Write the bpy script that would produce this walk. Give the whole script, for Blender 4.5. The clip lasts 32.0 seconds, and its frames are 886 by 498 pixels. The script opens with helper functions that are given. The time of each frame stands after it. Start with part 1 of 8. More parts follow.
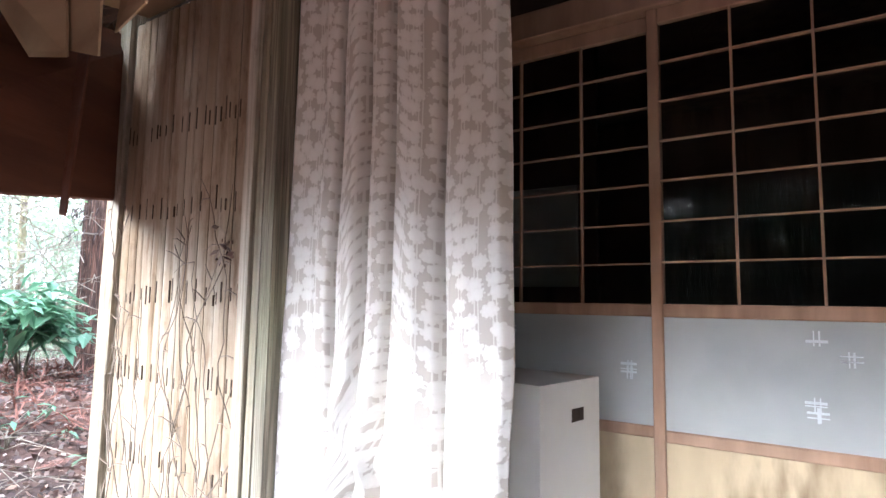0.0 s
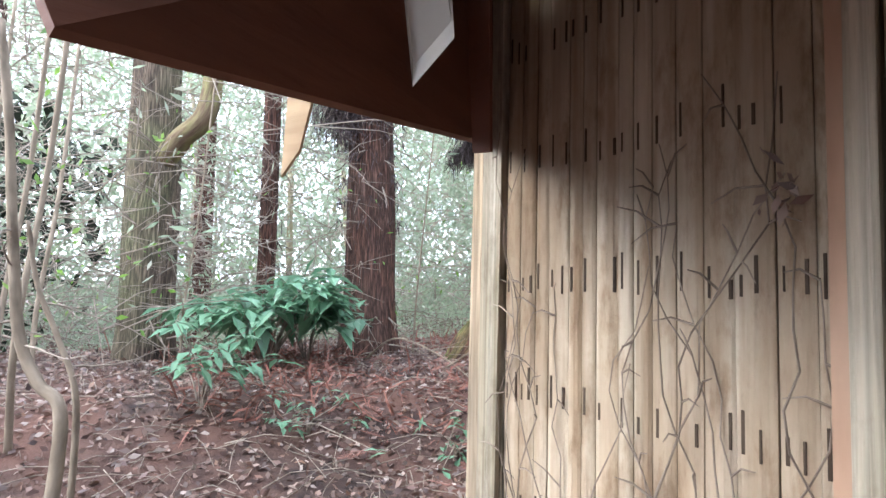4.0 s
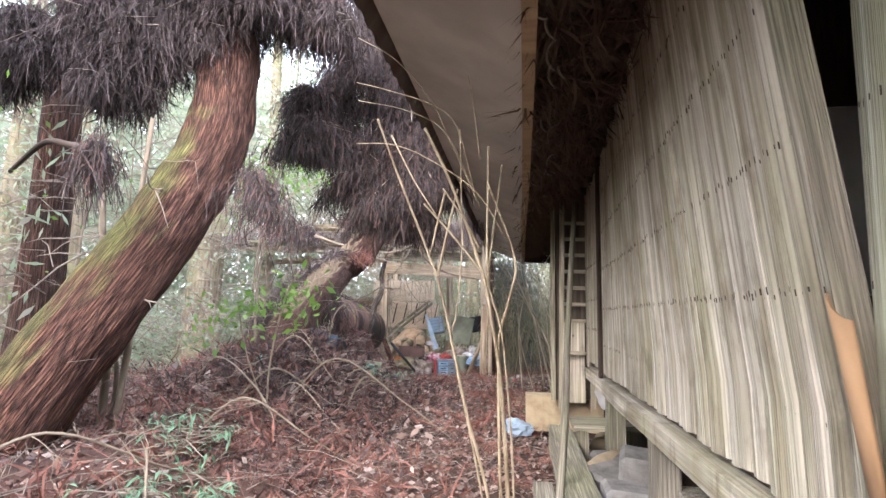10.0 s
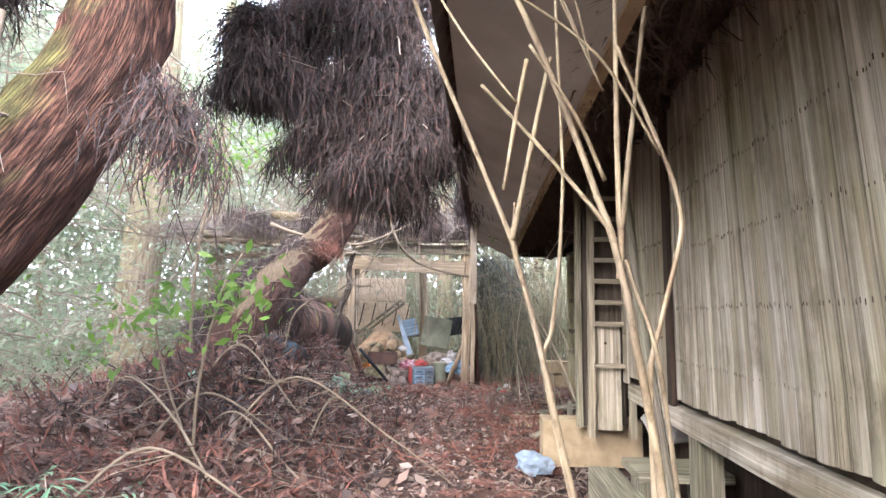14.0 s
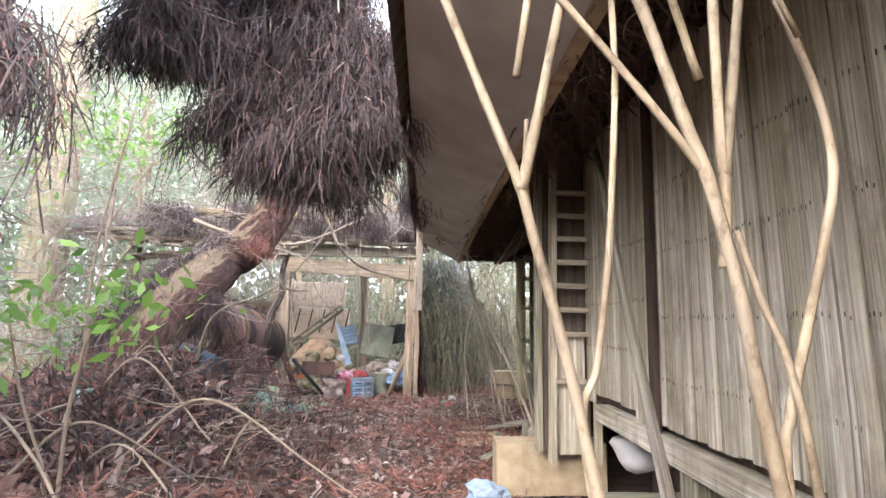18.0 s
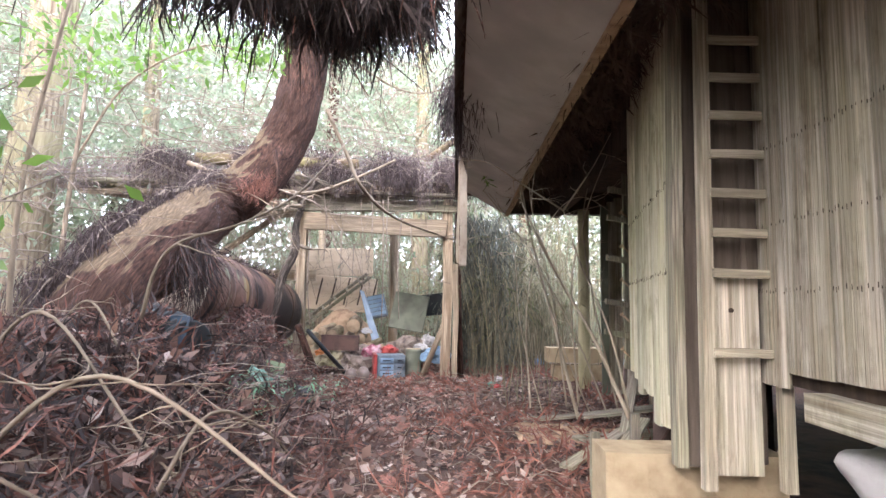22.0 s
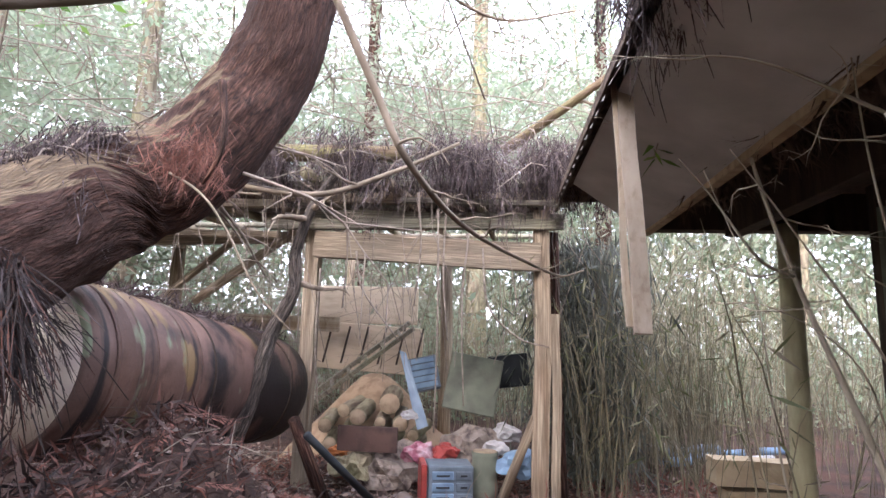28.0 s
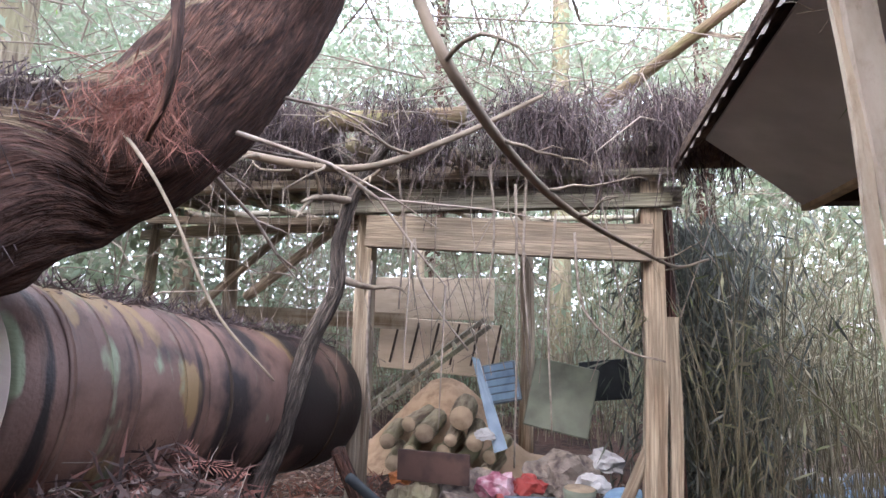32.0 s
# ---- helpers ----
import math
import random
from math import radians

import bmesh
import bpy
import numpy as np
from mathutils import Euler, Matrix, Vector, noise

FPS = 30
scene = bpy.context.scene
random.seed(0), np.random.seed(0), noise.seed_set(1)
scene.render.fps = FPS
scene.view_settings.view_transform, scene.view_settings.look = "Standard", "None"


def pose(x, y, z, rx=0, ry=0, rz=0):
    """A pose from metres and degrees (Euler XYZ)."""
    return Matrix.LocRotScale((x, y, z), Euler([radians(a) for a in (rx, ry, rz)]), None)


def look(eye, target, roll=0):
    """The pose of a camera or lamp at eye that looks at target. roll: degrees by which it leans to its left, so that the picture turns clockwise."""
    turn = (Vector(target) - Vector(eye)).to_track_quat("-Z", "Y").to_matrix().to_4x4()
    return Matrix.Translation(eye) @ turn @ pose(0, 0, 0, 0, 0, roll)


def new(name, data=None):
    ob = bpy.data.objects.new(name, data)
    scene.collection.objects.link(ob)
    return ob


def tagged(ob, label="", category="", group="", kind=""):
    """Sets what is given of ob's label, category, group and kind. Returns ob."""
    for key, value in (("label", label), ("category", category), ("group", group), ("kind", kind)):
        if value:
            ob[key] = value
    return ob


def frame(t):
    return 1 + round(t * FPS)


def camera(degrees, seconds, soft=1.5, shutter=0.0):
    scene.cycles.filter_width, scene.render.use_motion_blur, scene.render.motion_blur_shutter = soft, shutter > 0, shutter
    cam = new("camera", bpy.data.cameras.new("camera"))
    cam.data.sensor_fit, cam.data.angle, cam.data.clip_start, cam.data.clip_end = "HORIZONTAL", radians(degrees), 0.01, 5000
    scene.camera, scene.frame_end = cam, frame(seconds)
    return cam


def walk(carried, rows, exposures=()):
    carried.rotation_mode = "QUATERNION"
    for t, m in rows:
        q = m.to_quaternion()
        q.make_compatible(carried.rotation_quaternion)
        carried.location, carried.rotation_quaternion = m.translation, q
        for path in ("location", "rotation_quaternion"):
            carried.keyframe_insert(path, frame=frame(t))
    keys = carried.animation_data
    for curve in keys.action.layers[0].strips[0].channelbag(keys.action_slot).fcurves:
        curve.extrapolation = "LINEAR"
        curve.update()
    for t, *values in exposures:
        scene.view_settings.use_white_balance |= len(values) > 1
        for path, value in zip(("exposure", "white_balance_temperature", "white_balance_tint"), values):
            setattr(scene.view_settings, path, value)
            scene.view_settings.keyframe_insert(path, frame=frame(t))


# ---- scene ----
cam = camera(76.6, 32.0)
PATH = [
    (0, (2.231, -1.043, 1.302), (1.139, 0.622, 1.494), 0.9),
    (0.5, (2.324, -0.905, 1.309), (1.209, 0.744, 1.5), 0.7),
    (1, (2.398, -0.821, 1.318), (1.28, 0.827, 1.502), 0.6),
    (1.5, (2.295, -0.877, 1.349), (1.166, 0.768, 1.487), 1.0),
    (2, (2.102, -0.946, 1.366), (0.956, 0.686, 1.514), 1.1),
    (2.5, (1.933, -0.96, 1.328), (0.752, 0.645, 1.499), 0.9),
    (3, (1.587, -0.904, 1.3), (0.272, 0.597, 1.427), 0.3),
    (3.5, (1.391, -0.895, 1.314), (-0.144, 0.38, 1.45), 0.0),
    (5.5, (0.477, -1.249, 1.181), (-1.185, -0.144, 1.309), 2.3),
    (6, (0.241, -1.136, 1.227), (-1.248, 0.196, 1.324), 1.4),
    (6.5, (0.033, -1.033, 1.284), (-1.149, 0.578, 1.368), 1.5),
    (7, (-0.12, -0.759, 1.284), (-1.046, 1.012, 1.375), 1.1),
    (7.5, (-0.229, -0.481, 1.289), (-0.942, 1.386, 1.371), 1.1),
    (8, (-0.396, -0.376, 1.321), (-0.928, 1.549, 1.432), 1.2),
    (8.5, (-0.582, -0.343, 1.323), (-0.96, 1.615, 1.481), 1.1),
    (9, (-0.63, -0.206, 1.327), (-0.966, 1.756, 1.52), 0.9),
    (9.5, (-0.644, 0.039, 1.343), (-0.946, 2.004, 1.557), 0.8),
    (10, (-0.7, 0.121, 1.328), (-0.978, 2.088, 1.563), 0.8),
    (10.5, (-0.907, 0.149, 1.363), (-1.175, 2.116, 1.609), 0.8),
    (11, (-0.972, 0.312, 1.377), (-1.238, 2.279, 1.624), 0.6),
    (11.5, (-0.986, 0.549, 1.4), (-1.252, 2.516, 1.643), 0.4),
    (12, (-1.017, 0.665, 1.418), (-1.278, 2.633, 1.659), 0.2),
    (12.5, (-1.102, 0.981, 1.378), (-1.316, 2.954, 1.626), 0.5),
    (13, (-1.201, 1.183, 1.37), (-1.346, 3.162, 1.623), 0.6),
    (13.5, (-1.235, 1.383, 1.39), (-1.365, 3.364, 1.627), -0.1),
    (14, (-1.195, 1.617, 1.339), (-1.338, 3.598, 1.577), 0.6),
    (14.5, (-1.19, 1.753, 1.349), (-1.362, 3.731, 1.586), 0.6),
    (16.5, (-1.298, 2.257, 1.361), (-1.387, 4.238, 1.619), 0.9),
    (17, (-1.248, 2.309, 1.344), (-1.278, 4.291, 1.606), 0.9),
    (17.5, (-1.249, 2.299, 1.365), (-1.222, 4.281, 1.627), 0.9),
    (18, (-1.243, 2.28, 1.357), (-1.184, 4.261, 1.619), 0.8),
    (18.5, (-1.254, 2.314, 1.351), (-1.18, 4.297, 1.608), 0.9),
    (19, (-1.2, 2.451, 1.31), (-1.124, 4.436, 1.543), 0.8),
    (19.5, (-1.195, 2.698, 1.262), (-1.154, 4.685, 1.48), 0.9),
    (20, (-1.194, 2.845, 1.223), (-1.226, 4.833, 1.438), 1.0),
    (20.5, (-1.239, 3.111, 1.178), (-1.296, 5.098, 1.4), 0.9),
    (21, (-1.383, 3.415, 1.15), (-1.441, 5.403, 1.361), 1.2),
    (21.5, (-1.443, 3.667, 1.15), (-1.492, 5.655, 1.361), 1.1),
    (22, (-1.4, 4.036, 1.124), (-1.447, 6.026, 1.321), 1.0),
    (22.5, (-1.435, 4.295, 1.157), (-1.491, 6.286, 1.34), 1.0),
    (23, (-1.615, 4.673, 1.153), (-1.675, 6.664, 1.328), 1.3),
    (23.5, (-1.778, 4.938, 1.171), (-1.838, 6.929, 1.35), 1.2),
    (24, (-1.752, 5.311, 1.191), (-1.839, 7.3, 1.387), 1.1),
    (24.5, (-1.755, 5.633, 1.243), (-1.879, 7.613, 1.491), 1.1),
    (25, (-1.965, 5.884, 1.327), (-2.106, 7.86, 1.603), 0.9),
    (25.5, (-2.08, 5.988, 1.394), (-2.217, 7.962, 1.682), 0.8),
    (26, (-2.118, 6.154, 1.406), (-2.259, 8.126, 1.711), 0.8),
    (26.5, (-1.986, 6.444, 1.353), (-2.132, 8.413, 1.671), 0.7),
    (28.5, (-1.93, 7.506, 1.485), (-2.131, 9.467, 1.819), 1.9),
    (29, (-1.775, 7.716, 1.428), (-1.973, 9.675, 1.78), 1.8),
    (29.5, (-1.505, 7.835, 1.443), (-1.64, 9.798, 1.802), 1.7),
    (30, (-1.65, 7.976, 1.472), (-1.734, 9.941, 1.835), 2.1),
    (30.5, (-1.899, 8.197, 1.536), (-2.043, 10.163, 1.87), 2.3),
    (31, (-2.049, 8.299, 1.596), (-2.308, 10.257, 1.912), 2.1),
    (31.5, (-2.1, 8.323, 1.631), (-2.487, 10.263, 1.924), 2.1),
    (32, (-2.069, 8.324, 1.641), (-2.535, 10.251, 1.909), 1.9),
]
walk(cam, [(t, look(eye, target, roll)) for t, eye, target, roll in PATH], [(0, 4.05, 5250, 8), (1.5, 4.1, 5300, 8), (3, 3.4, 5300, 7), (5.5, 2.6, 5850, 12), (9, 3.15, 5750, 14), (20, 3.45, 5750, 15), (24, 3.25, 5800, 18), (26, 3.05, 5800, 19), (30, 2.95, 5600, 18), (32, 2.95, 5550, 17)])

# ---- light ----
world = bpy.data.worlds.new("world")
scene.world = world
world.use_nodes = True
wn = world.node_tree.nodes
wl = world.node_tree.links
sky = wn.new("ShaderNodeTexSky")
sky.sky_type = "NISHITA"
sky.sun_disc = False
SUN_EL, SUN_AZ = 30, 200
sky.sun_elevation, sky.sun_rotation = radians(SUN_EL), radians(SUN_AZ)
sky.air_density, sky.dust_density = 1.0, 4.0
mixw = wn.new("ShaderNodeMix")
mixw.data_type = "RGBA"
mixw.inputs[0].default_value = 0.6
mixw.inputs[7].default_value = (8.0, 8.0, 8.2, 1)
wl.new(sky.outputs[0], mixw.inputs[6])
wl.new(mixw.outputs[2], wn["Background"].inputs[0])
wn["Background"].inputs[1].default_value = 0.15
sun = new("sun", bpy.data.lights.new("sun", "SUN"))
sun.data.energy, sun.data.angle, sun.data.color = 0.85, radians(50), (1, 0.96, 0.9)
sun.matrix_world = look((-2.9, -8, 4.92), (0, 0, 0))
scene.view_settings.exposure = 2.2


# ---- materials ----
def mat(name, base, dark, rough=0.8, scale=(6, 6, 6), detail=6, bump=0.3, fine=40.0, metal=0.0, vary=0.0, island=False, third=None, blotch=1.3, spec=0.3, trans=0.0, warp=0.0, depth=0.02, stretch=1.0):
    """Two colours mixed by noise at two scales, relief from the finer one."""
    m = bpy.data.materials.new(name)
    m.use_nodes = True
    n, l = m.node_tree.nodes, m.node_tree.links
    b = n["Principled BSDF"]
    tc = n.new("ShaderNodeAttribute")
    tc.attribute_name = "grain"
    mp = n.new("ShaderNodeMapping")
    mp.inputs["Scale"].default_value = scale
    l.new(tc.outputs["Vector"], mp.inputs[0])
    n1 = n.new("ShaderNodeTexNoise")
    n1.inputs["Scale"].default_value, n1.inputs["Detail"].default_value = 1.0, detail
    l.new(mp.outputs[0], n1.inputs["Vector"])
    n2 = n.new("ShaderNodeTexNoise")
    n2.inputs["Scale"].default_value, n2.inputs["Detail"].default_value = blotch, 3
    mp2 = n.new("ShaderNodeMapping")
    mp2.inputs["Scale"].default_value = (1, 1, stretch)
    l.new(tc.outputs["Vector"], mp2.inputs[0])
    l.new(mp2.outputs[0], n2.inputs["Vector"])
    ramp = n.new("ShaderNodeValToRGB")
    ramp.color_ramp.elements[0].position, ramp.color_ramp.elements[0].color = 0.33, (*dark, 1)
    ramp.color_ramp.elements[1].position, ramp.color_ramp.elements[1].color = 0.62, (*base, 1)
    l.new(n1.outputs[0], ramp.inputs[0])
    mx = n.new("ShaderNodeMix")
    mx.data_type = "RGBA"
    r2 = n.new("ShaderNodeValToRGB")
    r2.color_ramp.elements[0].position, r2.color_ramp.elements[1].position = 0.42, 0.66
    r2.color_ramp.elements[1].color = (0.85, 0.85, 0.85, 1)
    l.new(n2.outputs[0], r2.inputs[0])
    l.new(r2.outputs[0], mx.inputs[0])
    l.new(ramp.outputs[0], mx.inputs[6])
    mx.inputs[7].default_value = (*(third or [0.5 * (p + q) for p, q in zip(base, dark)]), 1)
    out = mx.outputs[2]
    if vary:
        info = n.new("ShaderNodeNewGeometry" if island else "ShaderNodeObjectInfo")
        hsv = n.new("ShaderNodeHueSaturation")
        mr = n.new("ShaderNodeMapRange")
        mr.inputs[3].default_value, mr.inputs[4].default_value = 1 - vary, 1 + vary
        l.new(info.outputs["Random Per Island" if island else "Random"], mr.inputs[0])
        l.new(mr.outputs[0], hsv.inputs["Value"])
        l.new(out, hsv.inputs["Color"])
        out = hsv.outputs[0]
    l.new(out, b.inputs["Base Color"])
    b.inputs["Roughness"].default_value, b.inputs["Metallic"].default_value = rough, metal
    n1.inputs["Distortion"].default_value = warp
    b.inputs["Specular IOR Level"].default_value = spec
    if trans:
        ts = n.new("ShaderNodeBsdfTranslucent")
        add = n.new("ShaderNodeMixShader")
        add.inputs[0].default_value = trans
        l.new(out, ts.inputs[0])
        l.new(b.outputs[0], add.inputs[1])
        l.new(ts.outputs[0], add.inputs[2])
        l.new(add.outputs[0], n["Material Output"].inputs[0])
    if bump:
        n3 = n.new("ShaderNodeTexNoise")
        n3.inputs["Scale"].default_value, n3.inputs["Detail"].default_value = fine / max(scale), 8
        l.new(mp.outputs[0], n3.inputs["Vector"])
        bp = n.new("ShaderNodeBump")
        bp.inputs["Strength"].default_value, bp.inputs["Distance"].default_value = bump, depth
        l.new(n3.outputs[0], bp.inputs["Height"])
        l.new(bp.outputs[0], b.inputs["Normal"])
    return m


def cracked(m, size, amount=0.85, depth=0.03):
    """Splits a surface into long plates with dark fissures, along the grain."""
    n, l = m.node_tree.nodes, m.node_tree.links
    b = n["Principled BSDF"]
    old = b.inputs["Base Color"].links[0].from_socket
    at, mp, ns, mx, vo, rp, mul, bp = (n.new("ShaderNode" + k) for k in ("Attribute", "Mapping", "TexNoise", "Mix", "TexVoronoi", "ValToRGB", "Mix", "Bump"))
    at.attribute_name = "grain"
    mp.inputs["Scale"].default_value = size
    l.new(at.outputs["Vector"], mp.inputs[0])
    ns.inputs["Scale"].default_value, ns.inputs["Detail"].default_value = 0.7, 5
    l.new(mp.outputs[0], ns.inputs["Vector"])
    mx.data_type = "RGBA"
    mx.blend_type = "LINEAR_LIGHT"
    mx.inputs[0].default_value = 1.0
    l.new(mp.outputs[0], mx.inputs[6])
    l.new(ns.outputs["Color"], mx.inputs[7])
    vo.feature = "DISTANCE_TO_EDGE"
    vo.inputs["Scale"].default_value = 1.0
    l.new(mx.outputs[2], vo.inputs["Vector"])
    rp.color_ramp.elements[0].position, rp.color_ramp.elements[0].color = 0.0, (1 - amount, 1 - amount, 1 - amount, 1)
    rp.color_ramp.elements[1].position, rp.color_ramp.elements[1].color = 0.3, (1, 1, 1, 1)
    l.new(vo.outputs["Distance"], rp.inputs[0])
    mul.data_type = "RGBA"
    mul.blend_type = "MULTIPLY"
    mul.inputs[0].default_value = 1.0
    l.new(old, mul.inputs[6])
    l.new(rp.outputs[0], mul.inputs[7])
    l.new(mul.outputs[2], b.inputs["Base Color"])
    bp.inputs["Strength"].default_value, bp.inputs["Distance"].default_value = 1.0, depth
    l.new(rp.outputs[0], bp.inputs["Height"])
    if b.inputs["Normal"].links:
        l.new(b.inputs["Normal"].links[0].from_socket, bp.inputs["Normal"])
    l.new(bp.outputs[0], b.inputs["Normal"])
    return m


def stained(m, dark, green, size=(0.8, 0.8, 0.3), amount=0.75):
    """Broad water stains and thin green growth over boards, running downwards."""
    n, l = m.node_tree.nodes, m.node_tree.links
    b = n["Principled BSDF"]
    old = b.inputs["Base Color"].links[0].from_socket
    ge = n.new("ShaderNodeNewGeometry")
    for k, (tint, lo, hi, grow) in enumerate(((dark, 0.46, 0.64, 1.0), (green, 0.5, 0.7, 1.7), (dark, 0.52, 0.66, 6.0))):
        mp, ns, rp, mx = (n.new("ShaderNode" + s) for s in ("Mapping", "TexNoise", "ValToRGB", "Mix"))
        mp.inputs["Location"].default_value = (3.7 * k, 1.3 * k, 2.1 * k)
        mp.inputs["Scale"].default_value = [c * grow for c in size]
        l.new(ge.outputs["Position"], mp.inputs[0])
        ns.inputs["Scale"].default_value, ns.inputs["Detail"].default_value, ns.inputs["Roughness"].default_value = 1.0, 9, 0.68
        l.new(mp.outputs[0], ns.inputs["Vector"])
        rp.color_ramp.elements[0].position, rp.color_ramp.elements[0].color = lo, (0, 0, 0, 1)
        rp.color_ramp.elements[1].position, rp.color_ramp.elements[1].color = hi, (amount, amount, amount, 1)
        l.new(ns.outputs[0], rp.inputs[0])
        mx.data_type, mx.blend_type = "RGBA", "MULTIPLY"
        l.new(rp.outputs[0], mx.inputs[0])
        l.new(old, mx.inputs[6])
        mx.inputs[7].default_value = (*tint, 1)
        old = mx.outputs[2]
    l.new(old, b.inputs["Base Color"])
    return m


def leafy(name, pairs, rough=0.6, trans=0.35):
    """Leaves: a colour picked island by island from a ramp of colours."""
    m = bpy.data.materials.new(name)
    m.use_nodes = True
    n, l = m.node_tree.nodes, m.node_tree.links
    b = n["Principled BSDF"]
    g = n.new("ShaderNodeNewGeometry")
    r = n.new("ShaderNodeValToRGB")
    while len(r.color_ramp.elements) < len(pairs):
        r.color_ramp.elements.new(0.5)
    for i, c in enumerate(pairs):
        r.color_ramp.elements[i].position = i / (len(pairs) - 1)
        r.color_ramp.elements[i].color = (*c, 1)
    l.new(g.outputs["Random Per Island"], r.inputs[0])
    l.new(r.outputs[0], b.inputs["Base Color"])
    b.inputs["Roughness"].default_value = rough
    b.inputs["Specular IOR Level"].default_value = 0.3
    if trans:
        ts, mx = n.new("ShaderNodeBsdfTranslucent"), n.new("ShaderNodeMixShader")
        mx.inputs[0].default_value = trans
        l.new(r.outputs[0], ts.inputs[0])
        l.new(b.outputs[0], mx.inputs[1])
        l.new(ts.outputs[0], mx.inputs[2])
        l.new(mx.outputs[0], n["Material Output"].inputs[0])
    return m


M_GROUND = mat("soil", (0.075, 0.045, 0.034), (0.022, 0.014, 0.012), 0.95, (9, 9, 9), 8, 0.8, 60, third=(0.11, 0.055, 0.038))
M_BARK = mat("cedar_bark", (0.19, 0.09, 0.06), (0.045, 0.02, 0.014), 0.95, (34, 34, 3), 8, 1.0, 40, vary=0.15, third=(0.12, 0.07, 0.052), warp=0.6, depth=0.05)
M_MOSS = mat("mossy_bark", (0.19, 0.17, 0.075), (0.10, 0.062, 0.042), 0.95, (18, 18, 4), 8, 0.8, 60, third=(0.17, 0.115, 0.075))
def upper_toned(name, bark, moss, lo, hi, scale=(40, 40, 9)):
    """Bark toned on what faces up: moss on the leaning cedar, painted light on the bent one."""
    m = mat(name, *bark, 0.95, scale, 8, 0.7, 60, warp=0.6, depth=0.03)
    n, l = m.node_tree.nodes, m.node_tree.links
    b = n["Principled BSDF"]
    old = b.inputs["Base Color"].links[0].from_socket
    geo, sep, ramp, mx, ns, ad = (n.new("ShaderNode" + k) for k in ("NewGeometry", "SeparateXYZ", "ValToRGB", "Mix", "TexNoise", "Math"))
    ns.inputs["Scale"].default_value = 5
    ad.operation = "MULTIPLY_ADD"
    ad.inputs[1].default_value = 0.8
    l.new(geo.outputs["Normal"], sep.inputs[0])
    l.new(ns.outputs[0], ad.inputs[0])
    l.new(sep.outputs["Z"], ad.inputs[2])
    ramp.color_ramp.elements[0].position, ramp.color_ramp.elements[1].position = lo, hi
    l.new(ad.outputs[0], ramp.inputs[0])
    mx.data_type = "RGBA"
    l.new(ramp.outputs[0], mx.inputs[0])
    l.new(old, mx.inputs[6])
    mx.inputs[7].default_value = (*moss, 1)
    l.new(mx.outputs[2], b.inputs["Base Color"])
    return m


M_BARKMOSS = upper_toned("leaning_bark", ((0.21, 0.10, 0.065), (0.05, 0.022, 0.015)), (0.2, 0.19, 0.06), 0.66, 1.05)
# Here the upward tan is the lit top of the trunk, put into the colour.
M_BARK_TOPLIT = upper_toned("bent_bark", ((0.12, 0.06, 0.041), (0.025, 0.013, 0.01)), (0.17, 0.12, 0.072), 0.95, 1.6, (38, 38, 14))
cracked(M_BARK, (46, 46, 3.2), 0.7, 0.014)
cracked(M_BARKMOSS, (60, 60, 4), 0.75, 0.012)
cracked(M_BARK_TOPLIT, (64, 64, 7), 0.5, 0.01)
M_BARK2 = mat("pale_bark", (0.30, 0.25, 0.17), (0.12, 0.085, 0.06), 0.95, (20, 20, 3), 8, 0.9, 60, vary=0.15, third=(0.26, 0.24, 0.13))
M_BARK3 = mat("grey_bark", (0.23, 0.17, 0.12), (0.08, 0.055, 0.042), 0.95, (20, 20, 3), 8, 1.0, 60, third=(0.19, 0.19, 0.1))
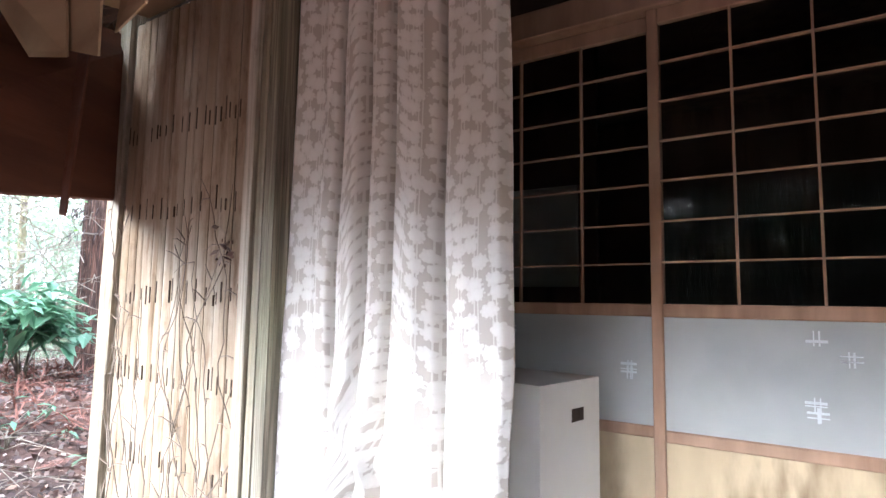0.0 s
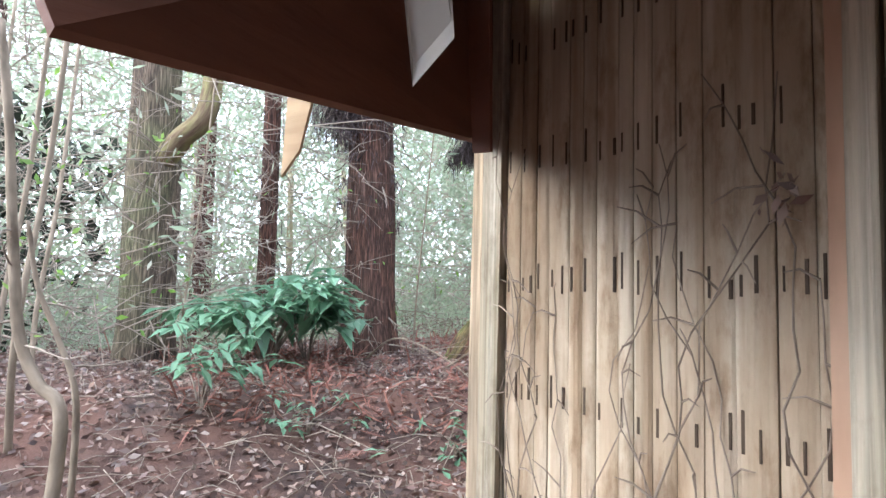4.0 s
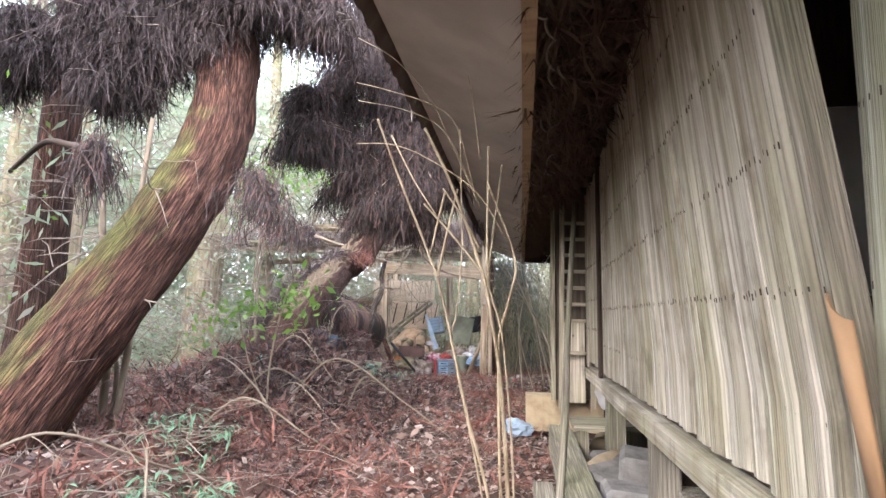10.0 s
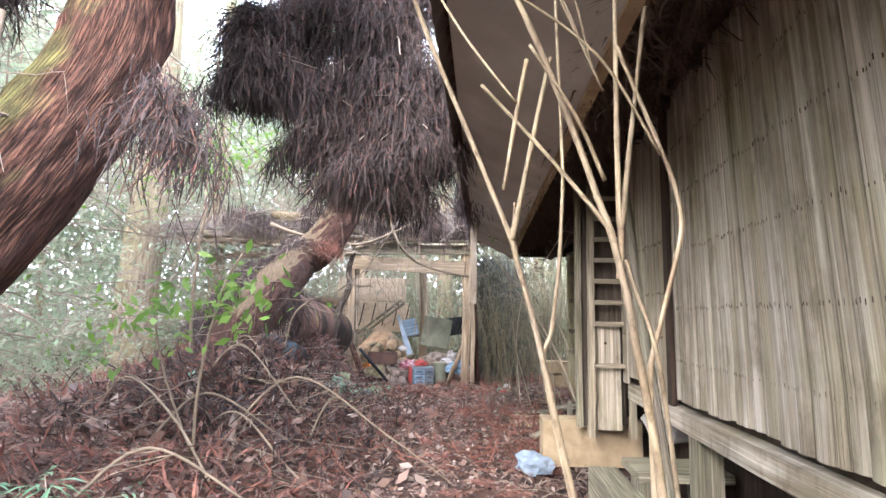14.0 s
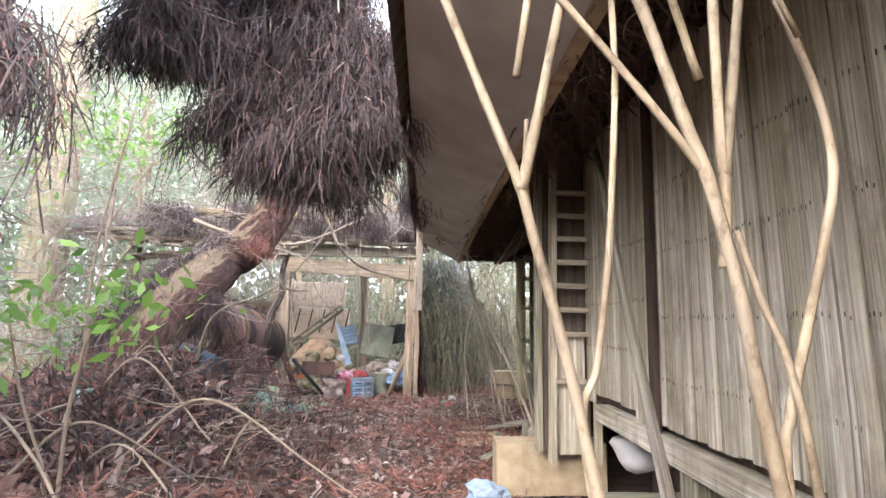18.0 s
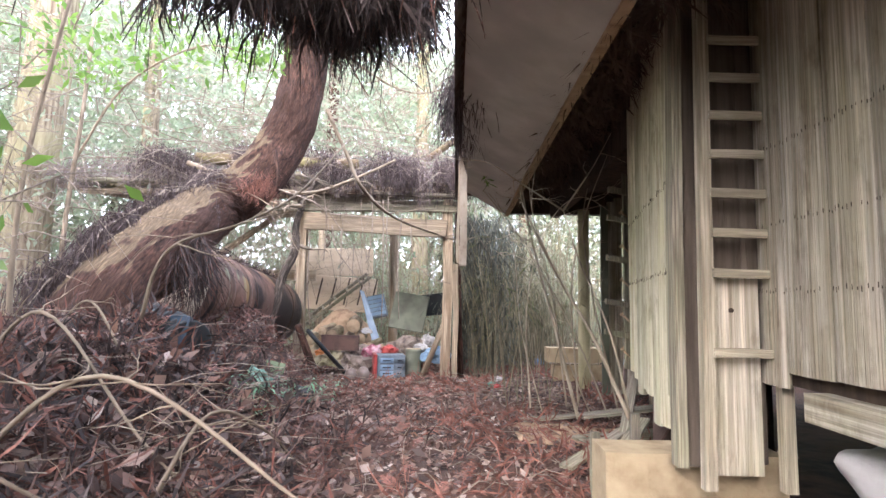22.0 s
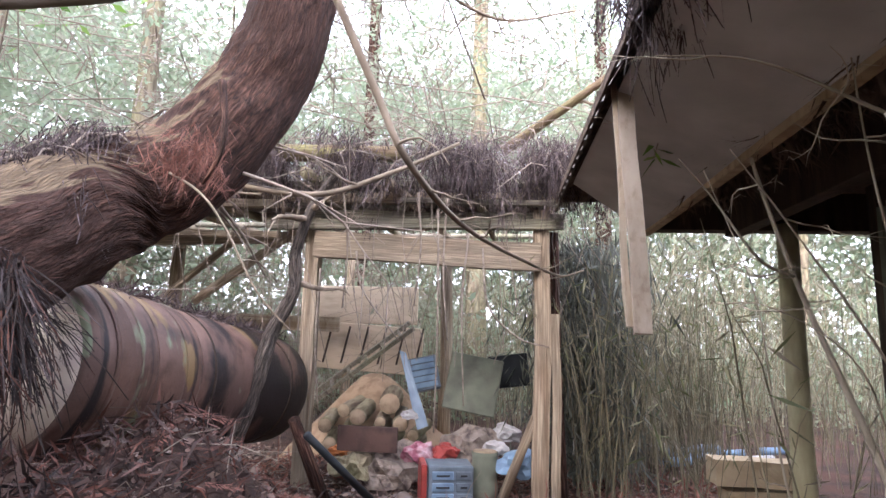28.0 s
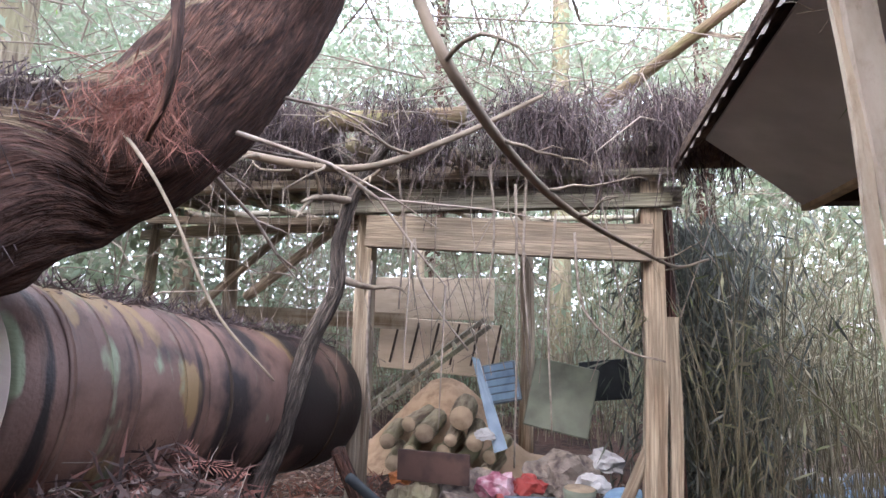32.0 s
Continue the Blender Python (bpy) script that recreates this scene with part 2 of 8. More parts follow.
def tank_material():
    """Rusted steel: brown rust, sharp patches of old green and ochre paint, black runs."""
    m = mat("rusted_tank", (0.2, 0.115, 0.083), (0.07, 0.04, 0.031), 0.5, (6, 6, 6), 9, 0.25, 60, metal=0.1, third=(0.10, 0.062, 0.05), blotch=3)
    n, l = m.node_tree.nodes, m.node_tree.links
    b = n["Principled BSDF"]
    out = b.inputs["Base Color"].links[0].from_socket
    at = n.new("ShaderNodeAttribute")
    at.attribute_name = "grain"
    sep = n.new("ShaderNodeSeparateXYZ")
    l.new(at.outputs["Vector"], sep.inputs[0])
    for scale, lo, hi, colour, seed, along in (((1.5, 1.5, 3.6), 0.57, 0.6, (0.2, 0.13, 0.06), 3.0, 0.0), ((1.3, 1.3, 4.2), 0.57, 0.61, (0.19, 0.21, 0.13), 9.0, -0.05), ((1.0, 1.0, 11.0), 0.56, 0.66, (0.018, 0.014, 0.013), 17.0, 0.0), ((1.8, 1.8, 2.2), 0.62, 0.72, (0.022, 0.016, 0.015), 23.0, 0.1)):
        mp, ns, rp, mx, ad = (n.new("ShaderNode" + k) for k in ("Mapping", "TexNoise", "ValToRGB", "Mix", "Math"))
        mp.inputs["Scale"].default_value = scale
        mp.inputs["Location"].default_value = (seed, seed * 0.7, seed * 1.3)
        l.new(at.outputs["Vector"], mp.inputs[0])
        ns.inputs["Scale"].default_value, ns.inputs["Detail"].default_value = 1.0, 7
        l.new(mp.outputs[0], ns.inputs["Vector"])
        ad.operation = "MULTIPLY_ADD"
        ad.inputs[1].default_value = along
        l.new(sep.outputs["Z"], ad.inputs[0])
        l.new(ns.outputs[0], ad.inputs[2])
        rp.color_ramp.elements[0].position, rp.color_ramp.elements[1].position = lo, hi
        l.new(ad.outputs[0], rp.inputs[0])
        mx.data_type = "RGBA"
        l.new(rp.outputs[0], mx.inputs[0])
        l.new(out, mx.inputs[6])
        mx.inputs[7].default_value = (*colour, 1)
        out = mx.outputs[2]
    l.new(out, b.inputs["Base Color"])
    return m


M_PALECANE = mat("pale_bare_stem", (0.42, 0.36, 0.27), (0.24, 0.19, 0.13), 0.8, (20, 20, 4), 5, 0.2, vary=0.15)
M_TANKEND = mat("peeling_plate", (0.5, 0.39, 0.36), (0.3, 0.21, 0.19), 0.45, (4, 4, 4), 6, 0.08, third=(0.72, 0.64, 0.46), blotch=2.2)
M_GREYWOOD = mat("weathered_board", (0.36, 0.32, 0.25), (0.17, 0.14, 0.105), 0.9, (28, 28, 1.4), 8, 0.5, 90, vary=0.14, third=(0.33, 0.32, 0.2))
M_PANEL = mat("panel_wood", (0.72, 0.66, 0.55), (0.34, 0.29, 0.21), 0.85, (34, 34, 0.8), 8, 0.5, 90, vary=0.14, third=(0.36, 0.315, 0.21), blotch=7, stretch=0.12)
M_BAYWOOD = mat("bay_board_wood", (0.66, 0.62, 0.46), (0.36, 0.32, 0.21), 0.85, (30, 30, 1.4), 8, 0.5, 90, vary=0.16, third=(0.5, 0.47, 0.31), blotch=5, stretch=0.3)
stained(M_BAYWOOD, (0.4, 0.36, 0.3), (0.85, 0.9, 0.66), (2.0, 2.0, 0.8), 0.6)
M_PANELA = mat("pale_panel_wood", (0.50, 0.43, 0.33), (0.30, 0.225, 0.15), 0.8, (24, 24, 0.9), 8, 0.4, 90, vary=0.08, third=(0.34, 0.26, 0.175), blotch=7, stretch=0.12)
stained(M_PANELA, (0.5, 0.4, 0.31), (0.85, 0.8, 0.68), (2.6, 2.6, 0.9), 0.65)
# One dark colour for the shade in slots and holes and the stain round them.
M_MARK = mat("slot_shade_stain", (0.085, 0.06, 0.04), (0.04, 0.028, 0.02), 0.9, (20, 20, 5), 4, 0.2)
cracked(M_PANEL, (52, 52, 0.9), 0.3, 0.003)
stained(M_PANEL, (0.36, 0.32, 0.27), (0.84, 0.88, 0.66), (1.3, 1.3, 0.5), 0.6)
cracked(M_GREYWOOD, (60, 60, 1.3), 0.5, 0.003)
M_POST = mat("pale_post", (0.5, 0.4, 0.28), (0.28, 0.2, 0.13), 0.9, (20, 20, 1.5), 8, 0.6, 80, vary=0.12, third=(0.3, 0.24, 0.17))
cracked(M_POST, (44, 44, 1.6), 0.4, 0.004)
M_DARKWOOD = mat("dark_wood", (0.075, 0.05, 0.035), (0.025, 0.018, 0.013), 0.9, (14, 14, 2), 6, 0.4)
M_BROWNPLY = mat("brown_ply", (0.19, 0.075, 0.045), (0.10, 0.04, 0.027), 0.7, (2, 2, 14), 6, 0.2, vary=0.2)
M_TANPLY = mat("tan_ply", (0.42, 0.31, 0.19), (0.24, 0.16, 0.095), 0.8, (2, 2, 14), 6, 0.2, vary=0.15)
M_SHEET = mat("soffit_sheet", (0.5, 0.48, 0.44), (0.39, 0.37, 0.33), 0.6, (3, 3, 3), 5, 0.08, third=(0.36, 0.34, 0.31), blotch=2.2)
M_TIN = mat("rusty_tin", (0.2, 0.17, 0.15), (0.12, 0.07, 0.05), 0.6, (5, 5, 5), 6, 0.2, metal=0.4)
M_STRAW = mat("thatch", (0.17, 0.12, 0.085), (0.05, 0.033, 0.025), 0.95, (12, 12, 40), 8, 1.0, 90)
M_TANK = tank_material()
M_CLOTH = mat("white_cloth", (0.5, 0.48, 0.46), (0.3, 0.28, 0.27), 0.9, (5, 5, 5), 4, 0.1)
M_FRAME = mat("screen_frame", (0.5, 0.31, 0.2), (0.33, 0.19, 0.12), 0.6, (16, 16, 3), 6, 0.15, third=(0.45, 0.33, 0.24))
M_CARD = mat("cardboard_white", (0.72, 0.70, 0.66), (0.62, 0.59, 0.55), 0.8, (3, 3, 3), 4, 0.05)
M_STONE = mat("stone", (0.24, 0.225, 0.2), (0.12, 0.11, 0.1), 0.9, (9, 9, 9), 8, 0.5, vary=0.15)
M_LOG = mat("cut_log", (0.45, 0.36, 0.23), (0.27, 0.2, 0.12), 0.9, (8, 8, 8), 8, 0.4, vary=0.1)
M_CANE = mat("dry_cane", (0.41, 0.335, 0.215), (0.19, 0.14, 0.09), 0.65, (26, 26, 5), 8, 0.35, vary=0.25, third=(0.22, 0.175, 0.125), blotch=5, stretch=0.5)
stained(M_CANE, (0.42, 0.37, 0.31), (0.8, 0.8, 0.75), (9, 9, 4), 0.8)
M_TWIG = mat("bare_twig", (0.3, 0.25, 0.2), (0.14, 0.105, 0.08), 0.9, (16, 16, 16), 5, 0.3, vary=0.25, island=True)
M_BAMBOO = mat("green_bamboo", (0.2, 0.17, 0.1), (0.09, 0.08, 0.05), 0.6, (9, 9, 2), 5, 0.15, vary=0.4, island=True, third=(0.28, 0.25, 0.17))
M_DEAD = leafy("dead_cedar", [(0.062, 0.045, 0.042), (0.026, 0.018, 0.016), (0.16, 0.125, 0.122), (0.05, 0.031, 0.025), (0.1, 0.076, 0.077)], 0.9, 0.15)
M_RED = leafy("red_cedar_litter", [(0.22, 0.095, 0.068), (0.13, 0.055, 0.04), (0.28, 0.13, 0.095), (0.18, 0.09, 0.068)], 0.9, 0.1)
M_LITTER = leafy("leaf_litter", [(0.14, 0.088, 0.07), (0.25, 0.17, 0.135), (0.06, 0.04, 0.036), (0.38, 0.31, 0.265), (0.16, 0.088, 0.063), (0.12, 0.09, 0.085), (0.22, 0.13, 0.088)], 0.7, 0.1)
M_LEAF = leafy("green_leaves", [(0.12, 0.2, 0.04), (0.18, 0.3, 0.06), (0.08, 0.15, 0.035), (0.24, 0.35, 0.09)], 0.45, 0.55)
# Near-black leaves for the unseen mass that the panes reflect.
M_LEAF_BLOCK = leafy("blocker_leaves", [(0.02, 0.027, 0.015), (0.032, 0.038, 0.022), (0.014, 0.02, 0.011), (0.04, 0.04, 0.026)], 0.8, 0.1)
M_LEAF_B = leafy("shrub_leaves", [(0.11, 0.22, 0.125), (0.16, 0.28, 0.165), (0.075, 0.16, 0.085), (0.2, 0.32, 0.2)], 0.28, 0.35)
# Leaf greens paled so that distance haze sits in the colour.
M_LEAF_HAZED = leafy("hazed_leaves", [(0.24, 0.3, 0.185), (0.32, 0.37, 0.25), (0.19, 0.24, 0.15), (0.36, 0.4, 0.29), (0.29, 0.27, 0.21), (0.27, 0.34, 0.24)], 0.6, 0.5)
M_BLUE = mat("blue_plastic", (0.22, 0.32, 0.42), (0.13, 0.19, 0.27), 0.5, (6, 6, 6), 4, 0.1)
cracked(M_BARK3, (46, 46, 3.2), 0.65, 0.012)
M_GREYBLUE = mat("grey_blue_plastic", (0.16, 0.19, 0.22), (0.09, 0.11, 0.13), 0.55, (6, 6, 6), 5, 0.1)
M_REDP = mat("red_plastic", (0.36, 0.06, 0.05), (0.2, 0.035, 0.03), 0.5, (6, 6, 6), 4, 0.1)
M_GREENB = mat("green_board", (0.17, 0.18, 0.13), (0.09, 0.095, 0.07), 0.7, (4, 4, 4), 5, 0.1)
M_BLACK = mat("black_plastic", (0.03, 0.034, 0.036), (0.018, 0.02, 0.022), 0.7, (6, 6, 6), 4, 0.1)
M_GREENP = mat("green_sheet_plastic", (0.16, 0.26, 0.2), (0.08, 0.15, 0.12), 0.5, (6, 6, 6), 4, 0.1)

M_SAND = mat("tan_earth", (0.4, 0.28, 0.18), (0.24, 0.16, 0.1), 0.95, (9, 9, 9), 8, 0.5, 60)
M_PINK = mat("pink_cloth", (0.42, 0.17, 0.2), (0.2, 0.06, 0.09), 0.9, (9, 9, 9), 5, 0.2, third=(0.5, 0.4, 0.42), blotch=9)
M_ORANGE = mat("orange_plastic", (0.55, 0.2, 0.06), (0.35, 0.12, 0.04), 0.5, (6, 6, 6), 4, 0.1)
M_BLUEW = mat("pale_blue_plastic", (0.28, 0.35, 0.42), (0.17, 0.22, 0.28), 0.5, (6, 6, 6), 5, 0.1)
M_BLUED = mat("dark_blue_plastic", (0.035, 0.06, 0.085), (0.02, 0.035, 0.055), 0.55, (6, 6, 6), 5, 0.1)
M_LITTERPILE = mat("mixed_rubbish", (0.3, 0.24, 0.19), (0.07, 0.05, 0.045), 0.9, (14, 14, 14), 8, 0.8, 60, third=(0.24, 0.2, 0.17), blotch=6)
M_LIMECARD = mat("lime_plate", (0.17, 0.2, 0.1), (0.09, 0.12, 0.07), 0.5, (6, 6, 6), 4, 0.05)
M_RUSTTIN = mat("dark_rusty_tin", (0.12, 0.07, 0.055), (0.05, 0.032, 0.028), 0.55, (6, 6, 6), 6, 0.2, metal=0.3)
M_BAMPOST = mat("mossy_pale_post", (0.46, 0.42, 0.25), (0.3, 0.26, 0.15), 0.85, (12, 12, 3), 6, 0.3)
M_PALEPLY = mat("pale_ply", (0.64, 0.52, 0.38), (0.46, 0.36, 0.25), 0.8, (3, 3, 12), 7, 0.2, vary=0.1, third=(0.55, 0.43, 0.3))
M_BATTEN = mat("beige_board", (0.47, 0.39, 0.3), (0.34, 0.27, 0.2), 0.8, (9, 9, 2), 7, 0.2, vary=0.1, third=(0.34, 0.28, 0.22))
stained(M_BATTEN, (0.45, 0.38, 0.3), (0.95, 0.9, 0.8), (4, 4, 2), 0.4)
M_HEAP = leafy("heap_debris", [(0.05, 0.04, 0.038), (0.025, 0.02, 0.02), (0.1, 0.075, 0.07), (0.035, 0.028, 0.026), (0.15, 0.07, 0.05)], 0.9, 0.05)
M_MOUND = leafy("mound_debris", [(0.09, 0.058, 0.05), (0.035, 0.024, 0.021), (0.15, 0.1, 0.085), (0.17, 0.07, 0.05), (0.055, 0.04, 0.036)], 0.9, 0.1)
M_CARDBROWN = mat("brown_cardboard", (0.34, 0.21, 0.11), (0.25, 0.15, 0.08), 0.85, (4, 4, 4), 4, 0.08)
M_CLOTHSTONE = mat("pale_stone", (0.5, 0.48, 0.46), (0.38, 0.36, 0.34), 0.85, (7, 7, 7), 6, 0.2)
M_BAMLEAF = leafy("bamboo_leaves", [(0.16, 0.17, 0.07), (0.3, 0.27, 0.17), (0.10, 0.12, 0.05), (0.22, 0.19, 0.13), (0.14, 0.12, 0.08)], 0.6, 0.35)


# ---- mesh helpers ----
def part(name, bm, material, parent=None, label="", smooth=False):
    """One mesh object, under a thing or a part."""
    me = bpy.data.meshes.new(name)
    bm.to_mesh(me)
    bm.free()
    return dress(name, me, material, parent, label, smooth)


def set_grain(me, co):
    """Coordinates for the grain of a surface: two across, the third along."""
    at = me.attributes.get("grain") or me.attributes.new("grain", "FLOAT_VECTOR", "POINT")
    at.data.foreach_set("vector", np.asarray(co, np.float32).ravel())


def dress(name, me, material, parent=None, label="", smooth=False):
    me.materials.append(material)
    if len(me.vertices) < 60000:
        co = np.empty(3 * len(me.vertices), np.float32)
        me.vertices.foreach_get("co", co)
        set_grain(me, co)
    if smooth:
        me.polygons.foreach_set("use_smooth", [True] * len(me.polygons))
    ob = new(name, me)
    if parent is not None:
        ob.parent = parent
    if label:
        ob["label"] = label
    return ob


def from_arrays(name, v, f, material, parent=None, label="", smooth=False):
    me = bpy.data.meshes.new(name)
    me.from_pydata([tuple(p) for p in v], [], [tuple(q) for q in f])
    return dress(name, me, material, parent, label, smooth)


def quads(name, v, material, parent=None, label=""):
    """Fast mesh of separate quads: v has shape (n, 4, 3)."""
    n = len(v)
    me = bpy.data.meshes.new(name)
    me.vertices.add(4 * n)
    me.vertices.foreach_set("co", np.asarray(v, np.float32).ravel())
    me.loops.add(4 * n)
    me.loops.foreach_set("vertex_index", np.arange(4 * n, dtype=np.int32))
    me.polygons.add(n)
    me.polygons.foreach_set("loop_start", np.arange(0, 4 * n, 4, dtype=np.int32))
    me.polygons.foreach_set("loop_total", np.full(n, 4, np.int32))
    me.update(calc_edges=True)
    return tagged(dress(name, me, material, parent, label), kind="stuff" if parent else "")


def empty(name, label, category, at=(0, 0, 0), group="", kind=""):
    e = new(name)
    e.location = at
    return tagged(e, label, category, group, kind)


def box(bm, x0, y0, z0, x1, y1, z1, bev=0.0, m=None):
    g = bmesh.ops.create_cube(bm, size=1)["verts"]
    t = Matrix.Translation(((x0 + x1) / 2, (y0 + y1) / 2, (z0 + z1) / 2)) @ Matrix.Diagonal((abs(x1 - x0), abs(y1 - y0), abs(z1 - z0), 1))
    bmesh.ops.transform(bm, matrix=(m @ t) if m else t, verts=g)
    if bev:
        es = list({e for v in g for e in v.link_edges})
        bmesh.ops.bevel(bm, geom=es, offset=bev, segments=1, affect="EDGES")
    return bm


def boxed(name, dims, material, parent=None, label="", bev=0.004, m=None):
    return part(name, box(bmesh.new(), *dims, bev=bev, m=m), material, parent, label)


def warped(name, dims, material, parent=None, label="", cuts=8, amp=0.006, seed=0, axis=2, bev=0.0):
    """A board cut into pieces along its length and bent a little by noise."""
    x0, y0, z0, x1, y1, z1 = dims
    lo, hi = (x0, y0, z0), (x1, y1, z1)
    v, f = [], []
    others = [a for a in range(3) if a != axis]
    for k in range(cuts + 1):
        s = k / cuts
        off = noise.noise_vector(Vector((seed * 7.3, s * 2.2, seed * 1.7))) * amp
        for p, q in ((0, 0), (1, 0), (1, 1), (0, 1)):
            c = [0, 0, 0]
            c[axis] = lo[axis] + s * (hi[axis] - lo[axis])
            c[others[0]] = (hi if p else lo)[others[0]] + off[0] + amp * 0.3 * noise.noise(Vector((s * 5, p * 3.1 + seed, q)))
            c[others[1]] = (hi if q else lo)[others[1]] + off[1]
            v.append(c)
    for k in range(cuts):
        for i in range(4):
            a, b = 4 * k + i, 4 * k + (i + 1) % 4
            f.append((a, b, b + 4, a + 4))
    f += [(3, 2, 1, 0), tuple(4 * cuts + i for i in range(4))]
    bm = bmesh.new()
    me = bpy.data.meshes.new(name)
    me.from_pydata(v, [], f)
    bm.from_mesh(me)
    bmesh.ops.recalc_face_normals(bm, faces=bm.faces)
    bm.to_mesh(me)
    bm.free()
    ob = dress(name, me, material, parent, label)
    set_grain(me, [(c[others[0]] + seed, c[others[1]], c[axis]) for c in v])
    return ob


def spline(pts, n):
    """Catmull-Rom through the points, n steps a span."""
    p = [np.array(q, float) for q in pts]
    p = [2 * p[0] - p[1]] + p + [2 * p[-1] - p[-2]]
    out = []
    for i in range(1, len(p) - 2):
        for k in range(n):
            t = k / n
            out.append(0.5 * (2 * p[i] + (p[i + 1] - p[i - 1]) * t + (2 * p[i - 1] - 5 * p[i] + 4 * p[i + 1] - p[i + 2]) * t * t + (3 * p[i] - p[i - 1] - 3 * p[i + 1] + p[i + 2]) * t**3))
    out.append(p[-2])
    return np.array(out)


def tube_arrays(line, radii, sides=8, rough=0.0, seed=0.0, cap=True, base=0):
    """Vertices and faces of a tapered tube along a line."""
    line = np.asarray(line, float)
    n = len(line)
    radii = np.broadcast_to(np.asarray(radii, float), (n,))
    tang = np.gradient(line, axis=0)
    tang /= np.linalg.norm(tang, axis=1)[:, None] + 1e-9
    ref = np.array([0, 0, 1.0]) if abs(tang[0][2]) < 0.8 else np.array([1.0, 0, 0])
    u = np.cross(tang, ref)
    u /= np.linalg.norm(u, axis=1)[:, None] + 1e-9
    w = np.cross(tang, u)
    v, f = [], []
    for i in range(n):
        for k in range(sides):
            a = 2 * math.pi * k / sides
            r = radii[i]
            if rough:
                r *= 1 + rough * noise.noise(Vector((math.cos(a) * 2.2 + seed, math.sin(a) * 2.2, i * 0.35))) + 0.6 * rough * noise.noise(Vector((k * 1.9 + seed, 3.0, i * 0.12)))
            v.append(line[i] + r * (math.cos(a) * u[i] + math.sin(a) * w[i]))
    for i in range(n - 1):
        for k in range(sides):
            a, b = i * sides + k, i * sides + (k + 1) % sides
            f.append((base + a, base + b, base + b + sides, base + a + sides))
    if cap:
        f.append(tuple(base + k for k in reversed(range(sides))))
        f.append(tuple(base + (n - 1) * sides + k for k in range(sides)))
    return v, f


def round_grain(line, radii, sides, seed=0.0):
    line = np.asarray(line, float)
    r = np.broadcast_to(np.asarray(radii, float), (len(line),)).mean()
    s = np.concatenate([[0], np.cumsum(np.linalg.norm(np.diff(line, axis=0), axis=1))])
    a = 2 * math.pi * np.arange(sides) / sides
    return [(r * math.cos(q) + seed, r * math.sin(q), z) for z in s for q in a]


def tube(name, line, radii, material, parent=None, label="", sides=8, rough=0.0, seed=0.0):
    v, f = tube_arrays(line, radii, sides, rough, seed)
    ob = from_arrays(name, v, f, material, parent, label, smooth=True)
    set_grain(ob.data, round_grain(line, radii, sides, seed))
    return ob


def tubes(name, runs, material, parent=None, label="", sides=4):
    """Many thin tubes in one mesh; runs: (line, radii)."""
    v, f = [], []
    for line, radii in runs:
        a, b = tube_arrays(line, radii, sides, cap=False, base=len(v))
        v += a
        f += b
    return tagged(from_arrays(name, v, f, material, parent, label, smooth=True), kind="stuff" if parent else "")


def leaves(centres, size, rng, aspect=2.2, droop=0.0, spread=1.0, dirs=None):
    """Leaf-shaped quads round the centres: tip, two sides, base."""
    n = len(centres)
    c = np.asarray(centres)
    d = rng.normal(size=(n, 3)) * (1, 1, spread) if dirs is None else np.asarray(dirs)
    d = d + (0, 0, -droop)
    d /= np.linalg.norm(d, axis=1)[:, None] + 1e-9
    s = np.cross(d, rng.normal(size=(n, 3)))
    s /= np.linalg.norm(s, axis=1)[:, None] + 1e-9
    k = (size * rng.uniform(0.6, 1.35, n))[:, None]
    mid = c + d * k * 0.45
    return np.stack([c, mid + s * k / aspect / 2, c + d * k, mid - s * k / aspect / 2], 1)


def strips(bases, length, width, rng, droop=1.0, wild=0.5):
    """Hanging feathery sprays: each is a bent strip of two quads with side barbs."""
    n = len(bases)
    p = np.asarray(bases)
    d = rng.normal(size=(n, 3)) * wild + (0, 0, -droop)
    d /= np.linalg.norm(d, axis=1)[:, None]
    s = np.cross(d, rng.normal(size=(n, 3)))
    s /= np.linalg.norm(s, axis=1)[:, None] + 1e-9
    L = (length * rng.uniform(0.5, 1.4, n))[:, None]
    W = (width * rng.uniform(0.6, 1.4, n))[:, None]
    out = []
    q = p
    for i in range(2):
        d2 = d + rng.normal(size=(n, 3)) * 0.22
        r = q + d2 * L / 2
        w0, w1 = W * (0.4, 1.0)[i], W * (1.0, 0.1)[i]
        out.append(np.stack([q - s * w0, q + s * w0, r + s * w1, r - s * w1], 1))
        for sg in (-1, 1):
            e = r + sg * s * L * 0.13 + d2 * L * 0.14
            out.append(np.stack([q, q + d2 * L * 0.03, e, e - d2 * L * 0.012], 1))
        q = r
    return np.concatenate(out)


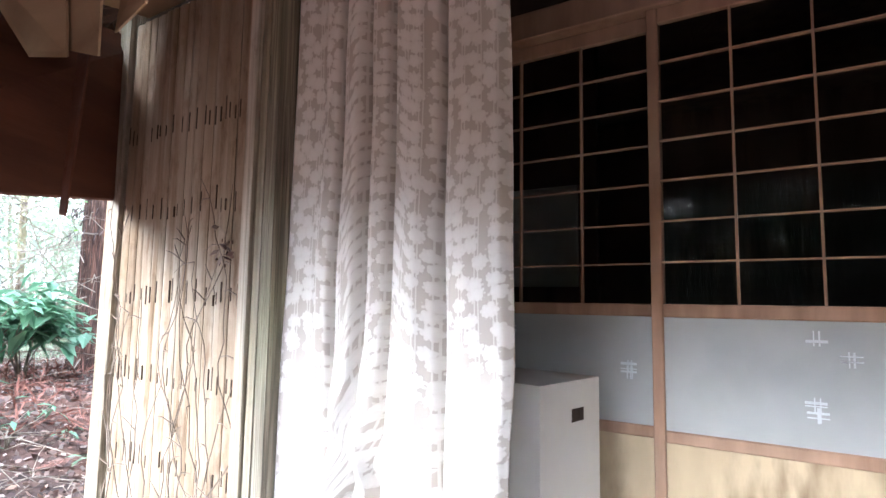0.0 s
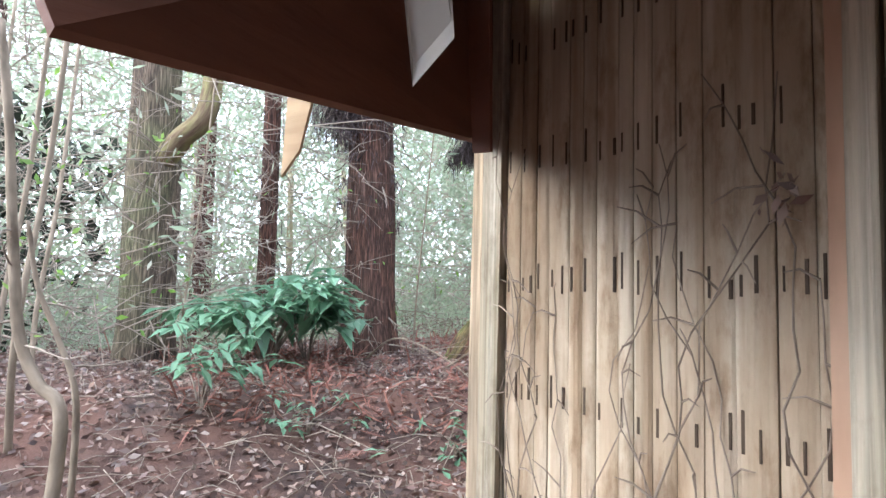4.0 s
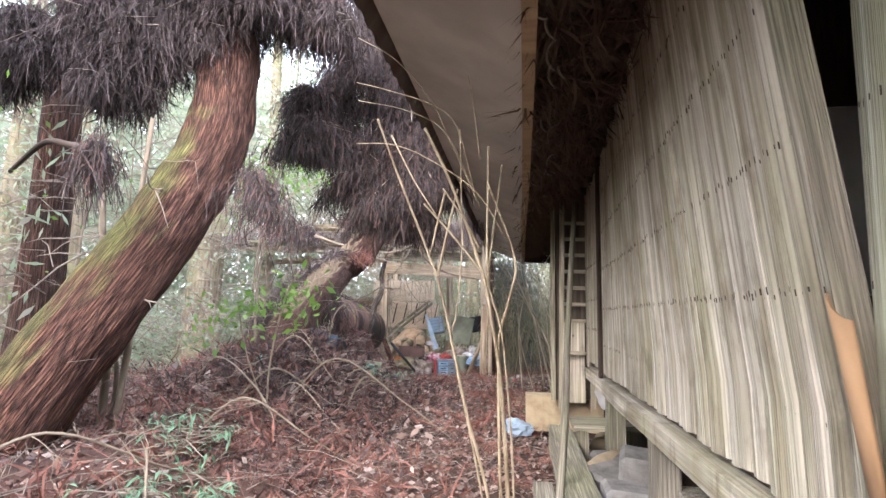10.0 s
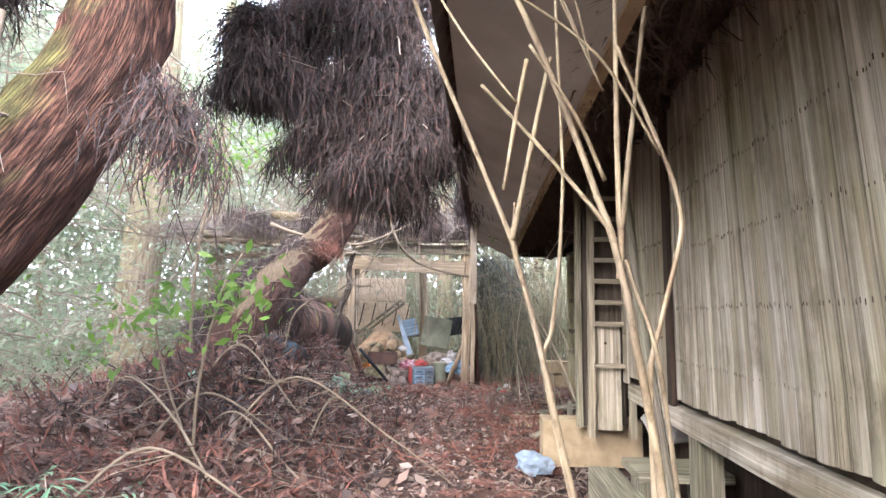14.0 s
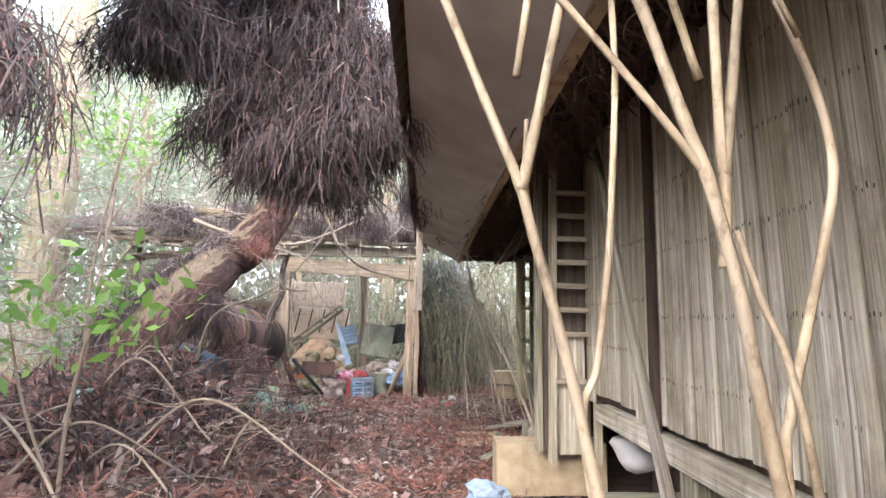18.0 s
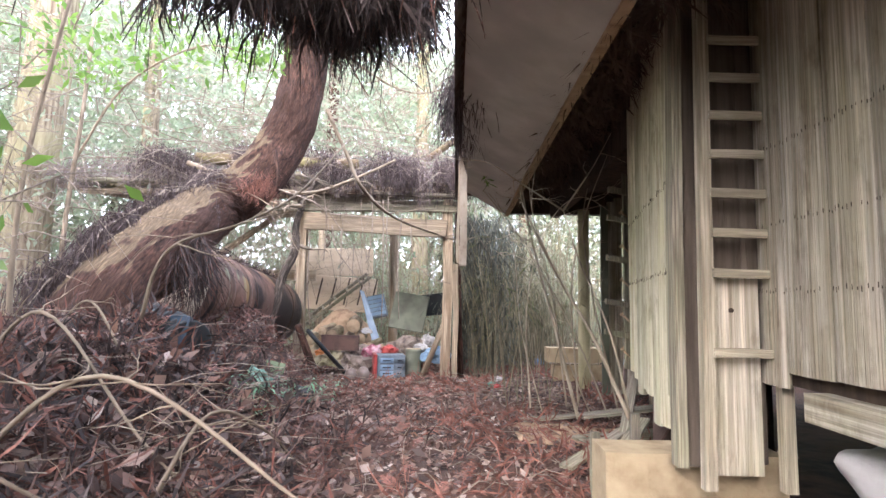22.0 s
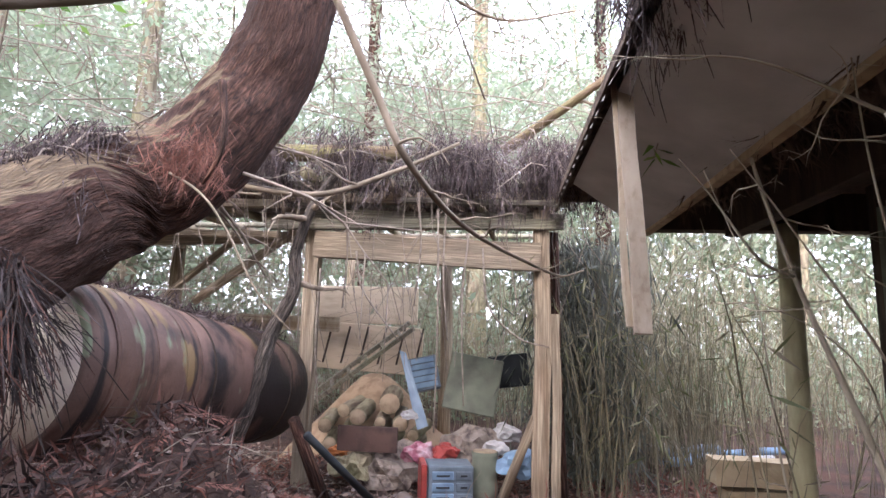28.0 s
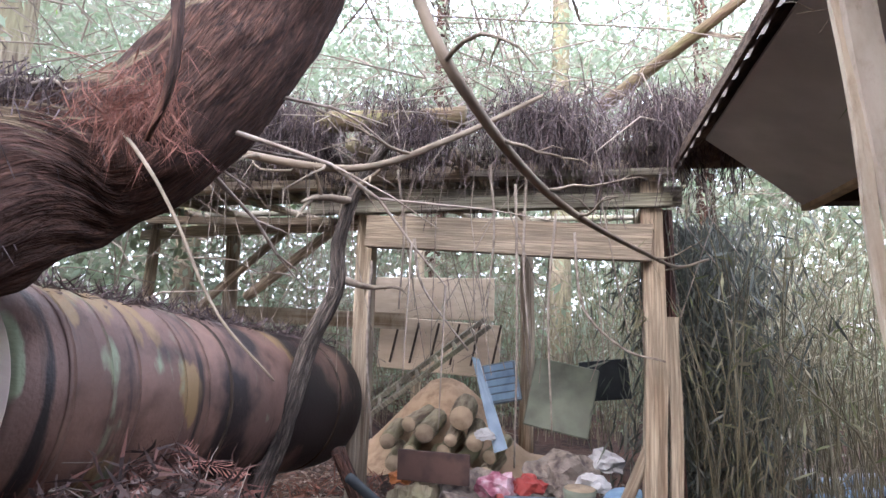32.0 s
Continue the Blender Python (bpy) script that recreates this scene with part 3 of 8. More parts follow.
def fronds(bases, length, rng, barbs=11, lift=0.15):
    """Feathery cedar fronds lying about: a stalk with many side sprigs."""
    out = []
    for p in np.asarray(bases):
        a = rng.uniform(0, 2 * math.pi)
        d = np.array([math.cos(a), math.sin(a), rng.normal() * lift])
        s = np.array([-d[1], d[0], rng.normal() * 0.25])
        L = length * rng.uniform(0.6, 1.3)
        sag = rng.uniform(0.1, 0.35)
        q = p
        for k in range(barbs):
            t = (k + 1) / barbs
            r = p + d * L * t + np.array([0, 0, -sag * L * t * t * 0.4 + 0.02])
            out.append([q - s * 0.003, q + s * 0.003, r + s * 0.002, r - s * 0.002])
            for sg in (-1, 1):
                w = L * 0.34 * math.sin(math.pi * (0.15 + 0.8 * t)) * rng.uniform(0.7, 1.2)
                e = q + d * w * 0.8 + sg * s * w * 0.7 + np.array([0, 0, -0.15 * w * rng.uniform(0, 1.5)])
                m = (q + e) / 2
                out.append([q, m + d * 0.006, e, m - d * 0.006])
            q = r
    return np.array(out)


# ---- ground ----
def smooth(t):
    t = min(max(t, 0.0), 1.0)
    return t * t * (3 - 2 * t)


def g(x, y):
    """Height of the ground."""
    z = 0.06 * noise.noise(Vector((x * 0.7, y * 0.7, 0))) + 0.03 * noise.noise(Vector((x * 2.3, y * 2.3, 4)))
    z += 0.42 * smooth((-1.9 - x) / 1.8) * (1 - smooth((y - 6.5) / 3.0))
    z += 0.72 * math.exp(-(((x + 4.9) / 1.25) ** 2) - ((y - 9.3) / 1.7) ** 2)
    z += 0.72 * math.exp(-(((x + 3.75) / 0.5) ** 2) - ((y - 10.6) / 0.85) ** 2)
    heap = math.exp(-(((x + 3.75) / 0.88) ** 2) - ((y - 8.15) / 1.55) ** 2)
    z += heap * (0.5 + 0.22 * noise.noise(Vector((x * 2.6, y * 2.6, 7))) + 0.12 * noise.noise(Vector((x * 6, y * 6, 2))))
    z -= 0.9 * smooth((-6.6 - x) / 3.0) * (1 - smooth((y - 9) / 4))
    z -= 0.05 * smooth((x + 0.6) / 0.9) * smooth((0.3 - y) / 0.8)
    return z


xs = np.concatenate([[-400, -120, -50, -30], np.arange(-20, -7, 0.8), np.arange(-7, 1.2, 0.12), np.arange(1.4, 8, 0.6), [12, 30, 100, 400]])
ys = np.concatenate([[-400, -120, -40, -15], np.arange(-8, -2, 0.8), np.arange(-2, 15.2, 0.12), np.arange(15.6, 26, 0.8), [30, 50, 120, 400]])
gv = [(x, y, g(x, y)) for y in ys for x in xs]
gf = [(j * len(xs) + i, j * len(xs) + i + 1, (j + 1) * len(xs) + i + 1, (j + 1) * len(xs) + i) for j in range(len(ys) - 1) for i in range(len(xs) - 1)]
tagged(from_arrays("ground", gv, gf, M_GROUND, smooth=True), "brown forest soil under leaf litter", "ground", kind="structure")

# ---- house: corner at the origin, one wall along x, the long wall along y ----
WALL_TOP = 2.75


def slot_panel(length, z0, z1, material, parent, rows, seed, width=0.085, thick=0.03, slot=(0.01, 0.022), step=(0.016, 0.03), ragged=0.015, gap=0.001, wide=(0.002, 0.004), proud=0.0012):
    """Upright boards with a rounded face side by side, and dark raised dashes for slots in rows. Local frame: along +x,
    facing -y.
    """
    rng = random.Random(seed)
    x, k, face = 0.0, 0, []
    while x < length - 0.01:
        w = min(width * rng.uniform(0.7, 1.3), length - x)
        d = thick * rng.uniform(0.75, 1.25)
        lo, hi = z0 + rng.uniform(-0.3, 1) * ragged, z1
        prof = [(gap, 0.0), (gap, -0.5 * d), (w * 0.2, -0.85 * d), (w * 0.5, -d), (w * 0.8, -0.85 * d), (w - gap, -0.5 * d), (w - gap, 0.0)]
        v, f, n = [], [], 7
        cuts = 7
        for i in range(cuts + 1):
            s = i / cuts
            off = 0.002 * noise.noise(Vector((seed + k * 3.1, s * 2.5, 0)))
            for px, py in prof:
                v.append((x + px + off, py + off * 0.8, lo + (hi - lo) * s))
        for i in range(cuts):
            for j in range(n):
                a, b = i * n + j, i * n + (j + 1) % n
                f.append((a, a + n, b + n, b))
        f += [tuple(range(n)), tuple(cuts * n + j for j in reversed(range(n)))]
        from_arrays("board", v, f, material, parent)
        face.append((x, x + w, d))
        x += w
        k += 1
    # Dashes stand proud of the boards; their dark colour replaces the shade of recesses.
    bm = bmesh.new()
    for r in rows:
        for x0, x1, d in face:
            x = x0 + 0.01
            while x < x1 - 0.008:
                if rng.random() < 0.88:
                    q = (x - x0) / (x1 - x0)
                    dep = d * (1 - 0.5 * abs(2 * q - 1) ** 2)
                    zz = r + rng.uniform(-0.008, 0.008)
                    box(bm, x, -dep - proud, zz, x + rng.uniform(*wide), -dep + 0.01, zz + rng.uniform(*slot))
                x += rng.uniform(*step)
    if rows:
        part("slot", bm, M_MARK, parent, "narrow slots as raised dashes coloured dark for shade")["kind"] = "stuff"
    else:
        bm.free()


def wall_panel(name, at, turn, length, z0, z1, material, label, rows, seed, width=0.085, tilt=0.0, **more):
    e = tagged(new(name), label, "wall panel", kind="structure")
    slot_panel(length, z0, z1, material, e, rows, seed, width, **more)
    e.matrix_world = pose(*at, 0, 0, turn) @ pose(0, 0, 0, tilt, 0, 0)
    return e


def struct(ob, label, category):
    return tagged(ob, label, category, kind="structure")


# wall along x: corner post, slatted panel, white post, opening
struct(warped("corner_post", (0.03, 0.0, -0.2, 0.1, 0.12, WALL_TOP), M_POST, cuts=14, amp=0.012, seed=5), "weathered square corner post of the house", "post")
struct(warped("corner_board", (0.104, -0.025, -0.1, 0.172, 0.03, 2.4), M_PANEL, cuts=12, amp=0.006, seed=8), "narrow grey edge board at the house corner", "trim")
wall_panel("wall_south", (0.182, 0, 0), 0, 0.7, 0.15, 2.3, M_PANELA, "pale slatted wooden shutter panel with dry vines", [0.77, 1.03, 1.29, 1.57, 1.85], 11, 0.05, slot=(0.03, 0.075), step=(0.022, 0.04), thick=0.01, wide=(0.003, 0.006), proud=0.002)
struct(warped("trim", (0.886, -0.04, 0.1, 0.914, 0.03, 2.4), M_FRAME, amp=0.004, seed=2), "brown stained wooden strip beside the panel", "trim")
struct(warped("door_post", (0.918, -0.06, 0.0, 0.956, 0.06, 2.5), M_PANEL, cuts=14, amp=0.006, seed=4), "white painted wooden door post", "post")
struct(warped("door_post", (0.959, -0.05, 0.0, 0.986, 0.06, 2.5), M_PANEL, cuts=14, amp=0.004, seed=5), "narrow white wooden door post", "post")
struct(warped("door_post", (0.989, -0.045, 0.0, 1.03, 0.09, 2.5), M_GREYWOOD, amp=0.003, seed=6), "grey grooved inner door post", "post")
struct(boxed("floor", (0.1, 0.0, 0.36, 6.0, 3.4, 0.44), M_GREYWOOD), "raised wooden veranda floor", "floor")
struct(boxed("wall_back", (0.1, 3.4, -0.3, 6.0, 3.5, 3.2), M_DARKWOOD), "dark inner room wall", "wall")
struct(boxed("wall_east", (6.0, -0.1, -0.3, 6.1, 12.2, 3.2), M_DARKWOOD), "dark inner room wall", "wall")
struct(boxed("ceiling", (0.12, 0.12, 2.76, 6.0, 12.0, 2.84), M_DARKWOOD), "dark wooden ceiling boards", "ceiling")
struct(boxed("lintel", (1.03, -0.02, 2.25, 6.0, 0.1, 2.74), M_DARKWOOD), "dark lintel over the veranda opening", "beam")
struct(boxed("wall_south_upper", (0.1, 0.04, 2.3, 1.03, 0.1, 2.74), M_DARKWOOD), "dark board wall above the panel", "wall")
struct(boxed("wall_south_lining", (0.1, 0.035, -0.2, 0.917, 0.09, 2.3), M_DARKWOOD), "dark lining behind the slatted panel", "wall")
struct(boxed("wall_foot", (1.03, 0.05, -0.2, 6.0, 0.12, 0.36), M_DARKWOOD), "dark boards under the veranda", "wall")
struct(boxed("wall_foot", (3.6, -0.02, -0.2, 6.0, 0.05, 2.3), M_PANEL), "closed board wall of the house front", "wall")

# long wall along y
M_PANELG = mat("greenish_panel_wood", (0.42, 0.41, 0.32), (0.23, 0.215, 0.15), 0.85, (34, 34, 0.8), 8, 0.5, 90, vary=0.08, third=(0.33, 0.33, 0.19), blotch=6, stretch=0.15)
ROWS_B = [1.07, 1.39, 1.74, 2.08, 2.4]
wall_panel("wall_west_near", (0.03, 1.4, 0), -90, 1.275, 0.25, WALL_TOP, M_PANELG, "greenish weathered wooden wall panel of broad boards", [0.66, 1.03, 1.39, 1.78, 2.17], 21, 0.22, thick=0.02, step=(0.02, 0.05))
wall_long = wall_panel("wall_west", (0.03, 5.3, 0), -90, 3.87, 0.84, WALL_TOP, M_PANEL, "long weathered grey slatted wooden wall leaning out at its loose end", ROWS_B, 31, 0.1)
# the loose end leans out over the path
for board in wall_long.children:
    for vt in board.data.vertices:
        vt.co.y -= 0.13 * max(0.0, vt.co.z - 1.05) * vt.co.x / 3.87
wall_panel("wall_west_far", (0.04, 6.72, 0), -90, 1.38, 0.8, WALL_TOP, M_PANEL, "weathered grey board wall beside the ladder", [1.2, 1.5, 1.85], 41, 0.24, ragged=0.1, gap=0.004)
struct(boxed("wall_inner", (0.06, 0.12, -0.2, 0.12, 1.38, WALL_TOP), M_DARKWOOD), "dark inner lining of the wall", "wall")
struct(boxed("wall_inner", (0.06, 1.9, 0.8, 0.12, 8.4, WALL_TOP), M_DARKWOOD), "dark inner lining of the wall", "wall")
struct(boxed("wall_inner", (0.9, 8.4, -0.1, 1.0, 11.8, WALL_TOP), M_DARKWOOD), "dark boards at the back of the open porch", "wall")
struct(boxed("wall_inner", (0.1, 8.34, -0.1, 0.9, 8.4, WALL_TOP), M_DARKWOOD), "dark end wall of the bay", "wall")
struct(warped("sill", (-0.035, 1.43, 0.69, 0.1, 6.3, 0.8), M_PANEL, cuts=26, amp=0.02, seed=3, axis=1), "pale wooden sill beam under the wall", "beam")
# Dark board standing in for the shaded hollow under the floor.
struct(boxed("wall_foot", (0.35, 0.2, -0.2, 0.4, 6.3, 0.72), M_DARKWOOD), "dark board put in for the shade under the raised house", "wall")
for y in (1.6, 3.3, 4.9):
    struct(warped("stub_post", (-0.02, y, -0.05, 0.12, y + 0.13, 0.7), M_GREYWOOD, seed=y), "short wooden post under the sill", "post")
# leaning loose edge of the wall at the gap
eb = warped("edge_board", (-0.012, 1.402, 0.82, 0.058, 1.428, 2.7), M_GREYWOOD, cuts=12, amp=0.008, seed=12)
for vt in eb.data.vertices:
    vt.co.x -= 0.13 * max(0.0, vt.co.z - 1.05)
# Added dark board: gives the gap the black of an unlit interior.
struct(boxed("gap_dark_board", (0.125, 1.86, 0.44, 1.3, 1.9, 2.76), M_DARKWOOD), "dark board added for the black inside the wall gap", "wall")
struct(boxed("inner_panel", (0.13, 1.84, 1.4, 1.2, 1.858, 1.95), M_SHEET), "grey panel inside the wall gap", "wall")
struct(eb, "weathered edge board leaning beside the dark gap", "trim")
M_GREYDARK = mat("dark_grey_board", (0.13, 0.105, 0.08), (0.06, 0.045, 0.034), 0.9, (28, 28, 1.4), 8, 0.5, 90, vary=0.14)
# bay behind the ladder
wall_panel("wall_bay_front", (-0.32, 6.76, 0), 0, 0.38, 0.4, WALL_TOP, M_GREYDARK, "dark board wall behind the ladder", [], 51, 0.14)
wall_panel("wall_bay_side", (0.0, 8.5, 0), -100.6, 1.76, 0.5, WALL_TOP, M_BAYWOOD, "upright weathered boards of the side bay", [1.3, 1.75], 61, 0.22, ragged=0.2, slot=(0.012, 0.02), gap=0.009, thick=0.04)
struct(warped("bay_edge", (-0.37, 6.7, 0.4, -0.32, 6.78, 2.7), M_GREYWOOD, amp=0.012, seed=14), "pale corner board of the bay", "trim")

# eave: soffit sheet, rafters, straw, roof
bm = bmesh.new()
N = 30
for k in range(N + 1):
    for x, z in ((-1.36, 2.73), (-1.02, 2.585), (-0.67, 2.44), (-0.67, 2.452), (-1.02, 2.597), (-1.36, 2.742)):
        y = (-0.35 if x < -1.2 else -0.1) + (12.3 if x > -0.8 else 12.0) * k / N
        bm.verts.new((x, y, z + 0.03 * noise.noise(Vector((x, y * 0.8, 0)))))
bm.verts.ensure_lookup_table()
for k in range(N):
    for i in range(6):
        a, c = 6 * k + i, 6 * k + (i + 1) % 6
        bm.faces.new([bm.verts[q] for q in (a, c, c + 6, a + 6)])
bm.faces.new([bm.verts[i] for i in reversed(range(6))])
bm.faces.new([bm.verts[6 * N + i] for i in range(6)])
bmesh.ops.recalc_face_normals(bm, faces=bm.faces)
struct(part("soffit_sheet", bm, M_SHEET), "grey-brown flat sheet under the eave", "soffit")
struct(warped("soffit_batten", (-0.7, -0.3, 2.43, -0.64, 12.2, 2.5), M_TANPLY, cuts=30, amp=0.02, seed=7, axis=1), "thin pale batten along the soffit edge", "trim")
# corrugated metal lip along the eave
v, f = [], []
n = 330
for k in range(n + 1):
    y = -1.45 + 13.9 * k / n
    w = 0.014 * math.sin(k * math.pi / 2.2)
    for dx, dz in ((0.06, 0.1), (0.0, 0.0), (-0.03, -0.055)):
        v.append((-1.4 + dx, y, 2.76 + dz + w))
f = [(3 * k + i, 3 * k + i + 1, 3 * k + i + 4, 3 * k + i + 3) for k in range(n) for i in range(2)]
struct(from_arrays("roof_lip", v, f, M_TIN, smooth=True), "rusty corrugated metal edge of the roof", "roof edge")
rv = [(-1.42, -1.4, 2.83), (-1.42, 12.4, 2.83), (3, 9.5, 5.6), (3, 1.5, 5.6), (7.4, -1.4, 2.83), (7.4, 12.4, 2.83)]
rv += [(x, y, z - 0.06) for x, y, z in rv]
rf = [(0, 3, 2, 1), (0, 4, 3), (3, 4, 5, 2), (1, 2, 5), (6, 7, 8, 9), (6, 9, 10), (9, 8, 11, 10), (7, 11, 8), (0, 1, 7, 6), (1, 5, 11, 7), (5, 4, 10, 11), (4, 0, 6, 10)]
struct(from_arrays("roof", rv, rf, M_STRAW), "old thatched roof over the house", "roof")
for k in range(20):
    y = 0.2 + k * 0.62
    struct(tube("rafter", [(-0.72, y, 2.62), (0.06, y + 0.05, 2.74)], [0.04, 0.045], M_DARKWOOD, sides=7), "dark round rafter under the eave", "rafter")
struct(boxed("porch_lintel", (-0.66, 12.1, 2.46, 6.0, 12.25, 2.78), M_DARKWOOD), "dark beam at the far end of the eave", "beam")
struct(boxed("porch_beam", (-0.05, 8.4, 2.4, 0.08, 12.1, 2.75), M_DARKWOOD), "dark wall plate over the open porch", "beam")

rng = np.random.default_rng(5)
# straw and bark curls hanging from the eave
n = 5000
b = np.stack([rng.uniform(-0.68, -0.1, n), rng.uniform(0.2, 11.5, n), np.zeros(n)], 1)
b[:, 2] = 2.5 + (b[:, 0] + 0.68) * 0.32 + rng.uniform(0, 0.08, n)
e = empty("hanging_straw", "brown straw and bark curls hanging under the eave", "straw", (-0.4, 5, 2.6), kind="stuff")
o = quads("straw", strips(b, 0.18, 0.006, rng, 0.8, 0.9), M_STRAW, e)
o.matrix_parent_inverse = Matrix.Translation((0.4, -5, -2.6))
runs = []
for k in range(30):
    c = np.array([rng.uniform(-0.66, -0.45), 0.6 + 0.2 * k * rng.uniform(0.7, 1.3), 2.5])
    a0, r = rng.uniform(0, 6), rng.uniform(0.02, 0.06)
    ts = np.linspace(0, rng.uniform(2.5, 5.5), 12)
    runs.append((np.stack([c[0] + r * np.cos(ts + a0), c[1] + 0.03 * ts, c[2] + r * np.sin(ts + a0) - 0.01 * ts], 1), np.linspace(0.008, 0.003, 12)))
o = tubes("bark_curl", runs, M_TWIG, e, "curled strips of pale bark", 5)
o.matrix_parent_inverse = Matrix.Translation((0.4, -5, -2.6))

# broken boards at the corner of the eave
def slab(name, corners, thick, material, label, category="board"):
    """A thin board with the four given corners, in order."""
    p = [Vector(c) for c in corners]
    nrm = (p[1] - p[0]).cross(p[3] - p[0]).normalized() * thick
    v = p + [q + nrm for q in p]
    f = [(3, 2, 1, 0), (4, 5, 6, 7), (0, 1, 5, 4), (1, 2, 6, 5), (2, 3, 7, 6), (3, 0, 4, 7)]
    return tagged(from_arrays(name, v, f, material), label, category, kind="structure" if category == "soffit" else "")


slab("broken_soffit", [(0.62, -0.95, 1.5), (0.1, 0.03, 1.66), (0.05, 0.1, 2.3), (0.1, -1.2, 2.3)], 0.012, M_BROWNPLY, "reddish brown plywood sagging from the eave corner", "soffit")
slab("soffit_sheet_south", [(0.25, 0.0, 2.32), (0.1, -1.7, 2.14), (6.0, -1.7, 2.14), (6.0, 0.0, 2.32)], 0.01, M_TANPLY, "tan plywood under the front eave", "soffit")
for corners, material, label in (
    ([(0.72, -0.64, 1.5), (0.75, -0.61, 1.55), (0.66, -0.6, 2.2), (0.77, -0.78, 2.2)], M_SHEET, "torn pale plywood strip hanging down"),
    ([(0.13, -0.56, 1.5), (0.17, -0.54, 1.55), (0.3, -0.45, 2.2), (0.1, -0.52, 2.2)], M_TANPLY, "torn tan plywood strip hanging to a point"),
    ([(0.41, -0.3, 1.54), (0.47, -0.31, 1.53), (0.32, -0.2, 2.3), (0.22, -0.2, 2.3)], M_BROWNPLY, "brown board strip hanging at the corner"),
    ([(0.3, -0.37, 2.02), (0.55, -0.37, 1.96), (0.8, -0.5, 2.25), (0.4, -0.6, 2.25)], M_TANPLY, "broken tan plywood board under the eave"),
    ([(0.52, -0.36, 1.99), (0.75, -0.38, 1.91), (1.0, -0.5, 2.25), (0.78, -0.5, 2.25)], M_TANPLY, "broken tan plywood board under the eave"),
    ([(0.72, -0.33, 2.0), (0.9, -0.35, 2.02), (1.15, -0.4, 2.28), (0.95, -0.4, 2.28)], M_TANPLY, "small broken tan plywood board under the eave"),
):
    slab("hanging_board", corners, 0.006, material, label, "board")

# ---- curtain, box and sliding screens ----
def curtain_material():
    """Brocade: scalloped tree crowns in rows over a darker satin ground, with thin trunks between them."""
    m = bpy.data.materials.new("curtain_cloth")
    m.use_nodes = True
    n, l = m.node_tree.nodes, m.node_tree.links
    b = n["Principled BSDF"]
    uv = n.new("ShaderNodeUVMap")
    sep = n.new("ShaderNodeSeparateXYZ")
    l.new(uv.outputs[0], sep.inputs[0])

    def calc(kind, p, q=None, r=None):
        nd = n.new("ShaderNodeMath")
        nd.operation = kind
        for k, val in enumerate((p, q, r)):
            if val is None:
                continue
            if isinstance(val, float):
                nd.inputs[k].default_value = val
            else:
                l.new(val, nd.inputs[k])
        return nd.outputs[0]

    def cells(scale, loose):
        mp, vo = n.new("ShaderNodeMapping"), n.new("ShaderNodeTexVoronoi")
        mp.inputs["Scale"].default_value = scale
        l.new(uv.outputs[0], mp.inputs[0])
        vo.voronoi_dimensions = "2D"
        vo.inputs["Scale"].default_value, vo.inputs["Randomness"].default_value = 1.0, loose
        l.new(mp.outputs[0], vo.inputs["Vector"])
        return vo.outputs["Distance"]

    lobes = cells((66, 76, 1), 0.8)
    crowns = calc("ADD", cells((15, 24, 1), 0.7), calc("MULTIPLY_ADD", lobes, 0.3, -0.12))
    solid = n.new("ShaderNodeMapRange")
    solid.inputs[1].default_value, solid.inputs[2].default_value = 0.5, 0.44
    l.new(crowns, solid.inputs[0])
    rim = n.new("ShaderNodeMapRange")
    rim.inputs[1].default_value, rim.inputs[2].default_value = 0.2, 0.44
    l.new(crowns, rim.inputs[0])
    across = calc("ABSOLUTE", calc("SUBTRACT", calc("FRACT", calc("MULTIPLY", sep.outputs["X"], 15.0)), 0.5))
    stripe = calc("LESS_THAN", calc("ABSOLUTE", calc("SUBTRACT", across, 0.1)), 0.035)
    figure = calc("MAXIMUM", calc("MULTIPLY", solid.outputs[0], calc("MULTIPLY_ADD", rim.outputs[0], -0.2, 1.0)), calc("MULTIPLY", stripe, 0.75))
    gt = n.new("ShaderNodeValToRGB")
    gt.color_ramp.elements[0].position, gt.color_ramp.elements[0].color = 0.0, (0.5, 0.455, 0.4, 1)
    gt.color_ramp.elements[1].position, gt.color_ramp.elements[1].color = 1.0, (0.74, 0.71, 0.665, 1)
    l.new(figure, gt.inputs[0])
    dirt, dr, mx = n.new("ShaderNodeTexNoise"), n.new("ShaderNodeMapRange"), n.new("ShaderNodeMix")
    dirt.inputs["Scale"].default_value, dirt.inputs["Detail"].default_value = 3.5, 6
    l.new(uv.outputs[0], dirt.inputs["Vector"])
    dr.inputs[1].default_value, dr.inputs[2].default_value, dr.inputs[4].default_value = 0.45, 0.75, 0.5
    l.new(dirt.outputs[0], dr.inputs[0])
    mx.data_type, mx.blend_type = "RGBA", "MULTIPLY"
    mx.inputs[7].default_value = (0.8, 0.77, 0.7, 1)
    l.new(dr.outputs[0], mx.inputs[0])
    l.new(gt.outputs[0], mx.inputs[6])
    l.new(mx.outputs[2], b.inputs["Base Color"])
    b.inputs["Roughness"].default_value = 0.7
    bp = n.new("ShaderNodeBump")
    bp.inputs["Strength"].default_value, bp.inputs["Distance"].default_value = 0.5, 0.0015
    l.new(figure, bp.inputs["Height"])
    l.new(bp.outputs[0], b.inputs["Normal"])
    return m


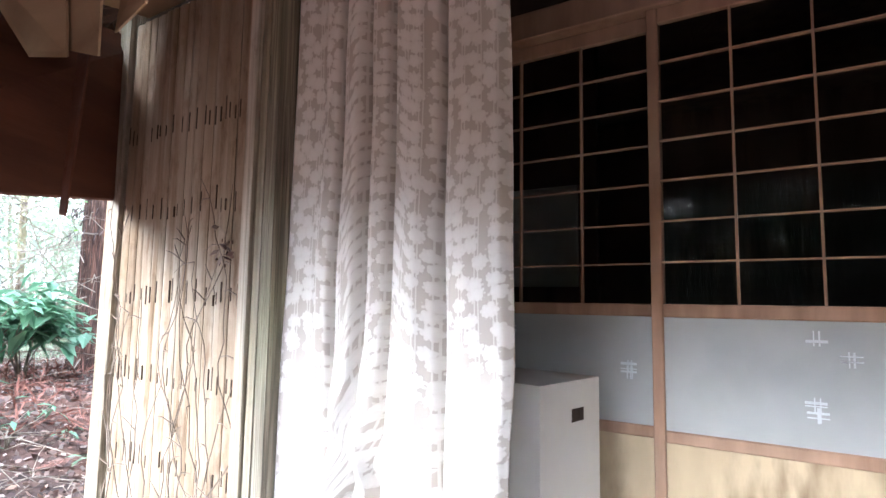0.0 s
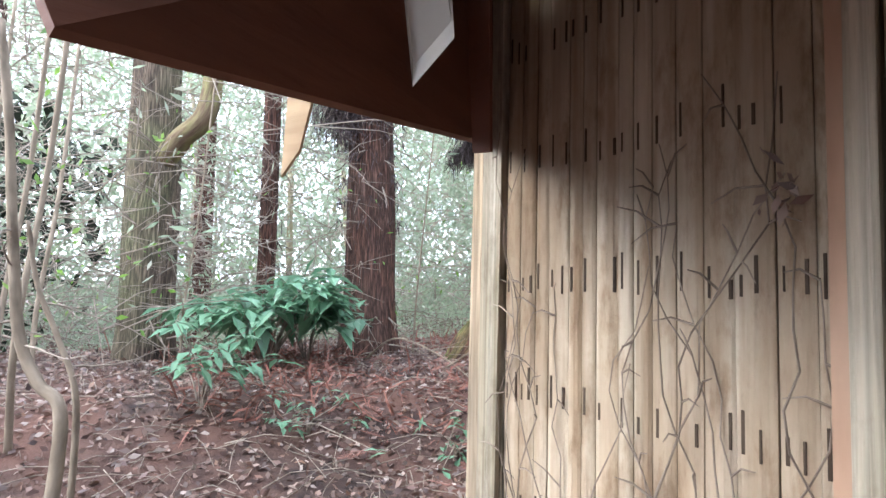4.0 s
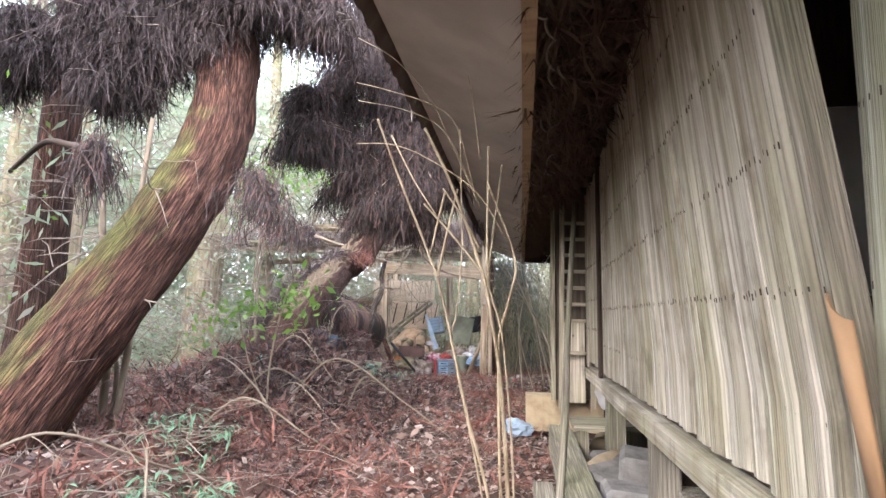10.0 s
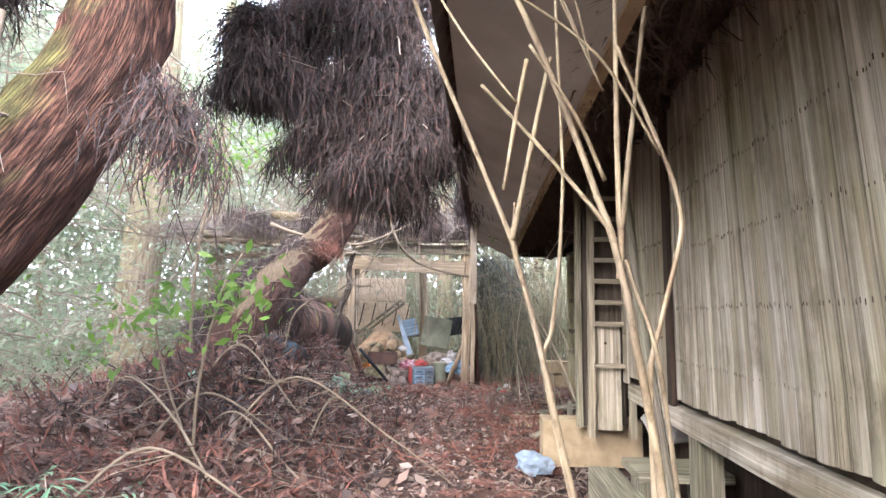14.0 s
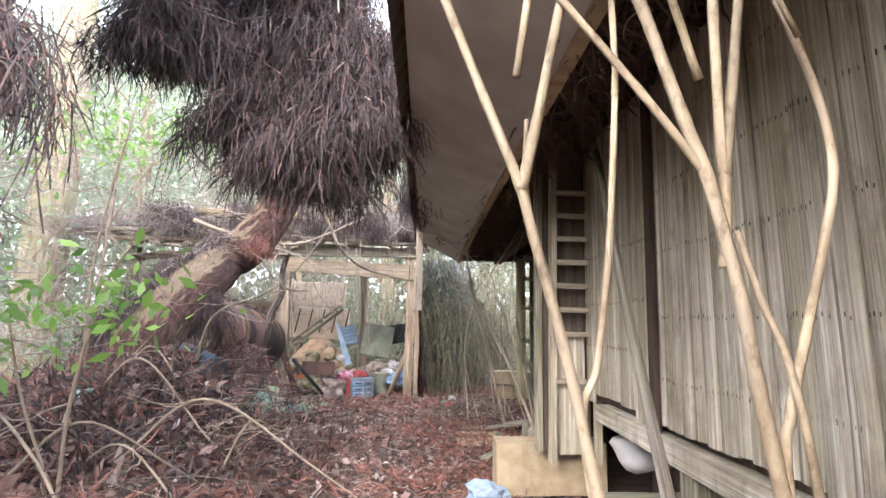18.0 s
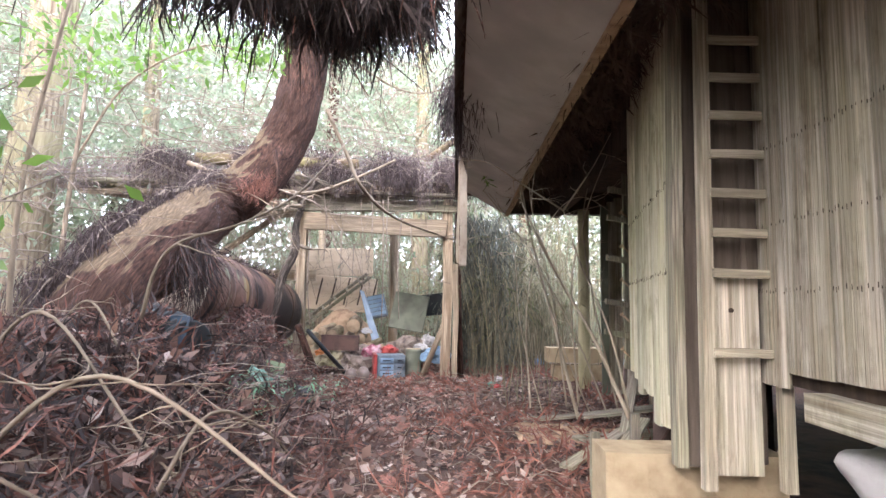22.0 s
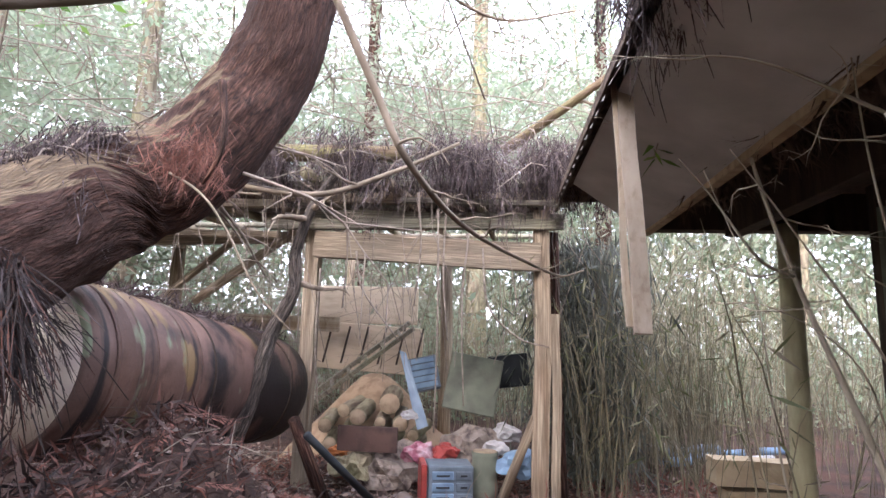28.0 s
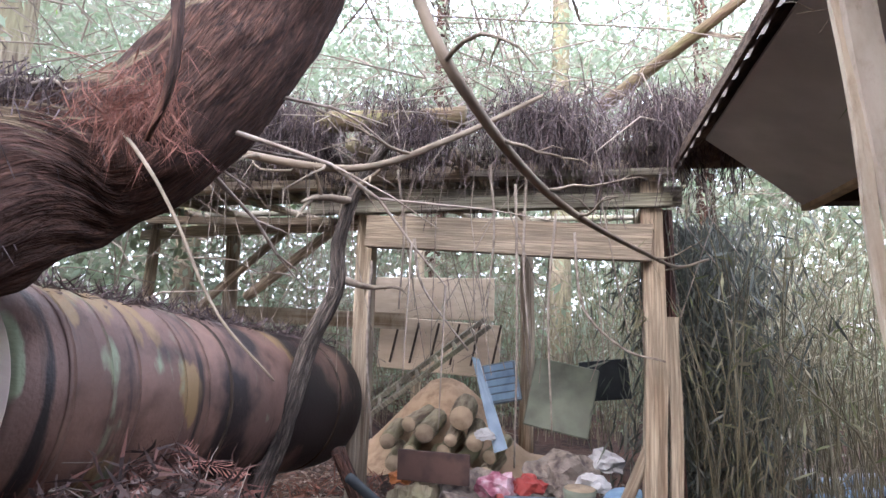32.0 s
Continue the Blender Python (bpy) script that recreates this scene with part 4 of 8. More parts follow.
# depth of the folds across the cloth: flat faces between sharp creases
FOLDS = ((0.0, 0.02), (0.03, -0.035), (0.17, -0.02), (0.2, -0.045), (0.25, -0.035), (0.275, 0.045), (0.3, -0.04), (0.37, -0.045), (0.4, 0.03), (0.43, -0.03), (0.485, -0.02), (0.51, 0.05), (0.545, 0.02), (0.56, -0.055), (0.66, -0.06), (0.72, -0.035), (0.745, 0.045), (0.775, -0.04), (0.86, -0.05), (0.97, -0.03), (1.0, 0.01))


def curtain():
    cols, rws = 260, 90
    ks, kd = zip(*FOLDS)
    v, f, uvs = [], [], []
    for j in range(rws + 1):
        t = j / rws
        for i in range(cols + 1):
            s = i / cols
            bunch = smooth((s - 0.27) / 0.05) * (1 - smooth((s - 0.52) / 0.05))
            bottom = 0.5 + 0.26 * smooth((s - 0.3) / 0.1) * (1 - 0.35 * smooth((s - 0.55) / 0.1)) + 0.02 * math.sin(s * 14)
            z = 2.32 - (2.32 - bottom) * t
            low = smooth((1.2 - z) / 0.35)
            x = 1.02 + 0.61 * s + 0.05 * t * (s - 0.35) + 0.02 * noise.noise(Vector((s * 2.5, t * 2, 3)))
            x += bunch * low * (0.42 - s) * 0.3
            u = s + 0.012 * noise.noise(Vector((t * 2.2, s * 3, 5))) - 0.05 * bunch * low * math.sin(t * 7)
            w = 0.5 * np.interp(u, ks, kd) + 0.25 * (np.interp(u - 0.008, ks, kd) + np.interp(u + 0.008, ks, kd))
            y = 0.035 + 0.105 * s + w * (0.75 + 0.35 * t) + 0.01 * noise.noise(Vector((s * 7, t * 5, 1)))
            y += bunch * low * (0.025 * math.sin(z * 34 + s * 22) - 0.05)
            y -= 0.05 * smooth((s - 0.85) / 0.15) * low
            v.append((x, y, z))
            uvs.append((s * 1.15, 1.75 * (1 - t)))
    for j in range(rws):
        for i in range(cols):
            a = j * (cols + 1) + i
            f.append((a, a + 1, a + cols + 2, a + cols + 1))
    m = curtain_material()
    me = bpy.data.meshes.new("curtain")
    me.from_pydata(v, [], f)
    layer = me.uv_layers.new(name="UVMap")
    for loop in me.loops:
        layer.data[loop.index].uv = uvs[loop.vertex_index]
    e = empty("curtain", "long white and tan tree-patterned curtain hanging in the opening", "curtain", (1.35, 0.1, 2.3))
    inv = Matrix.Translation((-1.35, -0.1, -2.3))
    o = dress("drape", me, m, e, "white tree-pattern brocade cloth", True)
    o.matrix_parent_inverse = inv
    sol = o.modifiers.new("thick", "SOLIDIFY")
    sol.thickness = 0.003
    r = tube("curtain_rail", [(1.04, 0.1, 2.31), (2.9, 0.1, 2.31)], [0.012, 0.012], M_TIN, e, "thin metal rail", 8)
    r.matrix_parent_inverse = inv


curtain()


def glass(name, colour, rough, trans):
    m = bpy.data.materials.new(name)
    m.use_nodes = True
    b = m.node_tree.nodes["Principled BSDF"]
    b.inputs["Base Color"].default_value = (*colour, 1)
    b.inputs["Roughness"].default_value = rough
    b.inputs["Transmission Weight"].default_value = trans
    b.inputs["Specular IOR Level"].default_value = 0.2
    b.inputs["IOR"].default_value = 1.16
    return m


M_GLASS = glass("window_glass", (0.9, 0.93, 0.93), 0.02, 1.0)
M_FROST = mat("frosted_glass", (0.52, 0.53, 0.52), (0.4, 0.41, 0.41), 0.2, (3, 3, 3), 3, 0.03, spec=0.8, third=(0.46, 0.47, 0.46))
M_KASURI = mat("frost_pattern", (0.84, 0.86, 0.87), (0.55, 0.6, 0.62), 0.4, (9, 9, 9), 3, 0.0)
M_STAINPLY = mat("stained_ply", (0.62, 0.5, 0.33), (0.2, 0.13, 0.075), 0.7, (16, 16, 5), 5, 0.1, third=(0.6, 0.48, 0.31), blotch=3)


def screen(x0, x1, y, columns, label, group="sliding screens", pitch=0.205):
    e = empty("sliding_screen", label, "sliding screen", (x0, y, 0.44), group)
    inv = Matrix.Translation((-x0, -y, -0.44))

    def put(name, dims, m, lab="", bev=0.003):
        o = boxed(name, dims, m, e, lab, bev)
        o.matrix_parent_inverse = inv
        return o

    put("stile", (x0, y, 0.44, x0 + 0.034, y + 0.03, 2.25), M_FRAME)
    put("stile", (x1 - 0.034, y, 0.44, x1, y + 0.03, 2.25), M_FRAME)
    for z0, z1 in ((0.44, 0.5), (0.9, 0.935), (1.27, 1.31), (2.2, 2.25)):
        put("rail", (x0 + 0.034, y + 0.002, z0, x1 - 0.034, y + 0.028, z1), M_FRAME)
    for k in range(1, columns):
        x = x1 - 0.034 - pitch * k
        put("muntin", (x - 0.0035, y + 0.006, 1.31, x + 0.0035, y + 0.02, 2.2), M_FRAME, bev=0)
    for k in range(1, 7):
        z = 1.31 + 0.127 * k
        put("muntin", (x0 + 0.034, y + 0.008, z - 0.0027, x1 - 0.034, y + 0.022, z + 0.0027), M_FRAME, bev=0)
    p = put("pane", (x0 + 0.03, y + 0.023, 1.31, x1 - 0.03, y + 0.026, 2.2), M_GLASS, "dark clear glass", 0)
    p.visible_shadow = False
    put("frosted_pane", (x0 + 0.03, y + 0.012, 0.935, x1 - 0.03, y + 0.017, 1.27), M_FROST, "grey frosted glass", 0)
    put("lower_board", (x0 + 0.03, y + 0.01, 0.5, x1 - 0.03, y + 0.018, 0.9), M_STAINPLY, "pale plywood with dark stains", 0)
    r2 = random.Random(int(x0 * 100))
    bm = bmesh.new()
    for _ in range(7):
        cx, cz = r2.uniform(x0 + 0.1, x1 - 0.1), r2.uniform(0.99, 1.24)
        for _ in range(3):
            dx, dz = r2.uniform(-0.01, 0.01), r2.uniform(-0.012, 0.012)
            box(bm, cx - 0.025, y + 0.009, cz + dz, cx + 0.025, y + 0.0121, cz + dz + 0.003)
            box(bm, cx + dx, y + 0.009, cz - 0.02, cx + dx + 0.003, y + 0.0121, cz + 0.02)
    o = tagged(part("etched_pattern", bm, M_KASURI, e, "pale woven cross pattern"), kind="stuff")
    o.matrix_parent_inverse = inv


screen(0.961, 1.849, 0.79, 4, "brown wooden lattice screen half hidden by the curtain", pitch=0.228)
screen(1.82, 2.708, 0.75, 4, "brown wooden lattice screen with frosted glass below")
screen(2.69, 3.578, 0.79, 4, "brown wooden lattice screen at the end of the veranda")
struct(boxed("screen_head", (0.95, 0.73, 2.25, 6, 0.84, 2.35), M_FRAME), "brown head rail over the sliding screens", "beam")
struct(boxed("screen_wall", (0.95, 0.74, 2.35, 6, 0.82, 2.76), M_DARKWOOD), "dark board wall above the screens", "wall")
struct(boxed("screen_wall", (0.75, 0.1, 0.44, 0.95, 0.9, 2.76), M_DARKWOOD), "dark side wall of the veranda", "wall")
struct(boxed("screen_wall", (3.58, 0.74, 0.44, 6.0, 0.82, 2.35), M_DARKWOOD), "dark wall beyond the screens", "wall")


def carton():
    e = empty("cardboard_box", "large white cardboard box with a hand hole beside the curtain", "box", (1.645, 0.31, 0.44))
    front = None
    for name, dims in (("side_panel", (0, 0, 0, 0.3, 0.004, 0.65)), ("side_panel", (0, 0.004, 0, 0.004, 0.3, 0.65)), ("side_panel", (0.296, 0.004, 0, 0.3, 0.3, 0.65)), ("side_panel", (0, 0.3, 0, 0.3, 0.304, 0.65)), ("top_flap", (0.0, 0.0, 0.65, 0.3, 0.304, 0.655))):
        o = boxed(name, dims, M_CARD, e, bev=0)
        o.matrix_basis = pose(0, 0, 0, 0, 0, 79)
        front = front or o
    # No opening is cut: a dark plate paints the shade of the hole.
    boxed("hand_hole", (0.15, -0.002, 0.545, 0.21, 0.0, 0.58), M_DARKWOOD, front, "torn hand hole, a plate coloured dark for its shade", 0)


carton()


# dry vines on the slatted panel
def vine_runs(seed, n, x0, x1, y, z0, z1, rad=0.003):
    r2 = np.random.default_rng(seed)
    out = []
    for _ in range(n):
        p = np.array([r2.uniform(x0, x1), y, r2.uniform(z0, z0 + 0.3)])
        pts = [p.copy()]
        top = r2.uniform(0.6, 1.0) * (z1 - z0) + z0
        d = r2.uniform(-0.3, 0.3)
        while p[2] < top and len(pts) < 40:
            d = 0.7 * d + r2.normal() * 0.35
            p = p + (0.05 * d, r2.normal() * 0.003, 0.06)
            p[0] = min(max(p[0], x0), x1)
            pts.append(p.copy())
            if r2.random() < 0.3:
                q = p + (r2.uniform(-0.09, 0.09), -0.012, r2.uniform(-0.04, 0.06))
                out.append((np.array([p, (p + q) / 2 + (0, -0.006, 0.01), q]), [rad * 0.8, rad * 0.6, rad * 0.3]))
        if len(pts) > 3:
            out.append((np.array(pts), np.linspace(rad, rad * 0.4, len(pts))))
    return out


e = empty("dry_vine", "thin dry brown vine clinging to the slatted panel", "vine", (0.6, -0.03, 0.1))
o = tubes("stem", vine_runs(3, 17, 0.19, 0.98, -0.032, 0.1, 1.75), M_TWIG, e, "", 4)
o.matrix_parent_inverse = Matrix.Translation((-0.6, 0.03, -0.1))
q = leaves(np.array([0.83, -0.05, 1.44]) + rng.normal(size=(26, 3)) * (0.014, 0.008, 0.022), 0.03, rng, 2.2)
o = quads("dead_leaf", q, M_LITTER, e, "small tuft of dead leaves")
o.matrix_parent_inverse = Matrix.Translation((-0.6, 0.03, -0.1))


# ---- trees ----
def bark_tube(line, radii, sides=30, seed=0.0, ridge=0.07):
    """A trunk with long shallow fissures in its bark."""
    line = np.asarray(line, float)
    n = len(line)
    tang = np.gradient(line, axis=0)
    tang /= np.linalg.norm(tang, axis=1)[:, None]
    ref = np.array([0.3, 1.0, 0.05])
    u = np.cross(tang, ref)
    u /= np.linalg.norm(u, axis=1)[:, None]
    w = np.cross(tang, u)
    v, f = [], []
    for i in range(n):
        for k in range(sides):
            a = 2 * math.pi * k / sides
            c, s = math.cos(a), math.sin(a)
            h = noise.noise(Vector((c * 5 + seed, s * 5, i * 0.16))) + 0.8 * noise.noise(Vector((c * 12, s * 12 + seed, i * 0.22)))
            lump = noise.noise(Vector((c * 1.2 + seed, s * 1.2, i * 0.15)))
            r = radii[i] * (1 + ridge * h + 0.07 * lump)
            v.append(line[i] + r * (c * u[i] + s * w[i]))
    for i in range(n - 1):
        for k in range(sides):
            a, b = i * sides + k, i * sides + (k + 1) % sides
            f.append((a, b, b + sides, a + sides))
    f.append(tuple(reversed(range(sides))))
    f.append(tuple((n - 1) * sides + k for k in range(sides)))
    return v, f


def limb_runs(line, radii, r2, count, lo, hi, length, dead=True, rad=0.014):
    """Bare side branches with a few forks."""
    out, tips = [], []
    n = len(line)
    for _ in range(count):
        i = int(r2.uniform(lo, hi) * (n - 1))
        a = r2.uniform(0, 2 * math.pi)
        L = length * r2.uniform(0.4, 1.3)
        d = np.array([math.cos(a), math.sin(a), r2.uniform(-0.35, 0.15)])
        p = line[i].copy()
        pts = [p]
        for k in range(6):
            d = d + r2.normal(size=3) * 0.16 + (0, 0, -0.06 if dead else 0.03)
            d /= np.linalg.norm(d)
            p = p + d * L / 6
            pts.append(p)
            if k > 1 and r2.random() < 0.7:
                e2 = d + r2.normal(size=3) * 0.6
                q1, q2 = p + e2 * L * 0.12, p + e2 * L * 0.22 + (0, 0, -0.03)
                out.append((np.array([p, q1, q2]), [rad * 0.45, rad * 0.3, rad * 0.12]))
                tips += [q1, q2]
        out.append((np.array(pts), np.linspace(rad, rad * 0.25, len(pts))))
        tips += pts[3:]
    return out, np.array(tips)


def tree(pts, r0, r1, label, seed, material=None, branches=10, lo=0.15, hi=0.7, length=1.1, green=0, crown_from=0.5, dead=0, name="cedar_tree", sides=30, spans=10, leafmat=None):
    r2 = np.random.default_rng(seed)
    line = spline(pts, spans)
    radii = np.linspace(r0, r1, len(line))
    flare = np.clip(1 - np.arange(len(line)) / 4.0, 0, 1) ** 2
    radii = radii * (1 + 0.4 * flare)
    base = Vector(pts[0])
    e = empty(name, label, "tree", base)
    inv = Matrix.Translation(-base)

    def under(o):
        o.matrix_parent_inverse = inv
        return o

    v, f = bark_tube(line, radii, sides, seed * 1.7)
    o = under(from_arrays("trunk", v, f, material or M_BARK, e, smooth=True))
    set_grain(o.data, round_grain(line, radii, sides, seed))
    runs, tips = limb_runs(line, radii, r2, branches, lo, hi, length)
    if runs:
        under(tubes("branch", runs, M_TWIG, e, "bare grey dead branches", 5))
    if green:
        i = (r2.uniform(crown_from, 1, green) * (len(line) - 1)).astype(int)
        a = r2.uniform(0, 2 * math.pi, green)
        rr = r2.uniform(0.2, 1.0, green) ** 0.7 * 1.7
        c = line[i] + np.stack([np.cos(a) * rr, np.sin(a) * rr, r2.normal(size=green) * 0.3 - rr * 0.25], 1)
        cl = (c[:, None, :] + r2.normal(size=(green, 7, 3)) * 0.13).reshape(-1, 3)
        under(quads("crown", leaves(cl, 0.15, r2, 4, 0.5), leafmat or M_LEAF_HAZED, e, "drooping green needle sprays"))
    if dead:
        i = (r2.uniform(crown_from, 0.95, dead) * (len(line) - 1)).astype(int)
        a = r2.uniform(0, 2 * math.pi, dead)
        c = line[i] + np.stack([np.cos(a), np.sin(a), np.zeros(dead)], 1) * (radii[i] * r2.uniform(0.9, 1.5, dead))[:, None]
        under(quads("dead_foliage", strips(c, 0.22, 0.007, r2, 0.9, 0.5), M_DEAD, e, "hanging grey dead needle sprays"))
    return e


TR_LEAN = [(-4.3, 3.25, 0.0), (-4.1, 3.5, 0.52), (-3.82, 3.87, 1.27), (-3.56, 4.22, 1.97), (-3.37, 4.5, 2.65), (-3.32, 4.62, 3.2), (-3.36, 4.7, 4.2), (-3.5, 4.9, 9)]
TR_BEND = [(-4.45, 8.3, 0.35), (-4.3, 8.62, 1.08), (-4.17, 9.05, 1.51), (-4.08, 9.55, 1.87), (-4.0, 10.0, 2.16), (-3.72, 10.25, 2.46), (-3.48, 10.45, 2.97), (-3.31, 10.5, 3.5), (-3.22, 10.5, 4.5), (-3.2, 10.6, 9)]
tree(TR_LEAN, 0.32, 0.24, "leaning cedar with red-brown bark and moss on its upper side", 1, M_BARKMOSS, 9, 0.15, 0.5, 0.9, sides=72, spans=16)
tree(TR_BEND, 0.345, 0.24, "cedar trunk bent over the rusty tank", 2, M_BARK_TOPLIT, 9, 0.5, 0.7, 1.2, sides=84, spans=16)
tree([(-5.3, 2.65, 0.2), (-5.4, 2.65, 3), (-5.5, 2.65, 6), (-5.55, 2.65, 13)], 0.34, 0.22, "straight cedar with red-brown bark and grey dead foliage", 3, None, 26, 0.05, 0.45, 1.0, dead=1500, crown_from=0.24, sides=56)
tree([(-5.7, 0.1, 0.0), (-5.8, 0.1, 3), (-5.8, 0.05, 6), (-5.8, 0.05, 12)], 0.29, 0.2, "grey-brown cedar with a curved side limb", 4, M_BARK3, 26, 0.05, 0.5, 1.3, green=200, crown_from=0.15)
tree([(-5.9, 1.45, 0.1), (-6.0, 1.5, 3), (-6.05, 1.5, 6), (-6.0, 1.5, 11)], 0.12, 0.08, "thin cedar trunk with bare twigs", 5, None, 24, 0.1, 0.7, 0.8, sides=16, dead=200, crown_from=0.12)
tube("side_limb", spline([(-5.65, 0.15, 2.6), (-5.4, 0.3, 2.85), (-5.15, 0.48, 3.1), (-5.1, 0.55, 3.8)], 6), np.linspace(0.13, 0.1, 19), M_MOSS, bpy.data.objects["cedar_tree.003"], "thick curved limb", 14, 0.1).matrix_parent_inverse = Matrix.Translation((5.7, -0.1, 0))
for k, (x, y, r, ln) in enumerate(((-5.6, 5.2, 0.22, 0.1), (-7.4, 7.6, 0.16, 0.0), (-8.3, 12.6, 0.42, 0.15), (-9.2, 4.6, 0.18, 0.0), (-9.6, 8.6, 0.2, 0.1), (-8.8, -1.6, 0.2, 0.0), (-10.8, 1.8, 0.2, 0.0), (-2.4, 19.5, 0.24, 0.0), (-5.4, 20.5, 0.22, 0.1), (0.8, 22.0, 0.25, 0.0), (-8.5, 16.5, 0.22, 0.0))):
    tree([(x, y, g(x, y) - 0.1), (x + ln, y, 3), (x + ln * 2, y, 6), (x + ln * 2, y, 12)], r, r * 0.65, "upright cedar in the woods", 20 + k, M_BARK2 if k % 3 == 1 or r > 0.4 else None, 18, 0.08, 0.6, 1.1, green=230, crown_from=0.25, sides=18, spans=6)


# ---- hanging dead branches ----
def dead_mass(pts, width, count, label, seed, length=0.34, thick=0.5, rad=0.03, material=None):
    """A dead bough: a bent limb, twigs and a thick curtain of hanging sprays."""
    r2 = np.random.default_rng(seed)
    line = spline(pts, 8)
    base = Vector(pts[0])
    e = empty("dead_bough", label, "dead branch", base, "dead cedar boughs")
    inv = Matrix.Translation(-base)
    runs = [(line, np.linspace(rad, rad * 0.3, len(line)))]
    sub = [line]
    for _ in range(26):
        i = r2.integers(1, len(line) - 1)
        d = r2.normal(size=3) * (1, 1, 0.35)
        d /= np.linalg.norm(d)
        p = line[i]
        q = np.array([p, p + d * width * 0.5 + (0, 0, -0.03), p + d * width * r2.uniform(0.8, 1.2) + (0, 0, -0.15)])
        runs.append((q, [rad * 0.4, rad * 0.25, rad * 0.1]))
        sub.append(spline(q, 5))
    # Limbs go dark with a given material, painting in a backlit look.
    o = tubes("limb", runs, M_DARKWOOD if material else M_TWIG, e, "", 5)
    o.matrix_parent_inverse = inv
    allp = np.concatenate(sub)
    count = int(count * 1.4)
    c = allp[r2.integers(0, len(allp), count)] + r2.normal(size=(count, 3)) * (width * 0.16, width * 0.16, thick * 0.3)
    o = quads("dead_foliage", sprays(c, r2.normal(size=c.shape), length * 0.9, r2, 4, 0.003, 1.0, (0.3,)), material or M_DEAD, e, "grey-brown dead needle sprays")
    o.matrix_parent_inverse = inv
    return e


def sprays(base, out, length, rng, steps=5, width=0.0028, hang=1.0, pairs=(0.0, 0.5)):
    """Feathery dead cedar fronds: each a hanging stalk with short side sprigs."""
    n = len(base)
    L = (length * rng.uniform(0.45, 1.5, n))[:, None]
    d = out * 0.22 + rng.normal(size=(n, 3)) * 0.28 + (0, 0, -0.75 * hang)
    d /= np.linalg.norm(d, axis=1)[:, None]
    s = np.cross(d, rng.normal(size=(n, 3)))
    s /= np.linalg.norm(s, axis=1)[:, None] + 1e-9
    bow = rng.normal(size=(n, 3)) * 0.16
    quad, q = [], base
    for k in range(steps):
        t = (k + 1) / steps
        r = base + d * L * t + (np.array([0, 0, -0.4 * hang]) + bow) * L * t * t
        quad.append(np.stack([q - s * width, q + s * width, r + s * width * 0.6, r - s * width * 0.6], 1))
        run = (r - q) / np.linalg.norm(r - q, axis=1)[:, None]
        for sg in (-1, 1):
            for off in pairs:
                p = q + (r - q) * off
                w = L * (0.17 - 0.09 * t) * rng.uniform(0.4, 1.3, n)[:, None]
                e = p + run * w + sg * s * w * 0.5 + rng.normal(size=(n, 3)) * w * 0.2
                m = (p + e) / 2
                quad.append(np.stack([p, m + run * 0.0026, e, m - run * 0.0026], 1))
        q = r
    return np.concatenate(quad)


# Near-black foliage colour that paints in the shade inside a bough.
M_CORE_SHADE = leafy("core_shade", [(0.03, 0.022, 0.02), (0.05, 0.036, 0.032), (0.018, 0.014, 0.013)], 0.95, 0.0)


def dead_crown(lobes, count, label, seed, length=0.17, stems=15, material=None):
    """A bough grown thick with dead foliage: tiers of arching side branches, each hung with a curtain of fronds."""
    r2 = np.random.default_rng(seed)
    first = Vector(lobes[0][0])
    e = empty("dead_bough", label, "dead branch", first, "dead cedar boughs")
    inv = Matrix.Translation(-first)
    size = np.array([np.prod(r) ** 0.66 for _, r in lobes])
    base, out, core, runs = [], [], [], []
    for (c, r), k in zip(lobes, (count * size / size.sum()).astype(int)):
        c, r = np.array(c), np.array(r)
        per = int(k * 1.5) // stems
        for j in range(stems):
            a = r2.uniform(0, 2 * math.pi)
            way = np.array([math.cos(a), math.sin(a), 0.0])
            level = r2.uniform(-0.45, 1.0)
            reach = math.sqrt(max(0.2, 1 - level * level)) * r2.uniform(0.6, 1.15)
            p = c + r * (way * -0.25 + (0, 0, level))
            q = c + r * (way * reach + (0, 0, level - r2.uniform(0.1, 0.45)))
            ln = spline([p, (p + q) / 2 + (0, 0, 0.12 * r[2]) + r2.normal(size=3) * 0.08 * r, q], 9)
            runs.append((ln, np.linspace(0.03, 0.009, len(ln)) * r.max() * 0.6))
            # side twigs spread the curtain into a fan
            at = ln[r2.integers(2, len(ln), per)]
            side = np.cross(way, (0, 0, 1))
            off = r2.normal(size=per)[:, None] * side * r * 0.3 + r2.normal(size=(per, 3)) * 0.05 * r
            off[:, 2] -= np.abs(r2.normal(size=per)) * 0.22 * r[2]
            base.append(at + off)
            out.append(np.repeat(way[None, :], per, 0))
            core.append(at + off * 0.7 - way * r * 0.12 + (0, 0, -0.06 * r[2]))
    core = np.concatenate(core)
    leaf = float(np.clip(0.16 * np.mean([min(r) for _, r in lobes]), 0.02, 0.045))
    for o in (quads("dead_foliage", sprays(np.concatenate(base), np.concatenate(out), length, r2), material or M_DEAD, e, "grey-brown dead needle sprays"),
              quads("inner_foliage", np.concatenate([leaves(np.repeat(core, 2, 0) + r2.normal(size=(2 * len(core), 3)) * 0.03, leaf, r2, 4.0, 0.8), strips(np.repeat(core, 2, 0), length * 1.2, 0.0055, r2, 1.0, 0.4)]), M_CORE_SHADE, e, "matted inner foliage coloured dark for the shade inside"),
              tubes("limb", runs, M_TWIG, e, "", 5)):
        o.matrix_parent_inverse = inv


